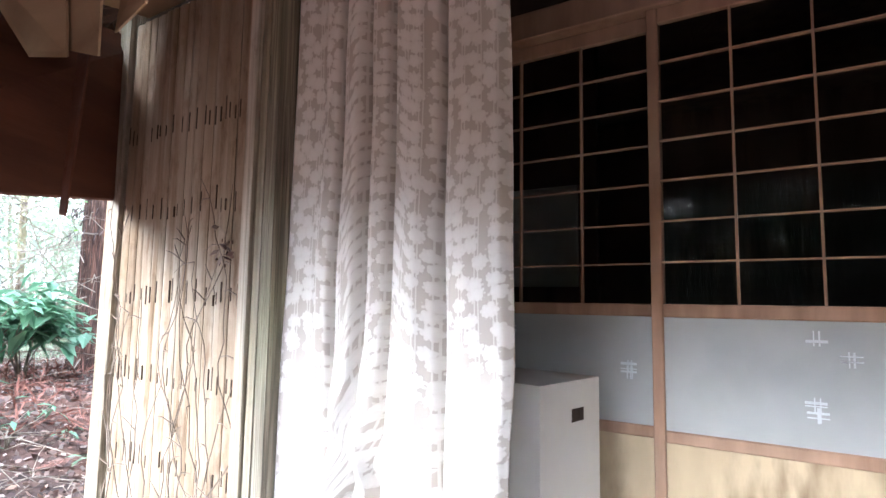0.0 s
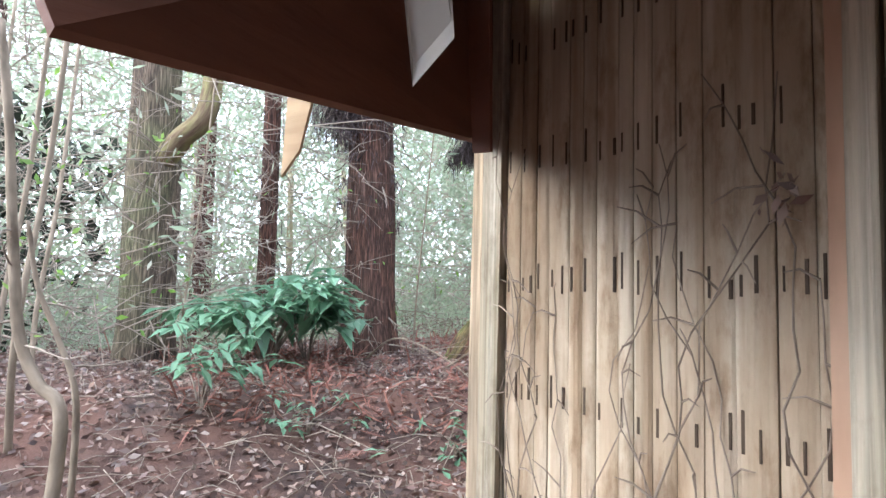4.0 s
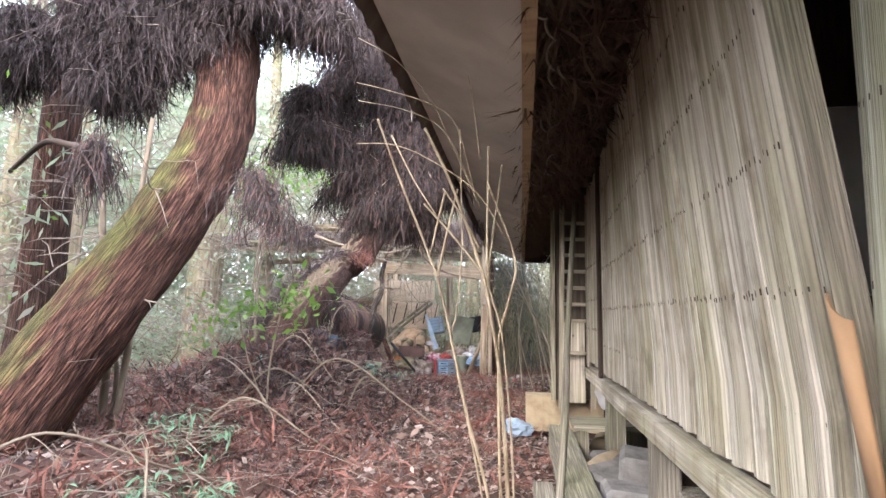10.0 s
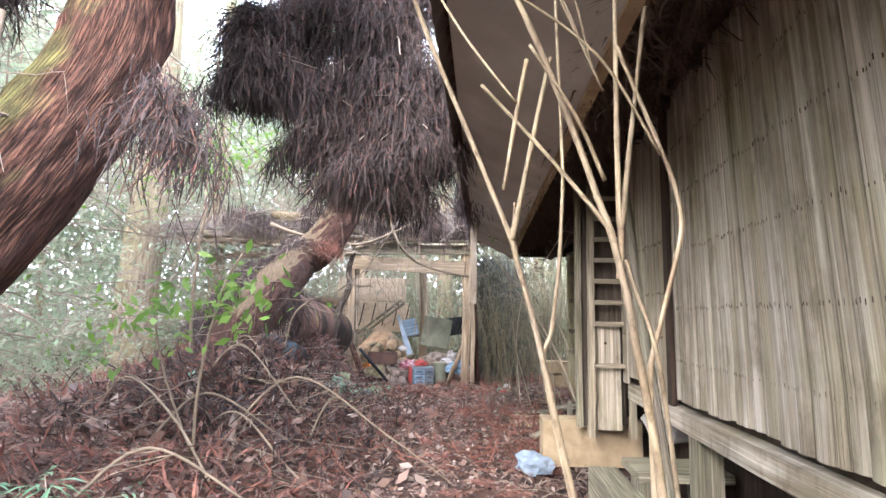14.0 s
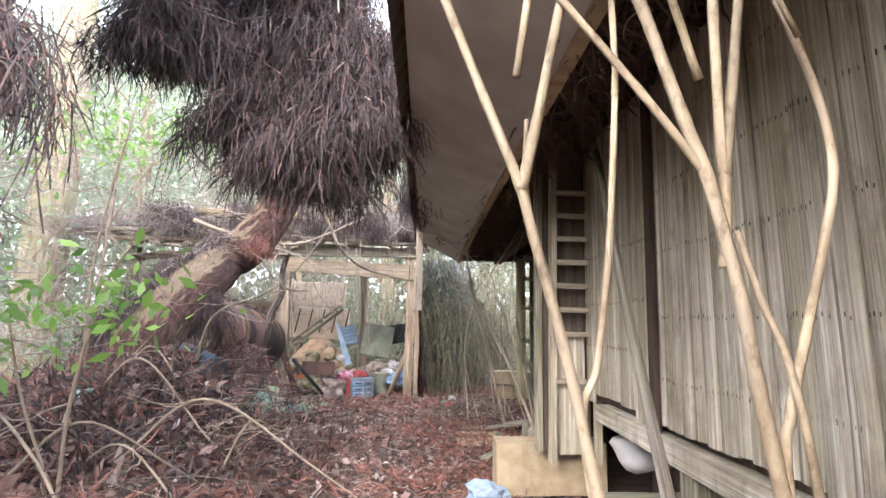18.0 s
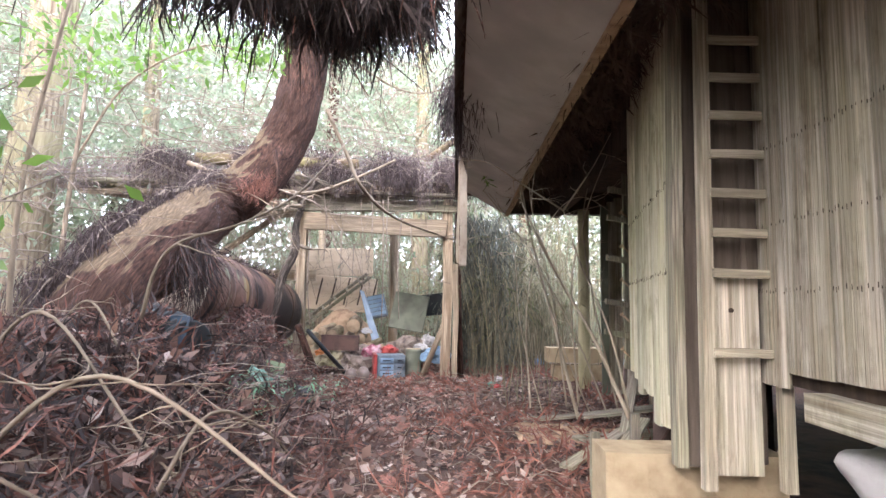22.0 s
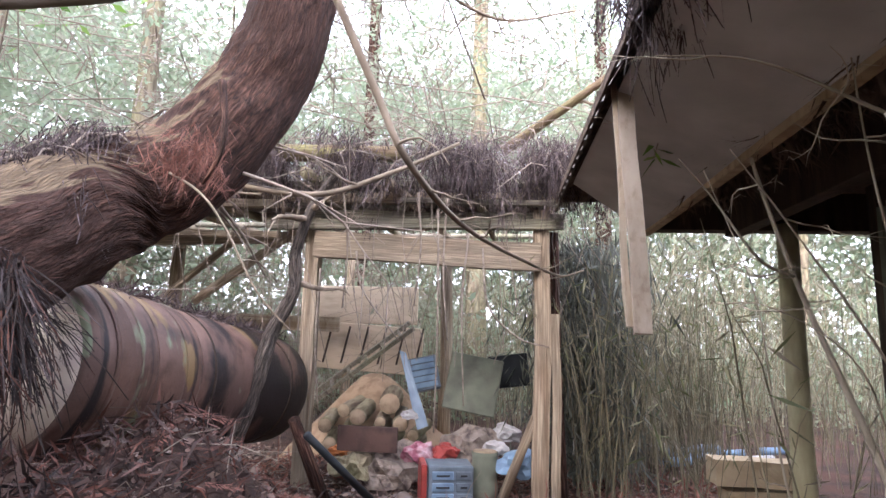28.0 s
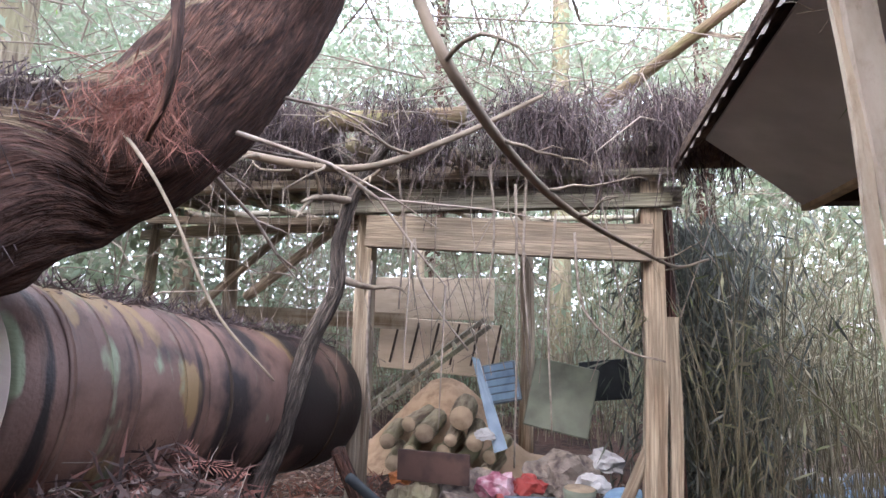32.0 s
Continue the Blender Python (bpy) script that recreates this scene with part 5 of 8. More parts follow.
dead_crown([((-4.3, 4.3, 3.85), (0.85, 0.45, 0.62)), ((-5.0, 4.2, 3.6), (0.5, 0.4, 0.4)), ((-3.6, 4.45, 4.1), (0.6, 0.5, 0.6)), ((-4.1, 4.2, 3.3), (0.4, 0.3, 0.3))], 5200, "large grey dead cedar bough hanging high", 41)
dead_crown([((-3.0, 4.6, 4.2), (0.6, 0.45, 0.6)), ((-2.5, 4.9, 4.2), (0.5, 0.4, 0.5))], 2600, "grey dead cedar bough beside the leaning trunk", 42)
dead_crown([((-2.1, 6.2, 3.45), (0.72, 0.6, 0.85)), ((-1.75, 6.0, 2.95), (0.42, 0.45, 0.6)), ((-2.45, 6.1, 2.85), (0.5, 0.45, 0.55)), ((-2.9, 6.3, 3.7), (0.5, 0.45, 0.5)), ((-2.1, 5.95, 2.6), (0.62, 0.4, 0.35)), ((-2.2, 6.3, 4.4), (0.95, 0.6, 0.55)), ((-3.0, 5.7, 3.4), (0.45, 0.4, 0.42))], 13500, "huge dead cedar bough hanging beside the eave", 43, material=M_HEAP)
dead_crown([((-2.1, 7.4, 3.4), (0.6, 0.5, 0.6)), ((-2.55, 7.5, 3.7), (0.45, 0.45, 0.45)), ((-1.75, 7.2, 3.3), (0.35, 0.4, 0.45))], 3400, "dark dead cedar bough behind the eave", 51, material=M_HEAP)
# Backlit tangle: its darkness is put into foliage and limb colours.
dead_mass([(-2.85, 4.1, 2.42), (-2.6, 3.88, 2.28), (-2.4, 3.7, 2.02)], 0.24, 700, "tangled dead cedar branch hanging low, coloured dark as if backlit", 52, 0.13, 0.2, 0.014, M_HEAP)
dead_mass([(-5.4, 2.6, 4.6), (-5.3, 2.3, 4.0), (-5.25, 2.2, 3.4)], 0.5, 4500, "grey dead foliage hanging on the straight cedar", 50, 0.22, 0.6)
dead_mass([(-3.55, 3.45, 2.42), (-3.45, 3.35, 2.38)], 0.16, 420, "small dark tuft of dead needles on a stub", 46, 0.16, 0.25, 0.02, M_HEAP)
dead_mass([(-4.72, 8.5, 1.2), (-4.5, 8.85, 1.72), (-4.35, 9.35, 2.08)], 0.3, 3000, "grey dead foliage lying over the bent trunk", 47, 0.2, 0.14)
dead_mass([(-4.3, 9.35, 2.12), (-4.1, 9.65, 2.3), (-4.0, 9.95, 2.52)], 0.28, 1600, "dead foliage caught in the bend of the trunk", 53, 0.18, 0.12)
dead_mass([(-3.98, 8.98, 1.66), (-3.88, 9.14, 1.68), (-3.8, 9.26, 1.72)], 0.1, 900, "dark dead fringe hanging before the bent trunk", 48, 0.34, 0.1, 0.03, M_HEAP)
dead_mass([(-1.4, 8.2, 3.0), (-1.42, 8.8, 2.95), (-1.4, 9.6, 2.9)], 0.2, 900, "dead foliage caught on the eave edge", 49, 0.16, 0.2)
for k, (x, z, n) in enumerate(((-2.3, 3.2, 1300), (-4.4, 3.3, 1500), (-1.35, 3.1, 1300), (-3.3, 3.25, 900), (-5.8, 3.3, 1300))):
    dead_mass([(x - 0.35, 12.5, z + 0.12), (x, 12.3, z + 0.05 * (k % 3)), (x + 0.35, 12.35, z - 0.15)], 0.4, n, "clump of pale dead cedar on the shed roof", 60 + k, 0.18, 0.3, 0.015)
stub = tube("branch_stub", spline([(-5.4, 4.6, 2.6), (-4.4, 3.9, 2.62), (-3.9, 3.6, 2.5), (-3.45, 3.35, 2.36)], 6), np.linspace(0.02, 0.028, 19), M_DARKWOOD, None, "", 7)
tagged(stub, "dark broken branch reaching out of the wood", "branch")


# ---- tank ----
def tank():
    a, b = Vector((-4.495, 9.98, 1.288)), Vector((-4.273, 12.912, 0.94))
    ax = (b - a).normalized()
    L = (b - a).length
    R = 0.509
    e = empty("tank", "rusty brown steel tank lying under the bent tree", "tank", (a + b) / 2)
    m = Matrix.Translation(a) @ ax.to_track_quat("Z", "Y").to_matrix().to_4x4()
    inv = Matrix.Translation(-(a + b) / 2)

    def ring(prof, name, material, label="", sides=48):
        v, f = [], []
        for z, r in prof:
            for k in range(sides):
                t = 2 * math.pi * k / sides
                rr = r * (1 + 0.012 * noise.noise(Vector((math.cos(t) * 1.5, math.sin(t) * 1.5, z * 3))))
                v.append(m @ Vector((rr * math.cos(t), rr * math.sin(t), z)))
        for i in range(len(prof) - 1):
            for k in range(sides):
                p, q = i * sides + k, i * sides + (k + 1) % sides
                f.append((p, q, q + sides, p + sides))
        o = from_arrays(name, v, f, material, e, label, True)
        set_grain(o.data, [(p.z, 0.3 * p.x, (p - a).dot(ax)) for p in v])
        o.matrix_parent_inverse = inv
        return o

    prof = [(0.0, 0.0001), (0.0, R * 0.95), (0.005, R), (0.34, R)]
    for z in (0.4, 0.55, 0.83, 1.0):
        prof += [(z - 0.035, R), (z - 0.02, R * 1.018), (z, R * 1.02), (z + 0.004, R * 0.985), (z + 0.014, R * 0.985), (z + 0.02, R)]
    ring(prof + [(L - 0.22, R), (L - 0.12, R * 0.985), (L - 0.05, R * 0.93), (L - 0.01, R * 0.8), (L + 0.03, R * 0.5), (L + 0.05, 0.0001)], "shell", M_TANK)
    ring([(0.2, R * 1.0), (0.2, R * 1.015), (0.23, R * 1.015), (0.23, R)], "band", M_TANK, "raised steel band")
    ring([(2.43, R), (2.43, R * 1.012), (2.46, R * 1.012), (2.46, R)], "band", M_DARKWOOD, "dark weld seam")
    ring([(1.17, R), (1.17, R * 1.012), (1.195, R * 1.012), (1.195, R)], "band", M_DARKWOOD, "dark weld seam")
    ring([(-0.004, 0.0001), (-0.004, R * 0.93), (0.0, R * 0.93)], "end_disc", M_TANKEND, "pale peeling end plate")
    r2 = np.random.default_rng(88)
    s, q = r2.uniform(0.1, 1.0, 1500), r2.normal(size=1500) * 0.17
    side = ax.cross(Vector((0, 0, 1))).normalized()
    c = np.array([a + ax * (L * p) + side * (R * math.sin(w)) + Vector((0, 0, R * math.cos(w) + 0.01)) for p, w in zip(s, q)])
    tagged(quads("tank_litter", strips(c, 0.12, 0.005, r2, 0.1, 1.0), M_DEAD), "dead cedar sprays lying on top of the tank", "leaf litter", kind="stuff")


tank()


M_DEADPALE = leafy("pale_dead_cedar", [(0.24, 0.2, 0.195), (0.12, 0.09, 0.083), (0.33, 0.28, 0.27), (0.17, 0.12, 0.105), (0.28, 0.235, 0.24)], 0.9, 0.2)


# ---- open shed ----
def shed():
    e = empty("shed", "collapsing open wooden shed under a roof of dead branches", "shed", (-3, 14, 0))
    inv = Matrix.Translation((3, -14, 0))

    def put(o):
        o.matrix_parent_inverse = inv
        return o

    def beam(name, p, q, w, h, material, seed, lab=""):
        p, q = Vector(p), Vector(q)
        L = (q - p).length
        m = Matrix.Translation(p) @ (q - p).to_track_quat("X", "Z").to_matrix().to_4x4()
        o = warped(name, (0, -w / 2, -h / 2, L, w / 2, h / 2), material, e, lab, cuts=10, amp=0.02, seed=seed, axis=0)
        for vert in o.data.vertices:
            vert.co = m @ vert.co
        return put(o)

    def pole(name, p, q, r, material, seed, lab=""):
        ln = spline([p, tuple((a + b) / 2 + 0.015 * ((seed * 7) % 3 - 1) for a, b in zip(p, q)), q], 6)
        return put(tube(name, ln, np.linspace(r, r * 0.88, len(ln)), material, e, lab, 12, 0.1, seed))

    # front posts: the right one is a split trunk of two halves
    put(warped("post", (-1.6, 12.62, -0.05, -1.45, 12.76, 2.75), M_POST, e, "pale split corner post", cuts=14, amp=0.03, seed=31))
    put(warped("post", (-1.44, 12.62, -0.05, -1.36, 12.72, 1.75), M_POST, e, "split half of the corner post", cuts=10, amp=0.025, seed=33))
    pole("post", (-1.3, 13.0, 0), (-1.38, 13.0, 2.6), 0.05, M_BARK, 3, "dark round post")
    put(warped("post", (-3.92, 12.82, 0.0, -3.78, 12.96, 2.7), M_POST, e, "pale square front post", cuts=12, amp=0.02, seed=35))
    pole("post", (-2.72, 16.0, 0), (-2.75, 16.0, 2.9), 0.1, M_POST, 5)
    pole("post", (-6.5, 14.9, 0), (-6.55, 14.9, 2.9), 0.1, M_POST, 7)
    pole("post", (-7.6, 14.6, 0), (-7.5, 14.6, 2.9), 0.08, M_POST, 9)
    pole("post", (-4.6, 17.2, 0), (-4.6, 17.2, 2.9), 0.08, M_POST, 11)
    beam("beam", (-3.78, 12.72, 2.4), (-1.55, 12.55, 2.27), 0.12, 0.26, M_POST, 41, "thick pale front beam")
    beam("beam", (-3.9, 12.95, 2.74), (-1.3, 12.8, 2.66), 0.1, 0.14, M_GREYWOOD, 42)
    beam("beam", (-7.8, 14.7, 2.72), (-4.1, 13.9, 2.7), 0.1, 0.13, M_POST, 43)
    beam("beam", (-7.8, 15.6, 1.72), (-4.3, 15.6, 1.66), 0.04, 0.22, M_PANELA, 44, "pale weathered side board")
    pole("brace", (-7.2, 14.6, 1.4), (-5.3, 14.2, 2.75), 0.05, M_POST, 13)
    pole("brace", (-5.9, 14.3, 1.9), (-4.4, 13.9, 2.8), 0.06, M_POST, 15)
    for k in range(9):
        x = -7.8 + k * 0.8
        y0 = 12.3 + 0.5 * smooth((-4 - x) / 3) + 0.25 * ((k * 37) % 5) / 5
        pole("rafter", (x, y0, 2.95 + 0.04 * (k % 3)), (x + 0.2, 17.0, 3.25), 0.055, M_BARK2 if k % 2 else M_POST, 50 + k)
    for k, y in enumerate((12.55, 13.1, 13.8, 14.6, 15.6, 16.6)):
        pole("purlin", (-8.2, y + 0.25, 3.02 + 0.05 * k), (-1.15, y, 3.0 + 0.05 * k), 0.045, M_GREYWOOD, 70 + k)
    put(slab_mesh("roof_cover", [(-8.3, 13.1, 3.1), (-1.2, 12.9, 3.08), (-1.15, 15.3, 3.28), (-8.3, 15.3, 3.28)], 0.05, M_STRAW, e, "rotting bark and straw cover"))
    for k, (x0, x1, y, z, h, mm) in enumerate(((-4.3, -1.4, 12.6, 2.6, 0.1, M_GREYWOOD), (-4.0, -2.2, 12.75, 2.86, 0.06, M_POST), (-2.9, -1.3, 12.5, 2.78, 0.05, M_GREYWOOD), (-4.4, -1.6, 12.9, 2.96, 0.06, M_PANELA), (-7.6, -4.2, 12.9, 2.86, 0.08, M_POST), (-6.6, -4.4, 13.3, 2.6, 0.07, M_POST), (-3.6, -1.7, 13.3, 2.72, 0.05, M_PANELA), (-4.2, -2.6, 13.6, 2.86, 0.06, M_GREYWOOD))):
        beam("roof_plank", (x0, y + 0.12, z + 0.03 * (k % 3)), (x1, y, z), 0.09, h, mm, 90 + k)
    for k in range(12):
        x = -4.2 + 0.26 * k
        beam("batten", (x, 12.45 + 0.05 * (k % 4), 2.93 + 0.02 * (k % 3)), (x + 0.25, 13.9, 3.05), 0.05, 0.03, M_GREYWOOD if k % 2 else M_POST, 110 + k)
    pole("roof_log", (-5.4, 12.4, 3.3), (-2.9, 12.35, 3.22), 0.09, M_MOSS, 81, "mossy log lying on the roof")
    r2 = np.random.default_rng(77)
    n = 7000
    c = np.stack([r2.uniform(-8.4, -1.0, n), 12.3 + np.abs(r2.normal(size=n)) * 0.9, 3.12 + r2.uniform(0, 0.17, n)], 1)
    c[:, 2] += 0.2 * np.array([noise.noise(Vector((x * 1.1, y, 0))) for x, y, _ in c])
    put(quads("roof_litter", strips(c, 0.13, 0.0045, r2, 0.2, 1.0), M_DEADPALE, e, "mat of grey dead needle sprays"))
    n = 900
    c = np.stack([r2.uniform(-8.2, -1.0, n), 12.25 + np.abs(r2.normal(size=n)) * 0.2, 3.12 + r2.uniform(-0.06, 0.15, n)], 1)
    c = c[np.array([noise.noise(Vector((x * 1.7, 0, 3))) for x in c[:, 0]]) > -0.1]
    put(quads("roof_fringe", sprays(c, r2.normal(size=c.shape), 0.26, r2), M_DEADPALE, e, "dead sprays hanging over the roof edge"))
    runs = []
    for _ in range(170):
        p = np.array([r2.uniform(-8.0, -1.0), r2.uniform(12.2, 12.9), r2.uniform(3.0, 3.4)])
        d = r2.normal(size=3) * (1, 0.4, 0.35)
        L = r2.uniform(0.3, 1.1)
        runs.append((np.array([p, p + d * L * 0.5 + (0, -0.05, 0.04), p + d * L + (0, -0.1, -0.2)]), [0.008, 0.006, 0.003]))
    for _ in range(60):
        p = np.array([r2.uniform(-5.5, -1.1), r2.uniform(12.4, 13.2), 3.0])
        runs.append((np.array([p, p + (r2.normal() * 0.08, r2.normal() * 0.06, -0.5), p + (r2.normal() * 0.2, r2.normal() * 0.1, -r2.uniform(0.7, 1.9))]), [0.006, 0.005, 0.003]))
    put(tubes("roof_twig", runs, M_TWIG, e, "tangle of bare twigs and vines", 4))


def slab_mesh(name, corners, thick, material, parent, label=""):
    p = [Vector(c) for c in corners]
    nrm = (p[1] - p[0]).cross(p[3] - p[0]).normalized() * thick
    v = p + [q + nrm for q in p]
    return from_arrays(name, v, [(3, 2, 1, 0), (4, 5, 6, 7), (0, 1, 5, 4), (1, 2, 6, 5), (2, 3, 7, 6), (3, 0, 4, 7)], material, parent, label)


shed()

# vines hanging from the shed roof
for k, pts in enumerate((
    [(-2.51, 12.35, 2.68), (-2.49, 12.40, 1.63), (-2.50, 12.45, 0.66)],
    [(-2.22, 12.35, 2.46), (-2.27, 12.40, 1.79), (-2.24, 12.45, 0.90)],
    [(-2.70, 12.35, 2.84), (-2.67, 12.40, 2.33), (-2.72, 12.45, 1.78)],
    [(-3.60, 12.35, 2.11), (-3.62, 12.40, 1.42), (-3.57, 12.45, 0.78)],
    [(-2.09, 12.35, 2.32), (-2.03, 12.40, 1.80), (-1.76, 12.45, 1.52), (-1.48, 12.50, 1.44)],
    [(-3.27, 12.35, 2.28), (-3.20, 12.40, 1.92), (-2.85, 12.45, 1.46)],
    [(-2.43, 12.35, 2.79), (-2.45, 12.40, 2.09), (-2.40, 12.45, 1.48)],
    [(-3.42, 12.35, 2.82), (-3.37, 12.40, 2.33), (-3.40, 12.45, 1.75)],
)):
    ln = spline(pts, 6)
    tagged(tube("hanging_vine", ln, np.linspace(0.012, 0.007, len(ln)), M_TWIG, None, "", 6, 0.1, k), "thin brown vine hanging from the shed roof", "vine", "hanging vines")


# ---- things along the long wall ----
def group(name, label, category, at, made, grp=""):
    """Parents freshly made parts to an Empty at the given base."""
    e = empty(name, label, category, at, grp)
    for o in made:
        o.parent = e
        o.matrix_parent_inverse = Matrix.Translation([-c for c in at])
    return e


M_LADDER = mat("pale_ladder_wood", (0.56, 0.5, 0.38), (0.33, 0.28, 0.2), 0.85, (28, 28, 1.6), 8, 0.5, 90, vary=0.12, third=(0.42, 0.37, 0.26), blotch=4)
cracked(M_LADDER, (60, 60, 1.3), 0.35, 0.003)


def ladder():
    made = []
    m = pose(-0.08, 6.62, 0.33, -1.0, 0.8, 0)
    for x in (-0.215, 0.13):
        o = warped("rail", (x, -0.025, 0.0, x + 0.055, 0.025, 2.35), M_LADDER, cuts=10, amp=0.006, seed=x + 3)
        made.append(o)
    for k, z in enumerate((0.6, 0.955, 1.14, 1.325, 1.51, 1.695, 1.88, 2.065)):
        made.append(warped("rung", (-0.17, -0.045, z - 0.02, 0.155, -0.026, z + 0.02), M_LADDER, cuts=4, amp=0.004, seed=k, axis=0))
    for o in made:
        for vt in o.data.vertices:
            vt.co = m @ vt.co
    p = boxed("back_panel", (-0.27, 6.67, 0.38, 0.0, 6.688, 1.27), M_PANEL, bev=0.002)
    p["label"] = "pale plank behind the rungs with a round hole"
    made.append(p)
    # Dark disc on the plank in place of a shaded hole.
    h = tube("knot_hole", [(-0.13, 6.66, 1.12), (-0.13, 6.671, 1.12)], [0.011, 0.011], M_MARK, sides=10)
    made.append(h)
    h.parent = p
    made.remove(h)
    group("ladder", "narrow grey wooden ladder leaning against the bay", "ladder", (-0.08, 6.62, 0.36), made)


ladder()


def log_piece(name, p, q, r, label, category="log", material=None, seed=1, grp="", cut=True):
    ln = spline([p, tuple((a + b) / 2 for a, b in zip(p, q)), q], 5)
    a = tube("bark", ln, [r * (1 + 0.05 * math.sin(i * 1.3 + seed)) for i in range(len(ln))], material or M_LOG, sides=14, rough=0.1, seed=seed)
    made = [a]
    if cut:
        d = (Vector(q) - Vector(p)).normalized()
        for end, s in ((p, -1), (q, 1)):
            c = Vector(end) + d * s * 0.002
            made.append(tube("cut_end", [c, c + d * s * 0.004], [r * 0.93, r * 0.9], M_CUT, sides=14))
    return group(name, label, category, p, made, grp)


M_CUT = mat("cut_wood", (0.42, 0.32, 0.21), (0.26, 0.185, 0.12), 0.85, (10, 10, 10), 6, 0.2, vary=0.15)
# big hewn block under the ladder, step board, blocks
tagged(warped("hewn_timber", (-0.66, 6.86, 0.02, 0.22, 7.14, 0.42), M_LOG, cuts=9, amp=0.04, seed=2, axis=0), "thick pale hewn timber lying under the ladder", "timber")
tagged(warped("step_board", (-0.26, 5.2, 0.36, 0.3, 5.62, 0.41), M_GREYWOOD, cuts=6, amp=0.01, seed=4, axis=0), "rough plank step before the ladder", "plank")
tagged(warped("timber_block", (-0.22, 5.25, 0.0, -0.13, 5.55, 0.36), M_GREYWOOD, cuts=5, amp=0.01, seed=6), "wooden block under the step plank", "block")
tagged(warped("timber_block", (0.14, 5.25, 0.0, 0.24, 5.55, 0.36), M_GREYWOOD, cuts=5, amp=0.01, seed=7), "wooden block under the step plank", "block")
tagged(warped("long_timber", (-0.44, 2.7, 0.04, -0.24, 5.85, 0.28), M_GREYWOOD, cuts=14, amp=0.03, seed=9, axis=1), "long weathered timber lying along the wall", "timber")
tagged(warped("long_timber", (-0.62, 2.9, 0.0, -0.48, 4.6, 0.1), M_GREYWOOD, cuts=10, amp=0.02, seed=19, axis=1), "short weathered timber lying in the leaves", "timber")
log_piece("short_log", (-0.2, 4.52, 0.18), (0.12, 5.05, 0.2), 0.09, "short cut log under the sill", seed=3)
log_piece("short_log", (0.02, 5.7, 0.12), (0.2, 6.2, 0.14), 0.1, "short cut log in the shade under the sill", seed=4)


def rock(name, at, size, label, seed, material=None, category="stone"):
    bm = bmesh.new()
    bmesh.ops.create_icosphere(bm, subdivisions=3, radius=1)
    for vt in bm.verts:
        k = 1 + 0.28 * noise.noise(vt.co * 1.3 + Vector((seed, 0, 0))) + 0.08 * noise.noise(vt.co * 4 + Vector((seed, 3, 0)))
        vt.co = Vector((vt.co.x * size[0], vt.co.y * size[1], vt.co.z * size[2])) * k
    o = part(name, bm, material or M_STONE, smooth=True)
    o.location = at
    return tagged(o, label, category)


rock("foundation_stone", (0.24, 6.15, 0.52), (0.2, 0.22, 0.13), "pale rounded stone on the timber step", 3, M_CLOTHSTONE)
for k, (x, y, z, s) in enumerate(((0.0, 3.9, 0.22, 0.2), (-0.05, 4.4, 0.2, 0.22), (0.1, 4.2, 0.36, 0.18), (0.05, 3.3, 0.2, 0.22), (0.02, 2.7, 0.22, 0.2), (0.1, 2.2, 0.2, 0.22), (0.05, 1.6, 0.18, 0.2), (0.0, 4.85, 0.2, 0.17), (-0.1, 3.0, 0.1, 0.16))):
    o = boxed("flat_stone", (-s, -s * 0.8, -0.06 - 0.03 * (k % 3), s, s * 0.8, 0.06), M_STONE, bev=0.03)
    o.matrix_world = pose(x, y, z, 6 * math.sin(k), 5 * math.cos(k * 2), 40 * k)
    tagged(o, "flat grey foundation stone stacked under the house", "stone", "foundation stones")
# cardboard tube at the gap
v, f = [], []
for k in range(13):
    a = math.radians(-95 + 190 * k / 12)
    for z, x, r in ((0.92, 0.015, 0.015), (1.36, -0.045, 0.032)):
        v.append((x - 0.02 * math.cos(a), 1.39 + r * math.sin(a), z + 0.03 * math.sin(a)))
f = [(2 * k, 2 * k + 2, 2 * k + 3, 2 * k + 1) for k in range(12)]
o = tagged(from_arrays("cardboard_sheet", v, f, M_CARDBROWN, smooth=True), "curled brown cardboard stuck in the wall gap", "cardboard")
o.modifiers.new("thick", "SOLIDIFY").thickness = 0.005

# dark leaning pole before the far boards
tagged(tube("leaning_pole", spline([(-0.5, 3.68, 0.04), (-0.42, 4.1, 0.55), (-0.33, 4.75, 1.32), (-0.18, 5.7, 2.45)], 6), np.linspace(0.03, 0.022, 19), M_GREYWOOD, None, "", 8, 0.08), "long grey pole leaning against the eave", "pole")
tagged(boxed("upright_lath", (-0.03, 5.26, 0.8, 0.0, 5.34, 2.7), M_DARKWOOD), "dark upright slat in the wall joint", "slat")


# ---- dry canes ----
def cane(pts, r, parent, inv, seed=0):
    ln = spline(pts, 7)
    rad = np.linspace(r, r * 0.7, len(ln)) * (1 + 0.09 * (np.arange(len(ln)) % 7 == 0))
    o = tube("cane", ln, rad, M_CANE, parent, sides=9, rough=0.05, seed=seed)
    o.matrix_parent_inverse = inv
    return o


def cane_clump(at, stems, label):
    e = empty("dry_canes", label, "cane", at, "dry cane clumps")
    inv = Matrix.Translation([-c for c in at])
    for k, (pts, r) in enumerate(stems):
        cane(pts, r, e, inv, k)


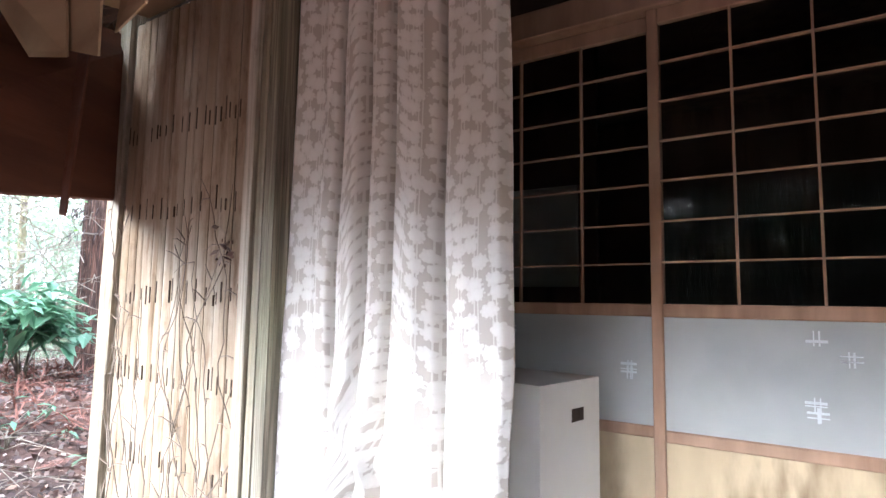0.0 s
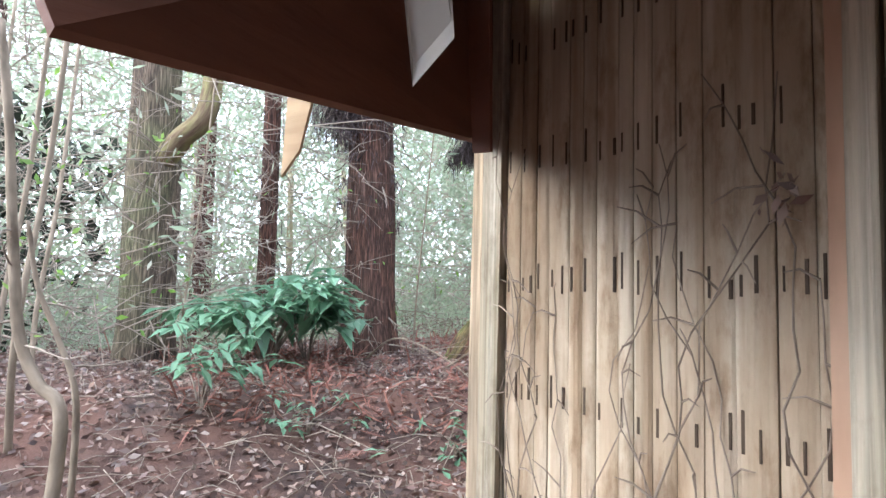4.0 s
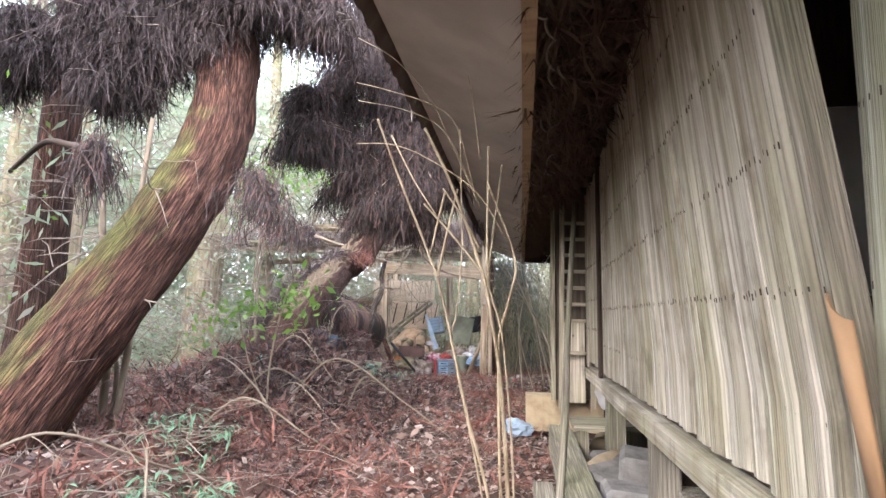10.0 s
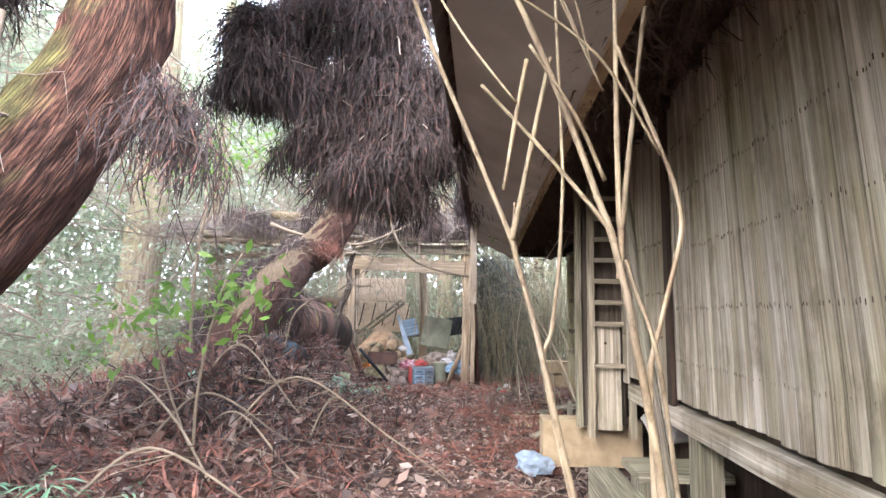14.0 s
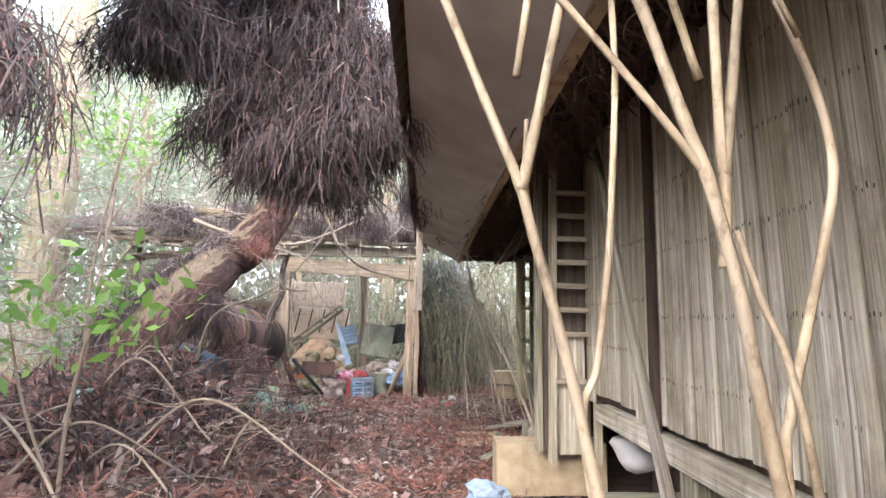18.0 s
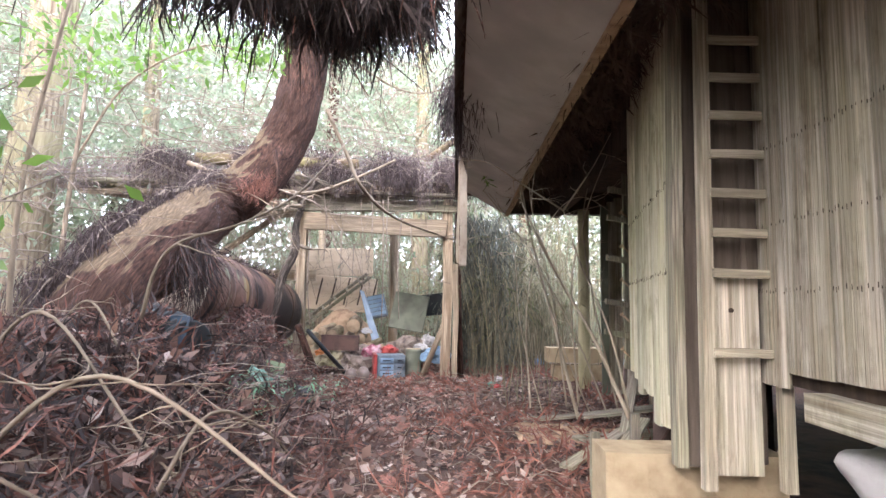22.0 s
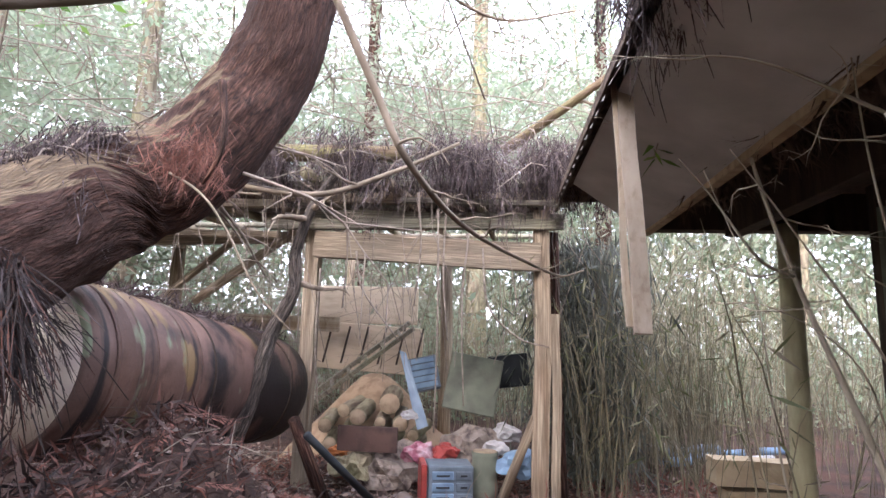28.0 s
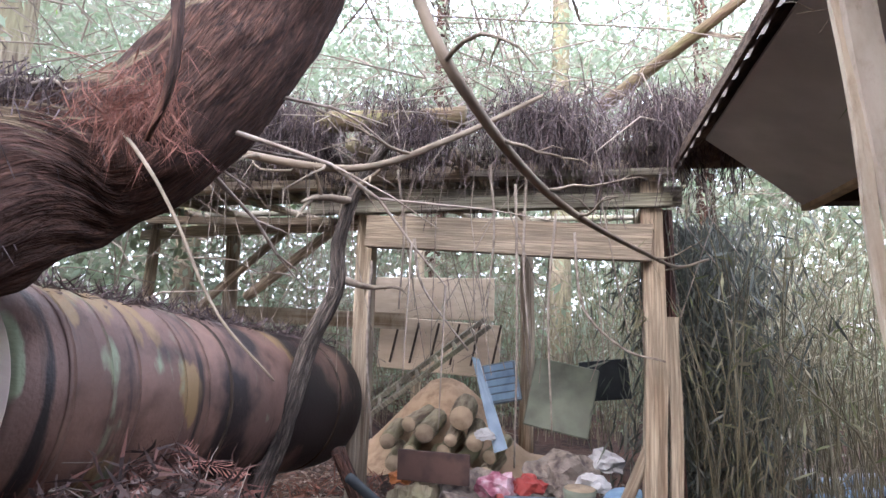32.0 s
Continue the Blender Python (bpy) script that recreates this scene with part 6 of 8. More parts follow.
cane_clump((-0.8, 2.9, 0.0), [
    ([(-0.8, 2.9, -0.02), (-0.86, 2.93, 0.45), (-0.97, 2.95, 0.85), (-1.043, 2.95, 1.174), (-1.077, 2.95, 1.327), (-1.113, 2.95, 1.462), (-1.131, 2.95, 1.529), (-1.172, 2.95, 1.633), (-1.219, 2.95, 1.752), (-1.34, 2.94, 2.05), (-1.45, 2.9, 2.35)], 0.0078),
    ([(-1.128, 2.95, 1.52), (-1.112, 2.95, 1.59), (-1.078, 2.95, 1.757), (-1.03, 2.96, 1.98)], 0.0078),
    ([(-1.114, 2.955, 1.47), (-1.122, 2.955, 1.54), (-1.12, 2.955, 1.612)], 0.004),
    ([(-0.8, 2.94, -0.02), (-0.92, 2.95, 0.6), (-1.046, 2.965, 1.174), (-1.033, 2.965, 1.315), (-1.016, 2.965, 1.45), (-1.003, 2.965, 1.66), (-1.004, 2.965, 1.759), (-1.02, 2.96, 2.3)], 0.0055),
], "pale yellow dry canes growing beside the wall")
cane_clump((-0.76, 2.91, 0.0), [
    ([(-0.76, 2.9, -0.02), (-0.77, 2.93, 0.5), (-0.8, 2.94, 0.95), (-0.825, 2.95, 1.163), (-0.847, 2.95, 1.29), (-0.861, 2.95, 1.391), (-0.873, 2.95, 1.446), (-0.896, 2.95, 1.544), (-0.922, 2.95, 1.617), (-0.974, 2.95, 1.776), (-1.08, 2.94, 2.05), (-1.2, 2.92, 2.3)], 0.0105),
    ([(-0.892, 2.95, 1.54), (-0.978, 2.945, 1.649), (-1.07, 2.94, 1.757), (-1.2, 2.93, 1.9)], 0.006),
    ([(-0.876, 2.955, 1.43), (-0.87, 2.955, 1.538), (-0.873, 2.955, 1.574), (-0.874, 2.955, 1.779), (-0.87, 2.95, 2.2)], 0.0082),
    ([(-0.869, 2.955, 1.545), (-0.855, 2.955, 1.66), (-0.84, 2.955, 1.78), (-0.8, 2.95, 2.1)], 0.0076),
    ([(-0.72, 2.92, -0.02), (-0.75, 2.93, 0.7), (-0.788, 2.94, 1.163), (-0.815, 2.94, 1.317), (-0.841, 2.943, 1.391), (-0.864, 2.945, 1.474)], 0.0062),
    ([(-0.79, 2.93, -0.02), (-0.81, 2.94, 0.7), (-0.815, 2.955, 1.163), (-0.805, 2.955, 1.258), (-0.782, 2.955, 1.344), (-0.748, 2.955, 1.469), (-0.73, 2.955, 1.563), (-0.747, 2.955, 1.667), (-0.787, 2.955, 1.782), (-0.87, 2.95, 2.0)], 0.0075),
], "thick yellow dry canes growing beside the wall")
cane_clump((-0.82, 2.93, 0.6), [
    ([(-0.91, 2.93, 2.13), (-0.97, 2.89, 2.56), (-1.03, 2.85, 2.76), (-1.08, 2.81, 2.88)], 0.0035),
    ([(-0.91, 2.93, 1.88), (-1.07, 2.89, 2.23), (-1.16, 2.85, 2.42), (-1.34, 2.81, 2.63), (-1.53, 2.77, 2.74)], 0.003),
    ([(-0.93, 2.93, 1.92), (-1.03, 2.89, 2.29), (-1.16, 2.85, 2.4), (-1.38, 2.81, 2.47), (-1.53, 2.77, 2.5)], 0.003),
    ([(-0.92, 2.93, 1.9), (-1.08, 2.89, 2.25), (-1.28, 2.85, 2.37), (-1.53, 2.81, 2.42)], 0.0028),
    ([(-0.78, 2.93, 1.72), (-0.93, 2.89, 1.95), (-1.16, 2.85, 2.11), (-1.34, 2.81, 2.18), (-1.52, 2.77, 2.18)], 0.0038),
    ([(-0.91, 2.93, 1.66), (-0.98, 2.89, 1.8), (-1.09, 2.85, 1.96)], 0.0055),
    ([(-1.09, 2.93, 1.96), (-1.12, 2.89, 1.8), (-1.15, 2.85, 1.62)], 0.006),
    ([(-1.38, 2.93, 2.27), (-1.25, 2.89, 2.02), (-1.12, 2.85, 1.82)], 0.004),
], "thin bent and broken tips of the dry canes")


# ---- shrubs, saplings ----
def big_leaves(centres, size, r2, aspect=2.8):
    """Broad leaves folded along the midrib: two quads each, joined at the rib."""
    n = len(centres)
    d = r2.normal(size=(n, 3)) * (1, 1, 0.25) + (0, 0, -0.25)
    d /= np.linalg.norm(d, axis=1)[:, None]
    s = np.cross(d, (0, 0, 1.0))
    s /= np.linalg.norm(s, axis=1)[:, None] + 1e-9
    up = np.cross(s, d)
    k = (size * r2.uniform(0.6, 1.3, n))[:, None]
    c = np.asarray(centres)
    tip, mid = c + d * k - (0, 0, 1) * k * 0.12, c + d * k * 0.5
    w = k / aspect / 2
    a, b = mid + s * w + up * w * 0.3, mid - s * w + up * w * 0.3
    return np.concatenate([np.stack([c, a, tip, mid], 1), np.stack([c, mid, tip, b], 1)])


def shrub(name, at, height, spread, stems, per, size, label, seed, material=None, aspect=2.8):
    r2 = np.random.default_rng(seed)
    e = empty(name, label, "shrub", at)
    runs, cs = [], []
    for _ in range(stems):
        a, L = r2.uniform(0, 6.28), r2.uniform(0.3, 1) * spread
        p0 = np.array([0, 0, -0.05])
        top = np.array([math.cos(a) * L, math.sin(a) * L, height * r2.uniform(0.6, 1)])
        ln = spline([p0, top * (0.35, 0.35, 0.6), top], 5)
        runs.append((ln, np.linspace(0.009, 0.003, len(ln))))
        for _ in range(3):
            q = top + r2.normal(size=3) * (0.18, 0.18, 0.08)
            runs.append((np.array([ln[-3], (ln[-3] + q) / 2, q]), [0.005, 0.004, 0.002]))
            cs += [q] * per
    tubes("stem", runs, M_TWIG, e, "", 5)
    quads("leaf", big_leaves(np.array(cs) + r2.normal(size=(len(cs), 3)) * 0.03, size, r2, aspect), material or M_LEAF_B, e)
    return e


shrub("broadleaf_shrub", (-4.3, 0.95, g(-4.3, 0.95)), 0.85, 0.75, 26, 8, 0.26, "broad-leaved evergreen shrub with glossy green leaves", 61, None, 2.4)
shrub("broadleaf_shrub", (-4.6, 1.5, g(-4.6, 1.5)), 0.7, 0.6, 10, 6, 0.19, "broad-leaved evergreen shrub before the straight cedar", 62)
shrub("broadleaf_shrub", (-3.2, 0.1, g(-3.2, 0.1)), 0.5, 0.3, 6, 6, 0.17, "low glossy green shrub in the leaf litter", 63)
shrub("broadleaf_shrub", (-2.2, 1.7, g(-2.2, 1.7)), 0.16, 0.2, 4, 5, 0.11, "small green seedling in the leaf litter", 64)
shrub("broadleaf_shrub", (-2.75, 0.75, g(-2.75, 0.75)), 0.12, 0.2, 4, 5, 0.1, "small green seedling in the leaf litter", 65)
shrub("fern", (-3.15, 4.0, g(-3.15, 4.0)), 0.22, 0.3, 7, 9, 0.1, "green fern in the leaf litter", 66, None, 5)
shrub("fern", (-3.0, 8.3, g(-3.0, 8.3)), 0.2, 0.25, 6, 9, 0.09, "green fern on the debris mound", 67, None, 5)
shrub("fern", (-2.75, 9.0, g(-2.75, 9.0)), 0.2, 0.25, 6, 9, 0.09, "green fern beside the debris mound", 68, None, 5)
shrub("fern", (-2.6, 3.2, g(-2.6, 3.2)), 0.2, 0.3, 7, 9, 0.1, "green fern in the leaf litter", 69, None, 5)


def sapling(pts_list, at, label, seed, leaves_at=(), n=60, size=0.09, material=None):
    e = empty("sapling", label, "sapling", at)
    inv = Matrix.Translation([-c for c in at])
    r2 = np.random.default_rng(seed)
    for pts, r in pts_list:
        ln = spline(pts, 6)
        o = tube("stem", ln, np.linspace(r, r * 0.6, len(ln)), M_TWIG2, e, sides=8, rough=0.1, seed=seed)
        o.matrix_parent_inverse = inv
    runs = []
    for pts, r in pts_list:
        ln = spline(pts, 6)
        a, _ = limb_runs(ln, None, r2, 5, 0.35, 0.95, 0.5, False, 0.005)
        runs += a
    o = tubes("twig", runs, M_TWIG, e, "", 4)
    o.matrix_parent_inverse = inv
    if len(leaves_at):
        c = np.concatenate([np.array(p) + r2.normal(size=(n, 3)) * (s, s, s * 0.55) for p, s in leaves_at])
        o = quads("leaf", leaves(c, size, r2, 2.4, 0.3), material or M_LEAF, e)
        o.matrix_parent_inverse = inv


M_TWIG2 = mat("sapling_bark", (0.27, 0.215, 0.155), (0.13, 0.098, 0.068), 0.9, (16, 16, 6), 5, 0.3, vary=0.15)
gz = g(-3.95, 4.2)
sapling([([(-3.95, 4.2, gz - 0.1), (-3.9, 4.15, 1.1), (-3.98, 4.1, 1.9), (-4.05, 4.1, 2.7)], 0.035), ([(-3.85, 4.2, gz - 0.1), (-3.75, 4.2, 1.2), (-3.78, 4.2, 1.9), (-3.7, 4.2, 2.9)], 0.03), ([(-3.9, 4.25, gz), (-3.85, 4.2, 0.9), (-4.0, 4.2, 1.5)], 0.02)], (-3.95, 4.2, gz), "multi-stemmed bare sapling before the leaning trunk", 71)
gz = g(-3.2, 5.5)
sapling([([(-3.2, 5.5, gz - 0.1), (-3.15, 5.45, 0.9), (-3.0, 5.4, 1.5), (-2.85, 5.35, 1.75)], 0.013), ([(-3.2, 5.5, gz), (-3.4, 5.45, 0.9), (-3.5, 5.4, 1.4)], 0.01)], (-3.2, 5.5, gz), "young tree with fresh green leaves", 72, [((-3.0, 5.35, 1.5), 0.22), ((-3.35, 5.4, 1.35), 0.25), ((-2.8, 5.3, 1.45), 0.18), ((-3.6, 5.4, 1.2), 0.25)], 60, 0.1)
gz = g(-5.6, 9.9)
sapling([([(-5.6, 9.9, gz - 0.1), (-5.6, 9.9, 1.8), (-5.5, 9.9, 3.2), (-5.8, 10.4, 4.6)], 0.03), ([(-5.55, 9.9, 2.6), (-5.0, 9.8, 3.4), (-4.2, 9.7, 3.8), (-3.6, 9.7, 3.75)], 0.014)], (-5.6, 9.9, gz), "young tree with fresh green leaves over the mound", 74, [((-5.3, 9.8, 3.7), 0.35), ((-5.9, 10.6, 4.2), 0.4), ((-4.4, 9.8, 3.8), 0.3), ((-3.55, 9.72, 3.7), 0.16), ((-6.2, 11.0, 4.4), 0.4)], 110, 0.12)
gz = g(-4.55, 8.0)
sapling([([(-4.55, 8.0, gz - 0.1), (-4.6, 8.0, 1.3), (-4.55, 8.0, 2.2), (-4.3, 8.0, 3.6)], 0.022)], (-4.55, 8.0, gz), "slim curved sapling rising over the mound", 73, [((-4.4, 8.0, 3.3), 0.3), ((-5.2, 8.1, 2.9), 0.35)], 60, 0.1)
gz = g(-3.0, 0.2)
for k, (x, y, lean) in enumerate(((-3.6, -1.1, 0.4), (-4.4, -0.9, -0.2), (-3.0, -1.0, 0.5), (-5.2, -1.4, 0.2), (-4.9, 0.3, 0.1), (-5.0, 4.9, 0.2), (-5.3, 6.0, -0.1), (-4.8, 3.0, 0.15))):
    gz = g(x, y)
    sapling([([(x, y, gz - 0.1), (x + lean * 0.3, y, 1.0), (x + lean * 0.2, y + 0.1, 2.0), (x + lean, y + 0.2, 3.8)], 0.022 if k < 4 else 0.014)], (x, y, gz), "thin bare understorey sapling", 80 + k, [((x + lean * 0.5, y, 2.4), 0.5), ((x, y, 1.3), 0.4)], 26, 0.07)


sapling([([(-1.65, -0.86, 0.00), (-1.75, -0.81, 0.67), (-1.85, -0.90, 0.83), (-1.95, -0.98, 1.04), (-2.00, -1.03, 1.50), (-2.00, -1.07, 1.98), (-2.00, -1.13, 2.46)], 0.03), ([(-2.20, -0.73, 0.00), (-2.20, -0.73, 0.66), (-2.30, -0.82, 0.98), (-2.40, -0.92, 1.25), (-2.40, -0.98, 1.58)], 0.018)], (-1.65, -0.86, 0.0), "dark curved stem of an understorey tree", 95)
# ---- fallen branches, twigs on the ground ----
M_SNAG = mat("grey_snag", (0.24, 0.19, 0.15), (0.07, 0.05, 0.04), 0.9, (30, 30, 3), 8, 1.0, 60, warp=0.5, depth=0.04)
cracked(M_SNAG, (60, 60, 5), 0.7, 0.02)

def bough(pts, r, label, seed, forks=5, material=None, name="fallen_branch"):
    ln = spline(pts, 8)
    e = empty(name, label, "branch", pts[0], "fallen branches")
    inv = Matrix.Translation([-c for c in pts[0]])
    r2 = np.random.default_rng(seed)
    o = tube("limb", ln, np.linspace(r, r * 0.45, len(ln)), material or M_TWIG2, e, sides=8, rough=0.12, seed=seed)
    o.matrix_parent_inverse = inv
    if forks:
        a, _ = limb_runs(ln, None, r2, forks, 0.2, 0.9, 0.6, False, r * 0.4)
        o = tubes("twig", a, M_TWIG2, e, "", 5)
        o.matrix_parent_inverse = inv


bough([(-3.18, 7.2, 1.01), (-3.11, 7.2, 1.31), (-2.97, 7.2, 1.46), (-2.7, 7.4, 1.6), (-2.5, 7.9, 1.9), (-2.3, 8.6, 2.5)], 0.012, "pale hooked branch hanging before the tank", 91, 3)
bough([(-4.1, 11.5, 0.3), (-3.95, 11.65, 0.75), (-3.86, 11.7, 1.1), (-3.82, 11.85, 1.5), (-3.68, 11.9, 1.85), (-3.7, 11.95, 2.2), (-3.6, 12.0, 2.6), (-3.4, 12.1, 3.0)], 0.085, "grey split branch leaning over the tank", 92, 3, M_SNAG)
bough([(-4.05, 11.45, 0.4), (-3.9, 11.6, 0.85), (-3.83, 11.72, 1.3), (-3.74, 11.82, 1.65)], 0.04, "grey splinter of the split branch", 98, 0, M_SNAG)
bough([(-2.75, 9.6, 3.1), (-2.55, 9.75, 2.65), (-2.39, 9.86, 2.32), (-2.15, 10.52, 2.14), (-1.75, 11.6, 2.1), (-1.35, 12.7, 2.12), (-1.1, 12.9, 2.2)], 0.021, "long bare branch crossing before the shed", 93, 6)
bough([(-5.0, 11.3, 2.95), (-4.4, 11.4, 2.75), (-3.5, 11.6, 2.62), (-2.9, 11.8, 2.85), (-2.3, 12.0, 3.2)], 0.035, "curved grey branch across the shed roof", 94, 5)
bough([(-1.9, 12.9, 3.45), (-1.57, 12.7, 3.62), (-1.06, 12.25, 3.85), (-0.5, 12.0, 4.2)], 0.06, "thick bare limb lying on the shed roof", 95, 2, M_MOSS)
bough([(-3.2, 10.0, 4.4), (-2.6, 10.6, 4.0), (-2.0, 11.2, 3.9), (-1.3, 11.6, 4.2)], 0.018, "thin bare limb hanging from the bent tree", 96, 6)
bough([(-2.8, 9.9, 4.6), (-2.2, 10.4, 4.6), (-1.6, 10.9, 4.3)], 0.016, "thin bare limb high beside the bent tree", 97, 6)
for k, (x, y, a, L, h) in enumerate(((-3.3, 4.4, 0.4, 1.3, 0.3), (-2.9, 5.2, 2.6, 1.7, 0.4), (-3.2, 6.0, 0.1, 1.8, 0.45), (-2.2, 5.6, 2.9, 1.2, 0.2), (-3.6, 2.6, 0.9, 1.6, 0.25), (-2.4, 2.6, 2.2, 1.3, 0.2), (-3.9, 6.9, -0.2, 1.5, 0.4), (-2.9, 7.2, 2.7, 1.3, 0.25), (-3.5, 5.4, 0.7, 1.3, 0.35), (-4.6, 2.2, 0.3, 1.6, 0.3), (-2.7, 6.5, 1.2, 1.1, 0.35))):
    dx, dy = math.cos(a) * L, math.sin(a) * L
    bough([(x, y, g(x, y) + 0.02), (x + dx * 0.3, y + dy * 0.3, g(x, y) + h), (x + dx * 0.7, y + dy * 0.7, g(x + dx, y + dy) + h * 0.9), (x + dx, y + dy, g(x + dx, y + dy) + 0.02)], 0.011, "dry bent branch lying on the litter", 100 + k, 7)

bough([(-3.32, 9.75, 2.70), (-3.26, 9.70, 2.48), (-3.26, 9.68, 2.29), (-3.35, 9.72, 2.17)], 0.022, "dark bent branch growing from the bent trunk", 120, 0, M_BARK)
bough([(-3.8, 10.05, 2.36), (-3.36, 9.70, 2.13), (-3.18, 9.65, 1.94), (-3.01, 9.65, 1.66), (-2.85, 9.70, 1.48)], 0.007, "thin pale branch hanging before the tank", 121, 1)
r2 = np.random.default_rng(321)
c = np.array([-3.47, 9.8, 2.36]) + r2.normal(size=(320, 3)) * (0.1, 0.04, 0.07)
tagged(quads("cedar_fronds", strips(c, 0.13, 0.0022, r2, 0.9, 0.5), M_RED), "red dead cedar sprays caught on the bent trunk", "dead branch", kind="stuff")

# tangled bare shrub by the porch
e = empty("bare_shrub", "leafless tangled shrub before the open porch", "shrub", (-0.45, 8.8, 0.0))
inv = Matrix.Translation((0.45, -8.8, 0))
for k, (pts, r) in enumerate((
    ([(-0.1, 8.3, 0.3), (-0.3, 8.6, 0.9), (-0.55, 8.8, 1.4), (-0.8, 8.9, 1.95), (-0.85, 8.9, 2.15)], 0.018),
    ([(-0.05, 8.4, 0.2), (-0.15, 8.6, 0.9), (-0.35, 8.8, 1.5), (-0.47, 8.9, 1.96)], 0.014),
    ([(-0.47, 8.9, 1.96), (-0.8, 9.0, 2.2), (-1.1, 9.1, 2.42), (-1.4, 9.2, 2.5)], 0.009),
    ([(-0.47, 8.9, 1.96), (-0.25, 8.8, 2.3), (-0.1, 8.7, 2.6)], 0.01),
    ([(-0.7, 9.3, 0.2), (-0.75, 9.2, 1.1), (-0.6, 9.1, 1.8), (-0.3, 9.0, 2.1), (0.1, 8.8, 1.8)], 0.008),
    ([(-0.35, 9.4, 0.2), (-0.5, 9.3, 1.2), (-0.7, 9.2, 2.0), (-0.75, 9.2, 2.6)], 0.009),
    ([(-0.2, 9.6, 0.2), (-0.3, 9.4, 1.3), (-0.2, 9.2, 2.0), (-0.05, 9.0, 2.5)], 0.01),
    ([(-0.55, 8.8, 1.4), (-0.75, 8.8, 1.9), (-0.72, 8.8, 2.4)], 0.007),
    ([(-0.2, 9.6, 0.05), (-0.42, 9.75, 1.0), (-0.6, 9.95, 1.8), (-0.7, 10.12, 2.52), (-0.68, 10.15, 3.0)], 0.019),
    ([(-0.7, 10.12, 2.52), (-0.95, 10.25, 2.68), (-1.3, 10.4, 2.82)], 0.009),
    ([(-0.7, 10.12, 2.52), (-0.5, 10.1, 2.66), (-0.2, 10.0, 2.8)], 0.009),
    ([(-0.6, 9.95, 1.8), (-0.78, 9.9, 1.88), (-0.98, 9.86, 2.15), (-1.13, 9.84, 2.33)], 0.009),
    ([(0.1, 9.6, 0.05), (-0.2, 9.5, 0.75), (-0.58, 9.43, 1.45), (-0.9, 9.4, 1.95), (-1.1, 9.35, 2.2)], 0.009),
    ([(0.3, 10.0, 0.05), (0.05, 10.0, 1.2), (-0.05, 10.0, 2.0), (0.05, 10.05, 2.6)], 0.012),
    ([(-0.05, 9.7, 0.05), (-0.35, 9.7, 0.8), (-0.5, 9.7, 1.4), (-0.85, 9.7, 1.65), (-1.05, 9.7, 1.6)], 0.007),
    ([(-0.5, 9.9, 0.05), (-0.72, 9.9, 0.9), (-0.8, 9.9, 1.7), (-1.0, 9.9, 2.3)], 0.007),
)):
    ln = spline(pts, 7)
    o = tube("stem", ln, np.linspace(r, r * 0.25, len(ln)), M_PALECANE, e, sides=7, rough=0.08, seed=k)
    o.matrix_parent_inverse = inv
    a, _ = limb_runs(ln, None, np.random.default_rng(k), 3, 0.3, 0.9, 0.35, False, 0.004)
    o = tubes("twig", a, M_PALECANE, e, "", 4)
    o.matrix_parent_inverse = inv
q = big_leaves(np.array([[-0.96, 10.6, 2.7], [-0.98, 10.6, 2.72], [-0.94, 10.62, 2.66]]), 0.26, np.random.default_rng(4), 6)
o = quads("leaf", q, M_LEAF, e, "bright green bamboo leaf")
o.matrix_parent_inverse = inv


# ---- porch things ----
def leaning(name, p, q, w, h, material, label, category, seed, amp=0.012):
    """A board from p to q, w wide and h thick."""
    p, q = Vector(p), Vector(q)
    o = warped(name, (-w / 2, -h / 2, 0, w / 2, h / 2, (q - p).length), material, cuts=10, amp=amp, seed=seed)
    m = Matrix.Translation(p) @ (q - p).to_track_quat("Z", "Y").to_matrix().to_4x4()
    for vt in o.data.vertices:
        vt.co = m @ vt.co
    return tagged(o, label, category)


leaning("hanging_batten", (-1.33, 9.75, 1.52), (-1.33, 10.02, 2.82), 0.075, 0.03, M_BATTEN, "pale batten hanging from the end of the eave", "batten", 22)
leaning("hanging_batten", (-1.375, 9.765, 1.55), (-1.375, 10.035, 2.8), 0.03, 0.02, M_PANELA, "torn white strip hanging beside the batten", "batten", 23, 0.02)
tagged(tube("porch_post", spline([(0.42, 12.05, 0.0), (0.42, 12.05, 1.3), (0.42, 12.05, 2.5)], 6), np.linspace(0.085, 0.08, 13), M_BAMPOST, None, "", 12, 0.06), "pale green round post at the far porch corner", "post")
tagged(warped("squared_timber", (0.0, 12.7, 0.28, 0.85, 12.95, 0.5), M_LOG, cuts=6, amp=0.02, seed=31, axis=0), "pale squared timber lying on another", "timber")
tagged(warped("squared_timber", (0.1, 12.7, 0.0, 0.85, 12.95, 0.24), M_LOG, cuts=6, amp=0.02, seed=32, axis=0), "pale squared timber lying on the ground", "timber")
for k in range(8):
    x = 0.34 + 0.1 * k
    o = warped("standing_plank", (x, 10.8 + 0.05 * (k % 3), 0.1, x + 0.085, 10.84 + 0.05 * (k % 3), 2.35 + 0.06 * (k % 3)), M_GREENB if k == 0 else M_PANEL, cuts=8, amp=0.015, seed=40 + k)
    tagged(o, "narrow dark green plank standing in the porch" if k == 0 else "narrow grey plank standing upright in the porch", "plank", "standing planks")
tagged(tube("thick_post", [(0.85, 10.3, 0), (0.83, 10.3, 1.9)], [0.13, 0.12], M_POST, None, "", 14, 0.05), "thick pale round post in the porch", "post")


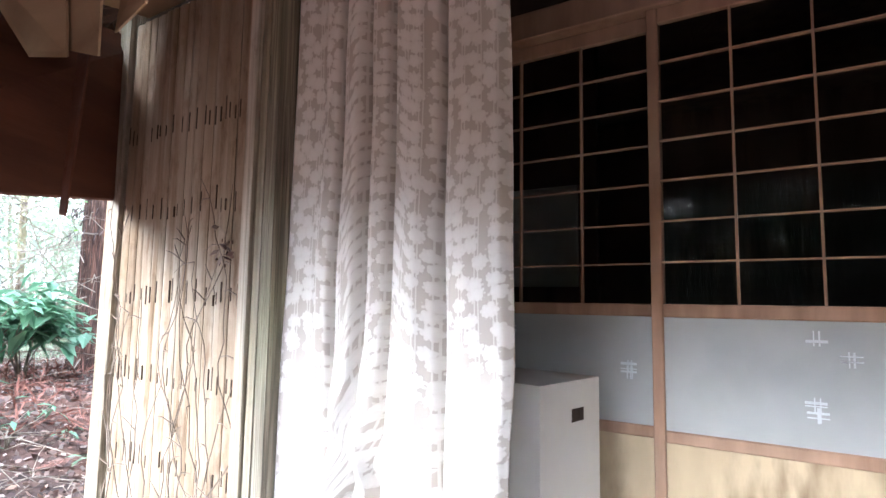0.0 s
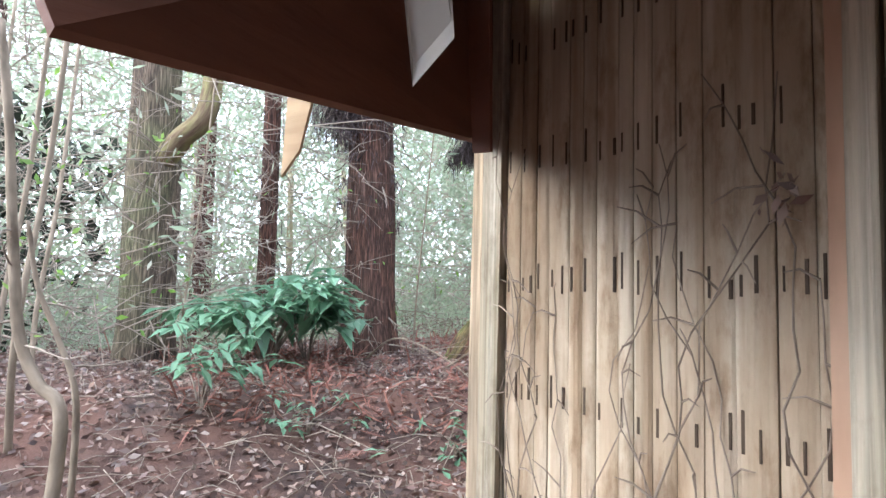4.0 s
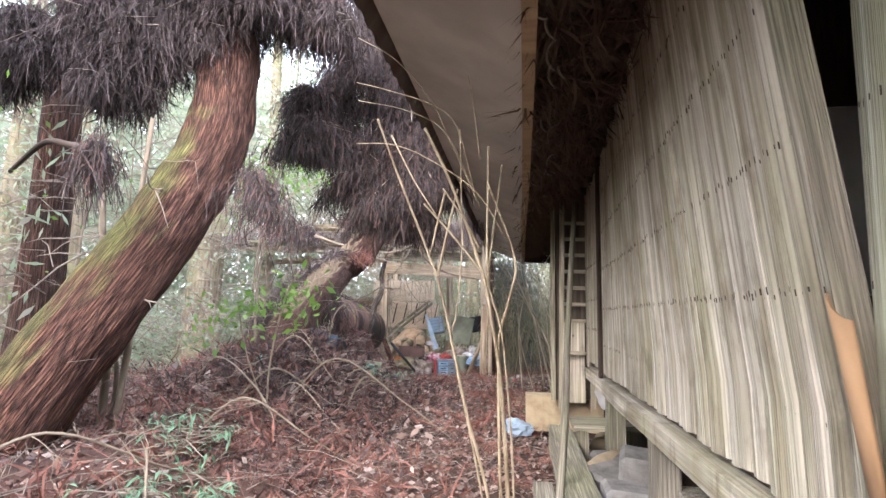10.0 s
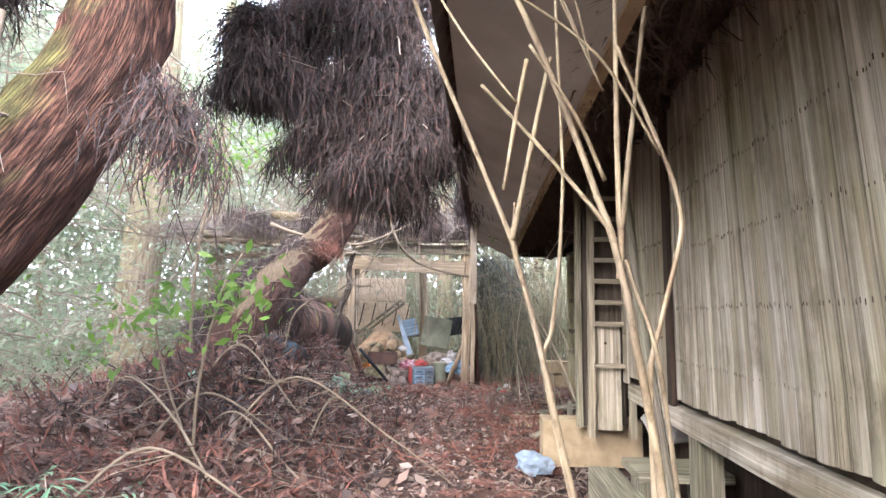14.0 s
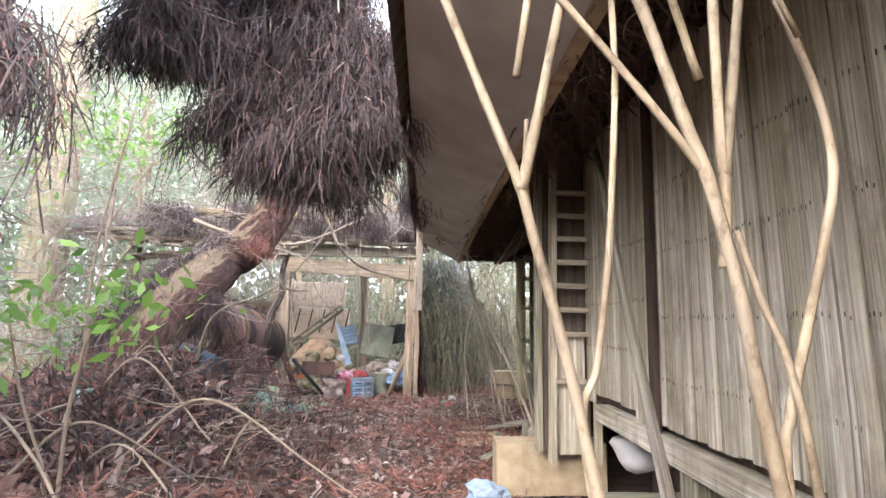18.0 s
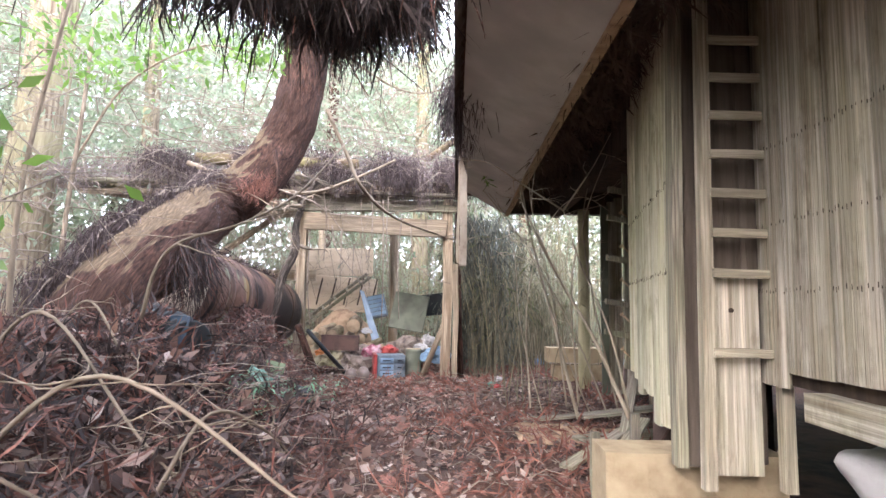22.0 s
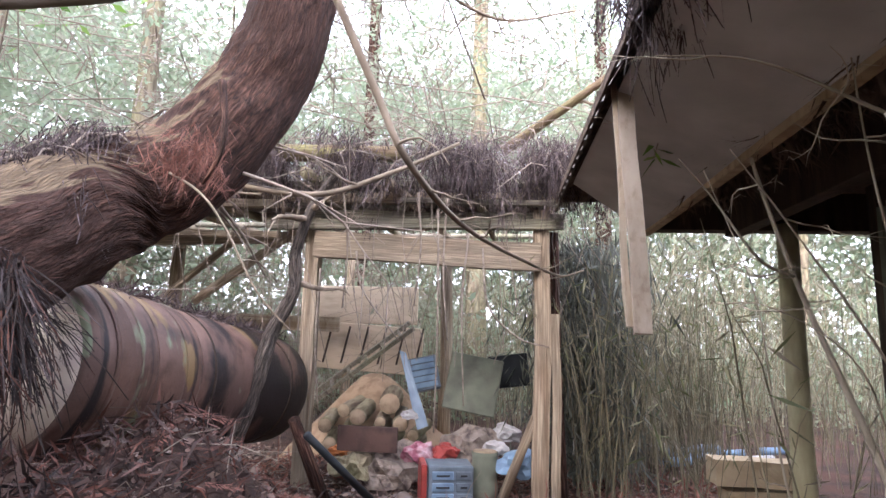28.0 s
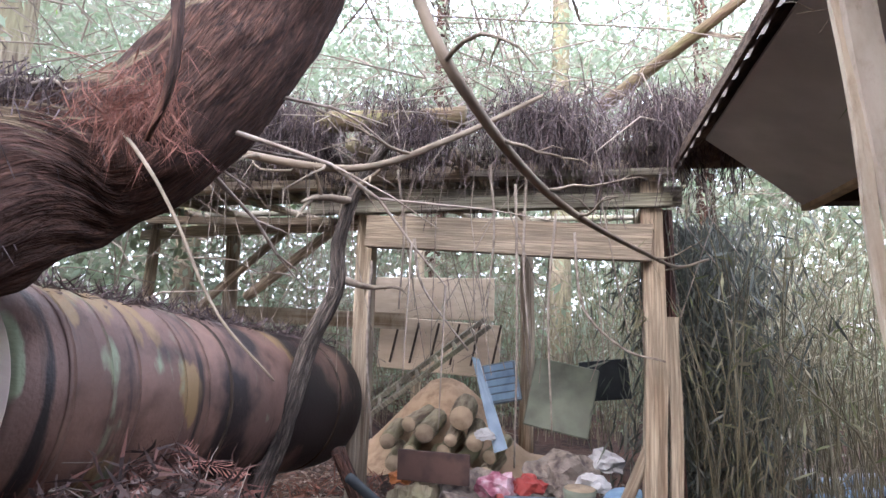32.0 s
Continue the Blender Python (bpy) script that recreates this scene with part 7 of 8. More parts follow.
def lattice():
    made = []
    z0, z1, y0 = 0.75, 2.15, 8.9
    for k, z in enumerate((0.86, 1.12, 1.5, 1.85, 2.1)):
        made.append(boxed("crossbar", (-0.12 + 0.01 * k, y0 - 0.02, z, 0.5, y0 + 0.03, z + 0.05), M_GREYWOOD))
    for s in (-1, 1):
        for k in range(5):
            p, q = (0.05 + 0.0 * k, y0 + 0.04 * (s + 2), 0.75 + 0.3 * k), (0.6, y0 + 0.04 * (s + 2), 0.75 + 0.3 * k + s * 0.5)
            made.append(tube("slat", [p, q], [0.012, 0.012], M_TANPLY, sides=4))
    made.append(boxed("upright", (0.06, y0 + 0.035, 0.6, 0.12, y0 + 0.075, 2.3), M_GREYWOOD))
    made.append(boxed("upright", (0.45, y0 + 0.035, 0.6, 0.51, y0 + 0.075, 2.3), M_GREYWOOD))
    for o in made:
        for vt in o.data.vertices:
            vt.co.z += 0.25 * (vt.co.x - 0.1) * -0.6
    group("lattice_frame", "broken grey wooden lattice frame leaning in the porch", "lattice", (0.2, 8.9, 0.6), made)


lattice()
e = empty("bamboo_sprig", "thin green bamboo sprig hanging under the eave", "sprig", (-0.9, 10.5, 2.75))
rs = np.random.default_rng(91)
for o in (tube("stem", spline([(-0.9, 10.5, 2.75), (-1.02, 10.42, 2.68), (-1.1, 10.35, 2.5)], 5), np.linspace(0.004, 0.002, 11), M_TWIG, e, "", 5),
          quads("leaf", leaves(np.array((-1.05, 10.4, 2.6)) + rs.normal(size=(8, 3)) * 0.05, 0.13, rs, 4.5, 0.6), M_LEAF, e)):
    o.matrix_parent_inverse = Matrix.Translation((0.9, -10.5, -2.75))
# rubble at the foot of the bay
for k, (p, q, w) in enumerate((((-0.5, 7.5, 0.1), (0.0, 8.3, 0.3), 0.1), ((-0.2, 7.3, 0.15), (0.25, 8.0, 0.42), 0.12), ((-0.65, 7.9, 0.05), (-0.05, 8.6, 0.15), 0.1), ((-0.5, 7.0, 0.08), (0.1, 7.7, 0.2), 0.14), ((-0.4, 8.7, 0.05), (0.6, 8.9, 0.1), 0.25), ((-0.75, 9.6, 0.02), (0.3, 9.9, 0.06), 0.12), ((-0.3, 8.9, 0.2), (0.5, 8.7, 0.35), 0.2), ((-0.1, 8.5, 0.1), (0.2, 9.0, 0.75), 0.08))):
    m = Matrix.Translation(p) @ (Vector(q) - Vector(p)).to_track_quat("X", "Z").to_matrix().to_4x4()
    L = (Vector(q) - Vector(p)).length
    o = warped("loose_plank", (0, -w / 2, 0, L, w / 2, 0.025), M_GREYWOOD, cuts=5, amp=0.01, seed=60 + k, axis=0)
    for vt in o.data.vertices:
        vt.co = m @ vt.co
    tagged(o, "loose weathered plank thrown beside the bay", "plank", "loose planks")
for k, (x, y, h) in enumerate(((-0.62, 7.3, 0.42), (-0.35, 7.45, 0.5))):
    tagged(warped("peg", (x, y, 0.0, x + 0.05, y + 0.04, h), M_GREYWOOD, amp=0.01, seed=k), "short upright peg in the ground", "peg")
o = slab("tin_sheet", [(-0.28, 7.3, 0.32), (0.0, 8.1, 0.55), (0.15, 8.0, 0.75), (-0.12, 7.25, 0.6)], 0.01, M_RUSTTIN, "bent dark rusty tin sheet by the bay", "sheet")
# sandy patch
v, f = [], []
for j in range(9):
    for i in range(15):
        x, y = -0.9 + 1.2 * i / 14, 8.7 + 0.9 * j / 8
        edge = min(i, 14 - i, j, 8 - j)
        v.append((x, y, g(x, y) + (0.03 if edge else -0.04) + 0.02 * noise.noise(Vector((x * 6, y * 6, 0)))))
f = [(j * 15 + i, j * 15 + i + 1, j * 15 + i + 16, j * 15 + i + 15) for j in range(8) for i in range(14)]
tagged(from_arrays("bare_soil", v, f, M_SAND, smooth=True), "patch of bare tan soil before the porch", "soil", kind="structure")


# ---- shed contents ----
def crate(at):
    m = pose(*at, 0, 0, 12)
    made = [boxed("body", (0.06, 0.0, 0.0, 0.48, 0.34, 0.34), M_GREYBLUE, bev=0.012)]
    for z in (0.03, 0.12, 0.22):
        made.append(boxed("drawer_front", (0.1, -0.012, z, 0.3, 0.0, z + 0.075), M_BLUE, bev=0.006))
        made.append(boxed("drawer_front", (0.32, -0.012, z, 0.46, 0.0, z + 0.075), M_GREYBLUE, bev=0.006))
    made.append(boxed("red_side", (0.0, -0.02, 0.0, 0.055, 0.34, 0.35), M_REDP, bev=0.008))
    grips = []
    for o in list(made):
        if o.name.startswith("drawer_front"):
            zs = [vt.co.z for vt in o.data.vertices]
            xs_ = [vt.co.x for vt in o.data.vertices]
            mid = (min(zs) + max(zs)) / 2
            grips.append(boxed("handle", (min(xs_) + 0.04, -0.02, mid - 0.008, max(xs_) - 0.04, -0.012, mid + 0.008), M_BLACK, o, bev=0.002))
    for o in made + grips:
        o.data.transform(m)
    group("plastic_crate", "grey-blue plastic crate with a red side", "crate", at, made)


crate((-2.61, 12.53, g(-2.4, 12.6)))


def placed(name, dims, m, material, label, category, bev=0.01):
    o = boxed(name, dims, material, bev=bev, m=m)
    return tagged(o, label, category)


placed("green_board", (0, 0, 0, 0.62, 0.05, 0.66), pose(-2.58, 13.95, 0.72, -14, 9, -4), M_GREENB, "faded green board leaning on the rubbish pile", "board")
m = pose(-2.95, 14.1, 0.85, -10, -12, 10)
made = [boxed("case", (0, 0, 0, 0.36, 0.2, 0.4), M_GREYBLUE, bev=0.01)]
for k in range(5):
    made.append(boxed("drawer_front", (0.03, -0.015, 0.03 + 0.073 * k, 0.33, 0.0, 0.09 + 0.073 * k), M_BLUE, bev=0.004))
for o in made:
    o.data.transform(m)
group("drawer_unit", "small blue-grey plastic drawer unit tipped on the pile", "drawers", (-2.9, 14.1, 0.85), made)
placed("dark_sheet", (0, 0, 0, 0.5, 0.04, 0.42), pose(-2.02, 14.5, 0.9, -20, -8, -6), M_BLACK, "dark plastic panel behind the green board", "panel")
placed("wall_panel_loose", (0, 0, 0, 1.85, 0.03, 0.62), pose(-5.1, 16.5, 1.72, 0, 0, 0), M_PALEPLY, "large pale plywood panel at the back of the shed", "panel")
placed("wall_panel_loose", (0, 0, 0, 1.8, 0.03, 0.75), pose(-4.95, 16.3, 1.0, 0, 3, 2), M_PALEPLY, "pale battened panel at the back of the shed", "panel")
for k in range(6):
    placed("panel_batten", (0, 0, 0, 0.03, 0.02, 0.6), pose(-4.75 + 0.3 * k, 16.26, 1.08, 0, 12, 0), M_DARKWOOD, "thin dark batten on the panel", "batten", 0)
made = []
for y in (0.0, 0.32):
    o = boxed("rail", (0, y, 0, 1.9, y + 0.05, 0.06), M_GREYWOOD)
    made.append(o)
for k in range(6):
    made.append(boxed("rung", (0.15 + 0.3 * k, 0.05, 0.01, 0.2 + 0.3 * k, 0.32, 0.05), M_GREYWOOD))
for o in made:
    o.data.transform(pose(-4.6, 15.2, 0.45, 20, -38, 8))
group("old_ladder", "old wooden ladder lying slanted at the back of the shed", "ladder", (-4.6, 15.2, 0.45), made)
# sawdust heap
v, f = [], []
for j in range(15):
    for i in range(19):
        x, y = -4.6 + 2.4 * i / 18, 14.2 + 1.8 * j / 14
        h = 1.05 * math.exp(-(((x + 3.6) / 0.8) ** 2) - ((y - 15.1) / 0.6) ** 2) + 0.04 * noise.noise(Vector((x * 4, y * 4, 2)))
        v.append((x, y, g(x, y) - 0.03 + h))
f = [(j * 19 + i, j * 19 + i + 1, j * 19 + i + 20, j * 19 + i + 19) for j in range(14) for i in range(18)]
tagged(from_arrays("earth_heap", v, f, M_SAND, smooth=True), "heap of tan earth and sawdust in the shed", "heap")
r3 = random.Random(4)
for k, (x, z, r) in enumerate(((-3.95, 0.45, 0.085), (-3.72, 0.36, 0.07), (-3.56, 0.56, 0.1), (-3.38, 0.38, 0.075), (-3.2, 0.72, 0.13), (-3.3, 0.5, 0.07), (-3.05, 0.5, 0.09), (-2.9, 0.38, 0.07), (-3.75, 0.62, 0.08), (-3.48, 0.24, 0.08), (-3.2, 0.26, 0.09), (-2.95, 0.2, 0.08), (-3.9, 0.22, 0.09), (-3.68, 0.16, 0.08))):
    log_piece("firewood_log", (x, 13.95 + 0.1 * r3.random(), z), (x + 0.1 * r3.uniform(-1, 1), 14.6, z + 0.05), r, "cut firewood log in a stack", "log", M_BARK2, k, "firewood logs")


def crumple(name, at, size, material, label, category, seed, sub=3, flat=0.5):
    bm = bmesh.new()
    bmesh.ops.create_icosphere(bm, subdivisions=sub, radius=1)
    for vt in bm.verts:
        k = 1 + 0.45 * noise.noise(vt.co * 1.8 + Vector((seed, 0, 0))) + 0.25 * noise.noise(vt.co * 5 + Vector((seed, 3, 0)))
        vt.co = Vector((vt.co.x * size[0], vt.co.y * size[1], max(vt.co.z, -flat) * size[2])) * k
    o = part(name, bm, material)
    o.location = at
    return tagged(o, label, category)


for k, (x, y, z, s, mm, lab) in enumerate((
    (-2.7, 13.1, 0.35, 0.17, M_PINK, "crumpled pink and red cloth on the rubbish pile"), (-2.45, 13.1, 0.36, 0.12, M_REDP, "dark red rag on the rubbish pile"),
    (-1.95, 13.2, 0.42, 0.12, M_CLOTH, "crumpled white cloth on the rubbish pile"), (-1.7, 13.0, 0.3, 0.22, M_BLUE, "crumpled blue cloth by the corner post"),
    (-2.9, 13.6, 0.62, 0.09, M_CLOTH, "crumpled white plastic bag on the logs"), (-3.55, 13.2, 0.3, 0.1, M_ORANGE, "small orange plastic scrap among the logs"),
    (-2.2, 13.5, 0.35, 0.3, M_LITTERPILE, "heap of mixed rubbish in the shed"), (-3.0, 13.2, 0.15, 0.35, M_LITTERPILE, "heap of mixed rubbish before the logs"),
    (-1.85, 13.6, 0.5, 0.15, M_CLOTH, "pale crumpled sheet behind the post"), (-3.35, 13.0, 0.2, 0.2, M_BARK2, "rotten wood lump before the logs"),
    (-0.9, 11.6, 0.05, 0.06, M_GREENP, "scrap of green plastic on the litter"), (-0.85, 11.4, 0.05, 0.05, M_REDP, "scrap of red plastic on the litter"),
    (-0.75, 12.4, 0.06, 0.07, M_CLOTH, "scrap of white plastic on the litter"), (-0.75, 6.75, 0.1, 0.15, M_BLUEW, "crumpled pale blue plastic bag by the timber"),
    (-3.1, 8.8, 0.1, 0.15, M_GREENP, "torn green plastic sack on the mound"), (-2.82, 9.25, 0.08, 0.15, M_BLACK, "torn black plastic sack on the mound"),
    (-3.52, 8.75, 0.04, 0.13, M_BLUED, "crumpled dark blue plastic on the mound"), (-3.9, 6.9, 0.05, 0.13, M_GREENP, "torn green sack among the dead branches"))):
    crumple("cloth_scrap" if mm in (M_PINK, M_CLOTH, M_BLUE, M_REDP) else "plastic_scrap", (x, y, z + g(x, y)), (s, s * 0.8, s * 0.7), mm, lab, "scrap", k * 3.7)
slab("plastic_offcut", [(-3.72, 8.3, 0.74), (-3.46, 8.3, 0.74), (-3.44, 8.36, 1.0), (-3.68, 8.36, 1.0)], 0.012, M_BLUED, "dark blue plastic offcut stuck in the heap", "plastic sheet")
slab("green_card", [(-3.34, 9.58, 0.24), (-3.12, 9.62, 0.22), (-3.1, 9.74, 0.5), (-3.3, 9.74, 0.54)], 0.008, M_LIMECARD, "dull green plastic plate on the mound", "plate")
slab("blue_tarp", [(-3.05, 13.7, 1.35), (-2.98, 13.72, 1.33), (-2.68, 13.6, 0.55), (-2.8, 13.6, 0.5)], 0.01, M_BLUEW, "strip of pale blue tarpaulin hanging on the pile", "tarpaulin")
tagged(tube("strut_pole", [(-1.9, 12.75, 0.0), (-1.5, 12.7, 1.0)], [0.05, 0.04], M_POST, None, "", 9, 0.1), "pale strut leaning on the corner post", "pole")
tagged(tube("dark_pipe", [(-3.35, 11.5, 0.75), (-2.95, 12.2, 0.1)], [0.03, 0.03], M_BLACK, None, "", 10), "dark pipe leaning by the tank", "pipe")
tagged(tube("rotten_stake", [(-3.6, 11.9, 0.8), (-3.4, 12.3, 0.02)], [0.05, 0.06], M_BARK, None, "", 9, 0.15), "dark rotten stake by the tank", "stake")
tagged(boxed("rusty_plate", (-3.5, 12.9, 0.28, -2.9, 12.93, 0.52), M_RUSTTIN, m=pose(0, 0, 0.1, 0, 0, 0)), "jagged brown rusty plate before the logs", "plate")
for k, (x, y) in enumerate(((-2.85, 12.0), (-2.7, 12.15))):
    rock("pot", (x, y, 0.1 + g(x, y)), (0.09, 0.09, 0.1), "round grey metal pot on the ground", 7 + k, M_TIN, "pot")
log_piece("stump", (-2.05, 13.0, 0.0), (-2.05, 13.0, 0.42), 0.13, "short wooden stump by the rubbish", seed=12, material=M_GREENB)


def corrugated_pipe():
    ln = spline([(-4.3, 8.85, 0.86), (-3.88, 8.6, 0.84), (-3.5, 8.4, 0.72)], 40)
    rad = [0.24 + 0.018 * math.sin(i * 0.9) for i in range(len(ln))]
    o = tube("corrugated_pipe", ln, rad, M_BLACK, None, "", 24)
    tagged(o, "black corrugated plastic pipe half buried in the mound", "pipe")


corrugated_pipe()
o = tube("bucket", [(-5.0, 8.0, 0.42), (-4.75, 7.85, 0.5)], [0.13, 0.15], M_BLACK, None, "", 18)
tagged(o, "black plastic bucket lying in the litter", "bucket")
for k in range(4):
    tagged(boxed("roof_tile", (0, 0, 0, 0.3, 0.25, 0.03), M_GREENP, m=pose(-5.3 + 0.1 * k, 8.0 - 0.05 * k, 0.48 + 0.04 * k, 10, 8, 20 + 6 * k), bev=0.008), "greenish roof tile in a loose stack", "tile", "roof tiles")


# ---- bamboo thicket ----
def bamboo(count, x0, x1, y0, y1, h, label, seed, name="bamboo_thicket"):
    r2 = np.random.default_rng(seed)
    e = empty(name, label, "bamboo", ((x0 + x1) / 2, (y0 + y1) / 2, 0), kind="stuff")
    inv = Matrix.Translation((-(x0 + x1) / 2, -(y0 + y1) / 2, 0))
    runs, cs, dr = [], [], []
    for _ in range(count):
        p = np.array([r2.uniform(x0, x1), r2.uniform(y0, y1), 0.0])
        L = h * r2.uniform(0.5, 1.2)
        a = r2.normal(size=2) * 0.17
        ln = np.array([p, p + (a[0] * 0.3 * L, a[1] * 0.3 * L, L * 0.4), p + (a[0] * L * 0.8, a[1] * L * 0.8, L * 0.8), p + (a[0] * L * 1.4, a[1] * L * 1.4, L)])
        r = r2.uniform(0.002, 0.0065)
        runs.append((ln, [r, r, r * 0.7, r * 0.3]))
        for _ in range(6):
            t = r2.uniform(0.1, 1)
            q = ln[1] * (1 - t) + ln[3] * t + r2.normal(size=3) * 0.12
            cs.append(q)
    o = tubes("stem", runs, M_BAMBOO, e, "", 4)
    o.matrix_parent_inverse = inv
    o = quads("leaf", leaves(np.array(cs), 0.16, r2, 11, 0.8), M_BAMLEAF, e, "dry narrow bamboo leaves")
    o.matrix_parent_inverse = inv


bamboo(520, -1.1, 0.5, 13.4, 16.5, 2.7, "dense thicket of thin dry bamboo behind the shed", 201)
bamboo(420, 0.4, 4.5, 13.8, 18.5, 2.6, "thin bamboo thicket beyond the porch", 202)
bamboo(60, -1.15, -0.7, 12.6, 13.6, 2.4, "thin dry bamboo beside the corner post", 203)
bamboo(22, -1.0, -0.1, 9.6, 11.8, 1.9, "scattered thin canes before the porch", 204)
bamboo(800, -9, 6, 18.0, 24, 4.0, "bamboo grove behind the shed", 205)
bamboo(420, -8.0, -1.2, 16.6, 18.5, 3.0, "bamboo thicket behind the shed", 206)
r2 = np.random.default_rng(207)
M_BAMDARK = leafy("dark_bamboo_leaves", [(0.09, 0.10, 0.085), (0.15, 0.155, 0.12), (0.055, 0.06, 0.05), (0.2, 0.19, 0.15)], 0.6, 0.3)
c = np.stack([r2.normal(size=6500) * 0.3 - 0.95, r2.uniform(13.2, 14.6, 6500), r2.uniform(0.2, 2.7, 6500)], 1)
tagged(quads("hanging_bamboo_leaves", leaves(c, 0.24, r2, 12, 2.2), M_BAMDARK), "dense curtain of dull hanging bamboo leaves", "bamboo", kind="stuff")
# plastic bottles and pipes among the bamboo
for k in range(10):
    x, y = 0.1 + 0.14 * k * (0.7 + 0.06 * k), 14.6 + 0.35 * ((k * 7) % 4)
    o = tube("plastic_bottle", [(x, y, 0.1), (x + 0.35, y + 0.1, 0.12)], [0.06, 0.05], (M_BLUE, M_CLOTH, M_BLUEW)[k % 3], None, "", 10)
    tagged(o, "faded plastic bottle lying under the bamboo", "bottle", "plastic bottles")


# ---- leaf litter and far woods ----
def litter():
    r2 = np.random.default_rng(301)
    n = 52000
    x, y = r2.uniform(-6.8, 1.2, n), r2.uniform(-2, 15, n)
    ok = ~((x > 0.02) & (y > 0.0) & (y < 8.4))
    x, y = x[ok], y[ok]
    z = np.array([g(a, b) for a, b in zip(x, y)]) + r2.uniform(0.004, 0.03, len(x))
    c = np.stack([x, y, z], 1)
    d = r2.normal(size=(len(x), 3)) * (1, 1, 0.35)
    q = leaves(c, 0.06, r2, 1.9, 0, 1, d)
    tagged(quads("leaf_litter", q, M_LITTER), "brown fallen leaves covering the ground", "leaf litter", kind="stuff")
    n = 16000
    x, y = r2.uniform(-6.0, 0.9, n), r2.uniform(-1, 14, n)
    w = np.array([noise.noise(Vector((a * 0.55, b * 0.55, 9))) for a, b in zip(x, y)])
    ok = (w > -0.02) & ~((x > -0.05) & (y > 0.0) & (y < 8.4))
    x, y = x[ok], y[ok]
    z = np.array([g(a, b) for a, b in zip(x, y)]) + r2.uniform(0.01, 0.06, len(x))
    tagged(quads("cedar_litter", strips(np.stack([x, y, z], 1), 0.2, 0.008, r2, 0.05, 1.0), M_RED), "reddish dead cedar sprays on the ground", "leaf litter", kind="stuff")
    runs = []
    for _ in range(2200):
        a, b = r2.uniform(-6.5, 0.0), r2.uniform(-1.5, 14)
        p = np.array([a, b, g(a, b) + 0.02])
        d = r2.normal(size=3) * (1, 1, 0.25)
        L = r2.uniform(0.1, 0.45)
        runs.append((np.array([p, p + d * L * 0.5 + (0, 0, 0.04), p + d * L]), [0.004, 0.003, 0.002]))
    tagged(tubes("fallen_twigs", runs, M_TWIG, None, "", 4), "thin dry twigs scattered over the litter", "twigs", kind="stuff")
    n = 7800
    a, b = np.concatenate([r2.normal(size=4200) * 0.9 - 4.1, r2.uniform(-4.8, -2.1, 3600)]), np.concatenate([r2.normal(size=4200) * 1.1 + 9.3, r2.uniform(3.8, 8.6, 3600)])
    z = np.array([g(p, q) for p, q in zip(a, b)]) + r2.uniform(0.02, 0.14, n)
    tagged(quads("mound_litter", strips(np.stack([a, b, z], 1), 0.17, 0.007, r2, 0.2, 1.0), M_MOUND), "brown dead sprays heaped on the mound", "leaf litter", kind="stuff")

    n = 5200
    a, b = r2.normal(size=n) * 0.62 - 3.6, r2.uniform(5.6, 9.6, n)
    z = np.array([g(p, q) for p, q in zip(a, b)]) + r2.uniform(0.0, 0.1, n)
    tagged(quads("heap_litter", strips(np.stack([a, b, z], 1), 0.22, 0.009, r2, 0.1, 1.0), M_HEAP), "dark rotting sprays heaped before the tank", "leaf litter", kind="stuff")
    n = 1500
    a, b = r2.normal(size=n) * 0.7 - 3.4, r2.uniform(5.4, 9.6, n)
    z = np.array([g(p, q) for p, q in zip(a, b)]) + r2.uniform(0.03, 0.1, n)
    tagged(quads("heap_leaves", leaves(np.stack([a, b, z], 1), 0.12, r2, 1.8, 0, 1, r2.normal(size=(n, 3)) * (1, 1, 0.6)), M_LITTER), "large curled dead leaves on the heap", "leaf litter", kind="stuff")


litter()
r2 = np.random.default_rng(311)
x = np.concatenate([r2.uniform(-4.8, -0.4, 900), r2.normal(size=260) * 0.7 - 3.9])
y = np.concatenate([r2.uniform(1.0, 12.0, 900), r2.normal(size=260) * 1.0 + 9.0])
keep = np.array([noise.noise(Vector((a * 0.8, b * 0.8, 31))) for a, b in zip(x, y)]) > -0.12
x, y = x[keep], y[keep]
c = np.array([(a, b, g(a, b) + 0.05) for a, b in zip(x, y)])
tagged(quads("cedar_fronds", fronds(c, 0.26, r2, 12, 0.25), M_RED), "feathery red-brown dead cedar fronds on the litter", "leaf litter", kind="stuff")


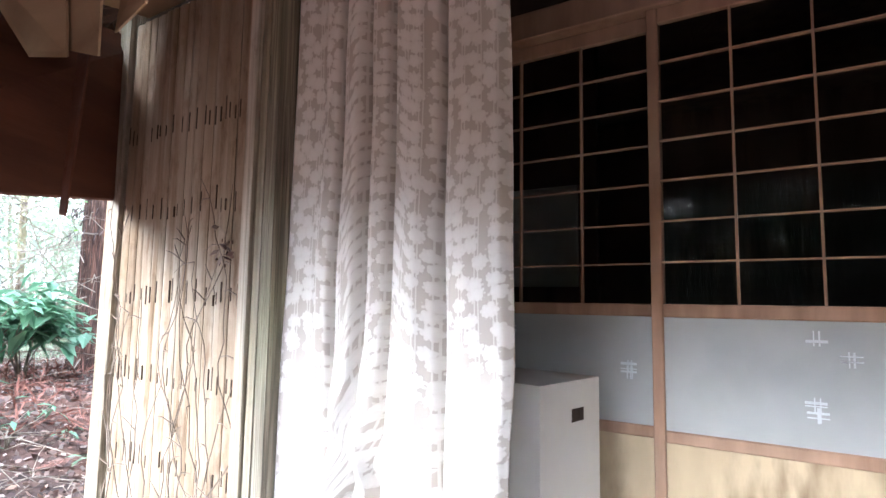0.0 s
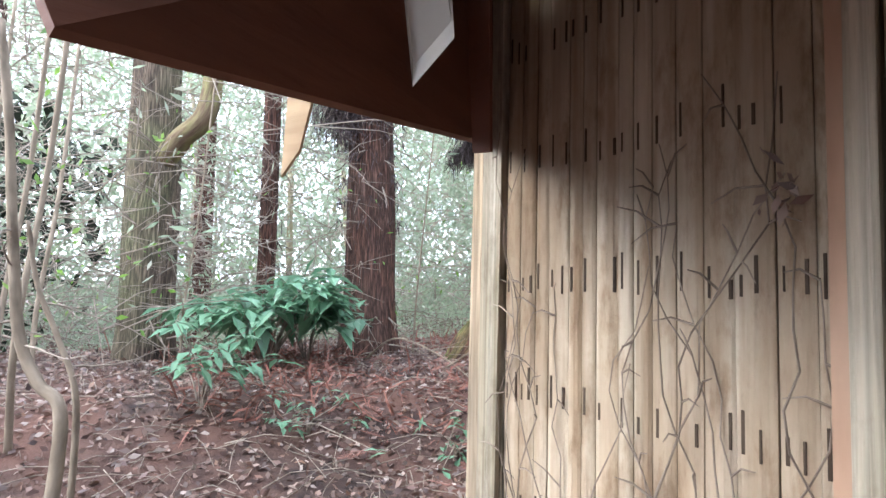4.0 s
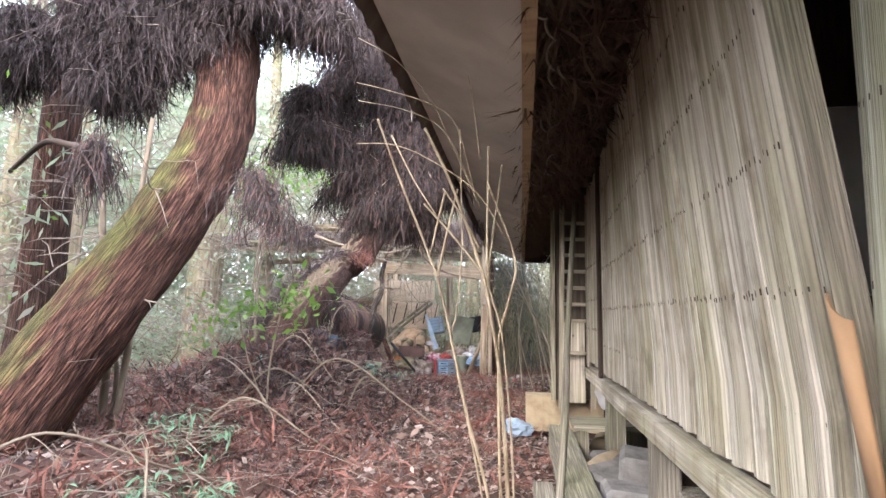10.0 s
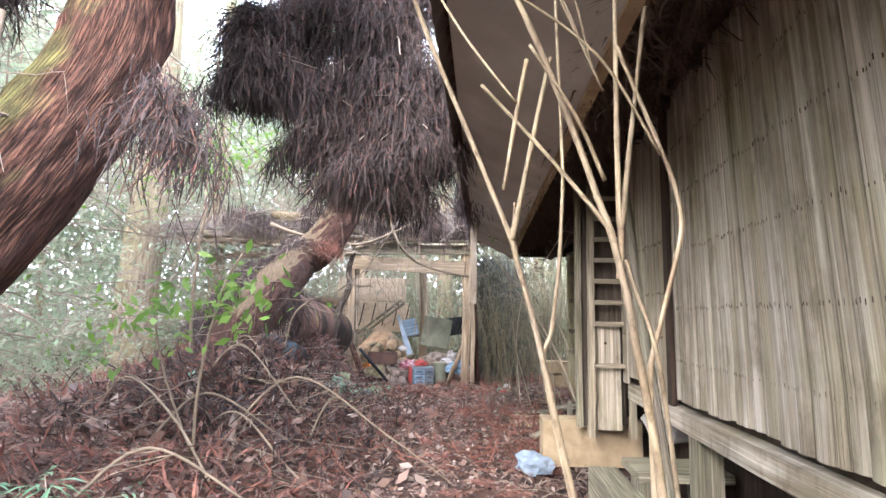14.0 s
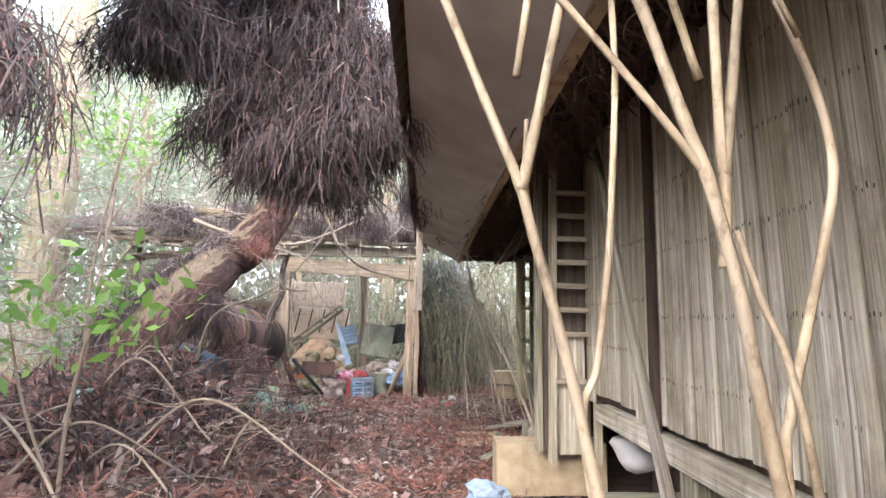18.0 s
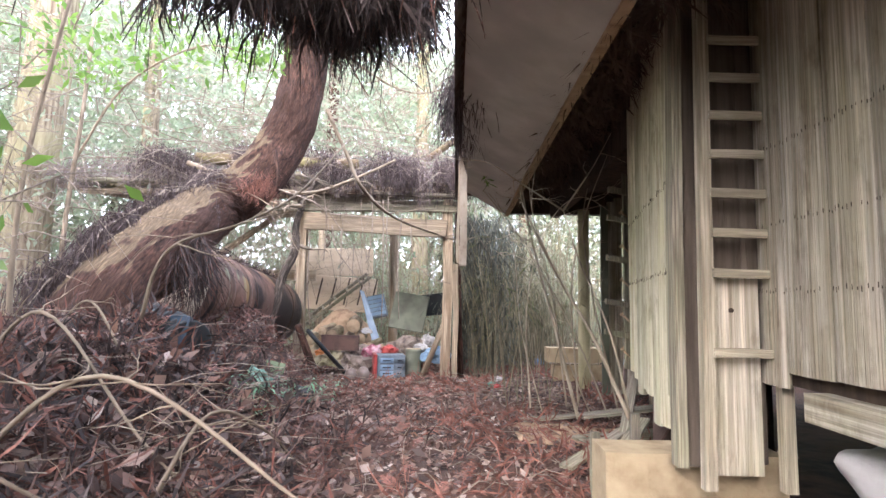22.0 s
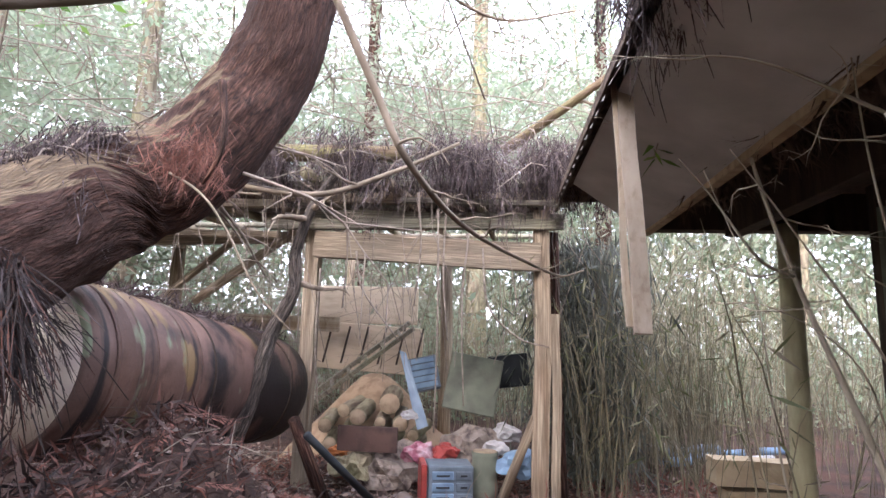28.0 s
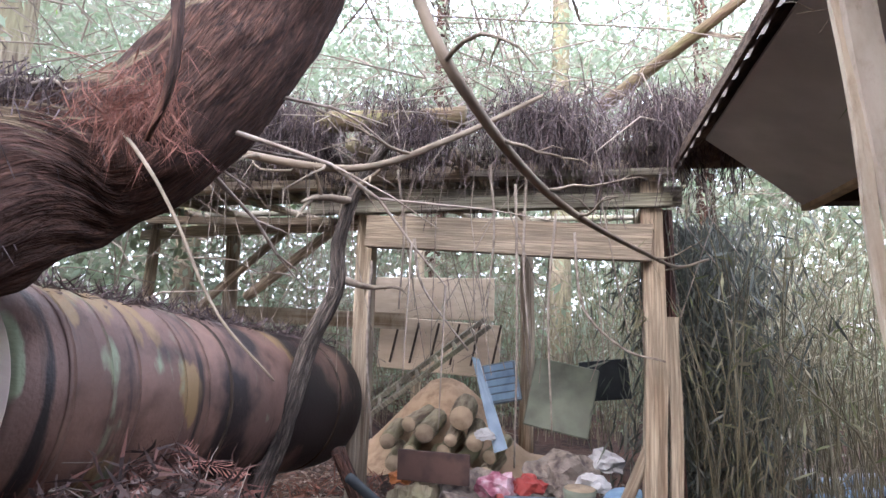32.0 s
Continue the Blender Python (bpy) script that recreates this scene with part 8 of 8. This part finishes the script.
def far_woods():
    r2 = np.random.default_rng(401)

    def outside(x, y):
        return ((x < -7.2) | (y > 17.8) | (y < -5.5) | (x > 9.0))

    def cloud(n, spread, size, per, aspect, droop):
        cl = (n[:, None, :] + r2.normal(size=(len(n), per, 3)) * spread).reshape(-1, 3)
        return leaves(cl, size, r2, aspect, droop)

    runs = []
    while len(runs) < 60:
        a, d = r2.uniform(0, 2 * math.pi), r2.uniform(11, 32)
        x, y = -0.5 + d * math.cos(a), 6 + d * math.sin(a)
        if not outside(x, y) or (-16 < x < -7 and -2 < y < 12 and r2.random() < 0.6):
            continue
        r = r2.uniform(0.05, 0.17)
        p = np.array([x, y, -1.2])
        q = r2.normal(size=4) * 0.5
        runs.append((spline([p, p + (q[0], q[1], 4), p + (q[0] + q[2], q[1], 8), p + (q[0] + q[2] * 2, q[1] + q[3], 15)], 3), np.linspace(r, r * 0.5, 10)))
    tagged(tubes("far_trunks", runs, M_BARK2, None, "", 9), "slender trunks of the woods behind", "woods", kind="stuff")
    # crowns and understorey, thickest where the woods close the view
    n = 10500
    a, d = radians(35) + radians(175) * r2.uniform(0, 1, n), 8 + 24 * r2.uniform(0, 1, n) ** 0.8
    x, y = -0.5 + d * np.cos(a), 6 + d * np.sin(a)
    z = -0.8 + r2.uniform(0, 1, n) ** 1.1 * (3.5 + d * 0.42)
    c = np.stack([x, y, z], 1)[outside(x, y)]
    tagged(quads("far_foliage", cloud(c, (0.55, 0.55, 0.3), np.repeat(np.clip(np.hypot(c[:, 0] + 0.5, c[:, 1] - 6) * (0.0115 + 0.0035 * (c[:, 1] > 10)), 0.11, 0.4), 26), 26, 2.5, 0.5), M_LEAF_HAZED), "green foliage of the woods behind, paled for haze", "woods", kind="stuff")
    # Added out of view before the house front, to keep the glass reflections dark.
    n = 2200
    a, d = radians(210) + radians(185) * r2.uniform(0, 1, n), 13 + 16 * r2.uniform(0, 1, n)
    x, y = -0.5 + d * np.cos(a), 6 + d * np.sin(a)
    c = np.stack([x, y, -0.5 + r2.uniform(0, 1, n) * (2.2 + d * 0.18)], 1)[outside(x, y)]
    tagged(quads("reflection_blocker", cloud(c, (0.7, 0.7, 0.5), 0.45, 30, 2.0, 0.3), M_LEAF_BLOCK), "unseen dark leaf mass added to dim reflections in the glass", "woods", kind="stuff")
    n = 2600
    a, d = radians(55) + radians(105) * r2.uniform(0, 1, n), 12 + 12 * r2.uniform(0, 1, n)
    x, y = -0.5 + d * np.cos(a), 6 + d * np.sin(a)
    c = np.stack([x, y, 4 + 9 * r2.uniform(0, 1, n)], 1)[outside(x, y)]
    tagged(quads("far_crowns", cloud(c, (0.55, 0.55, 0.3), 0.19, 36, 3.0, 0.6), M_LEAF_HAZED), "green crowns of the woods behind, paled for haze", "woods", kind="stuff")
    n = 2600
    a, d = radians(30) + radians(190) * r2.uniform(0, 1, n), 7 + 15 * r2.uniform(0, 1, n)
    x, y = -0.5 + d * np.cos(a), 6 + d * np.sin(a)
    k = outside(x, y) | (x < -6.3)
    x, y = x[k], y[k]
    z = np.array([g(p, q) for p, q in zip(x, y)]) + r2.uniform(0, 1, len(x)) ** 1.5 * 1.6
    tagged(quads("undergrowth", cloud(np.stack([x, y, z], 1), (0.3, 0.3, 0.2), 0.12, 22, 2.4, 0.3), M_LEAF_HAZED), "low green undergrowth behind the bank", "woods", kind="stuff")
    runs = []

    def spread_twigs(count, x0, x1, y0, y1, z0, z1):
        for _ in range(count):
            p = np.array([r2.uniform(x0, x1), r2.uniform(y0, y1), r2.uniform(z0, z1)])
            d = r2.normal(size=3) * (0.8, 0.8, 0.4)
            L = r2.uniform(0.4, 1.4)
            q = p + d * L
            runs.append((np.array([p, p + d * L * 0.5 + (0, 0, 0.08), q]), [0.007, 0.005, 0.0015]))
            for _ in range(2):
                e2 = r2.normal(size=3) * 0.25
                runs.append((np.array([p + d * L * 0.6, p + d * L * 0.6 + e2 * 0.5, p + d * L * 0.6 + e2]), [0.003, 0.002, 0.001]))

    spread_twigs(1500, -10, -5.2, -3, 13, -0.2, 5.5)
    spread_twigs(350, -6.2, -4.6, -1.5, 2.4, 0.6, 4.5)
    spread_twigs(200, -6.5, -4.4, 4.2, 9, 1.0, 4.5)
    spread_twigs(600, -8, 3, 14, 20, 3.2, 6.0)
    spread_twigs(500, -9, -3, 15.5, 19, 0.0, 3.0)
    spread_twigs(250, -6, -1.5, 11.0, 14, 3.1, 4.6)
    tagged(tubes("bare_thicket", runs, M_TWIG, None, "", 4), "tangle of bare twigs behind the bank", "woods", kind="stuff")


far_woods()
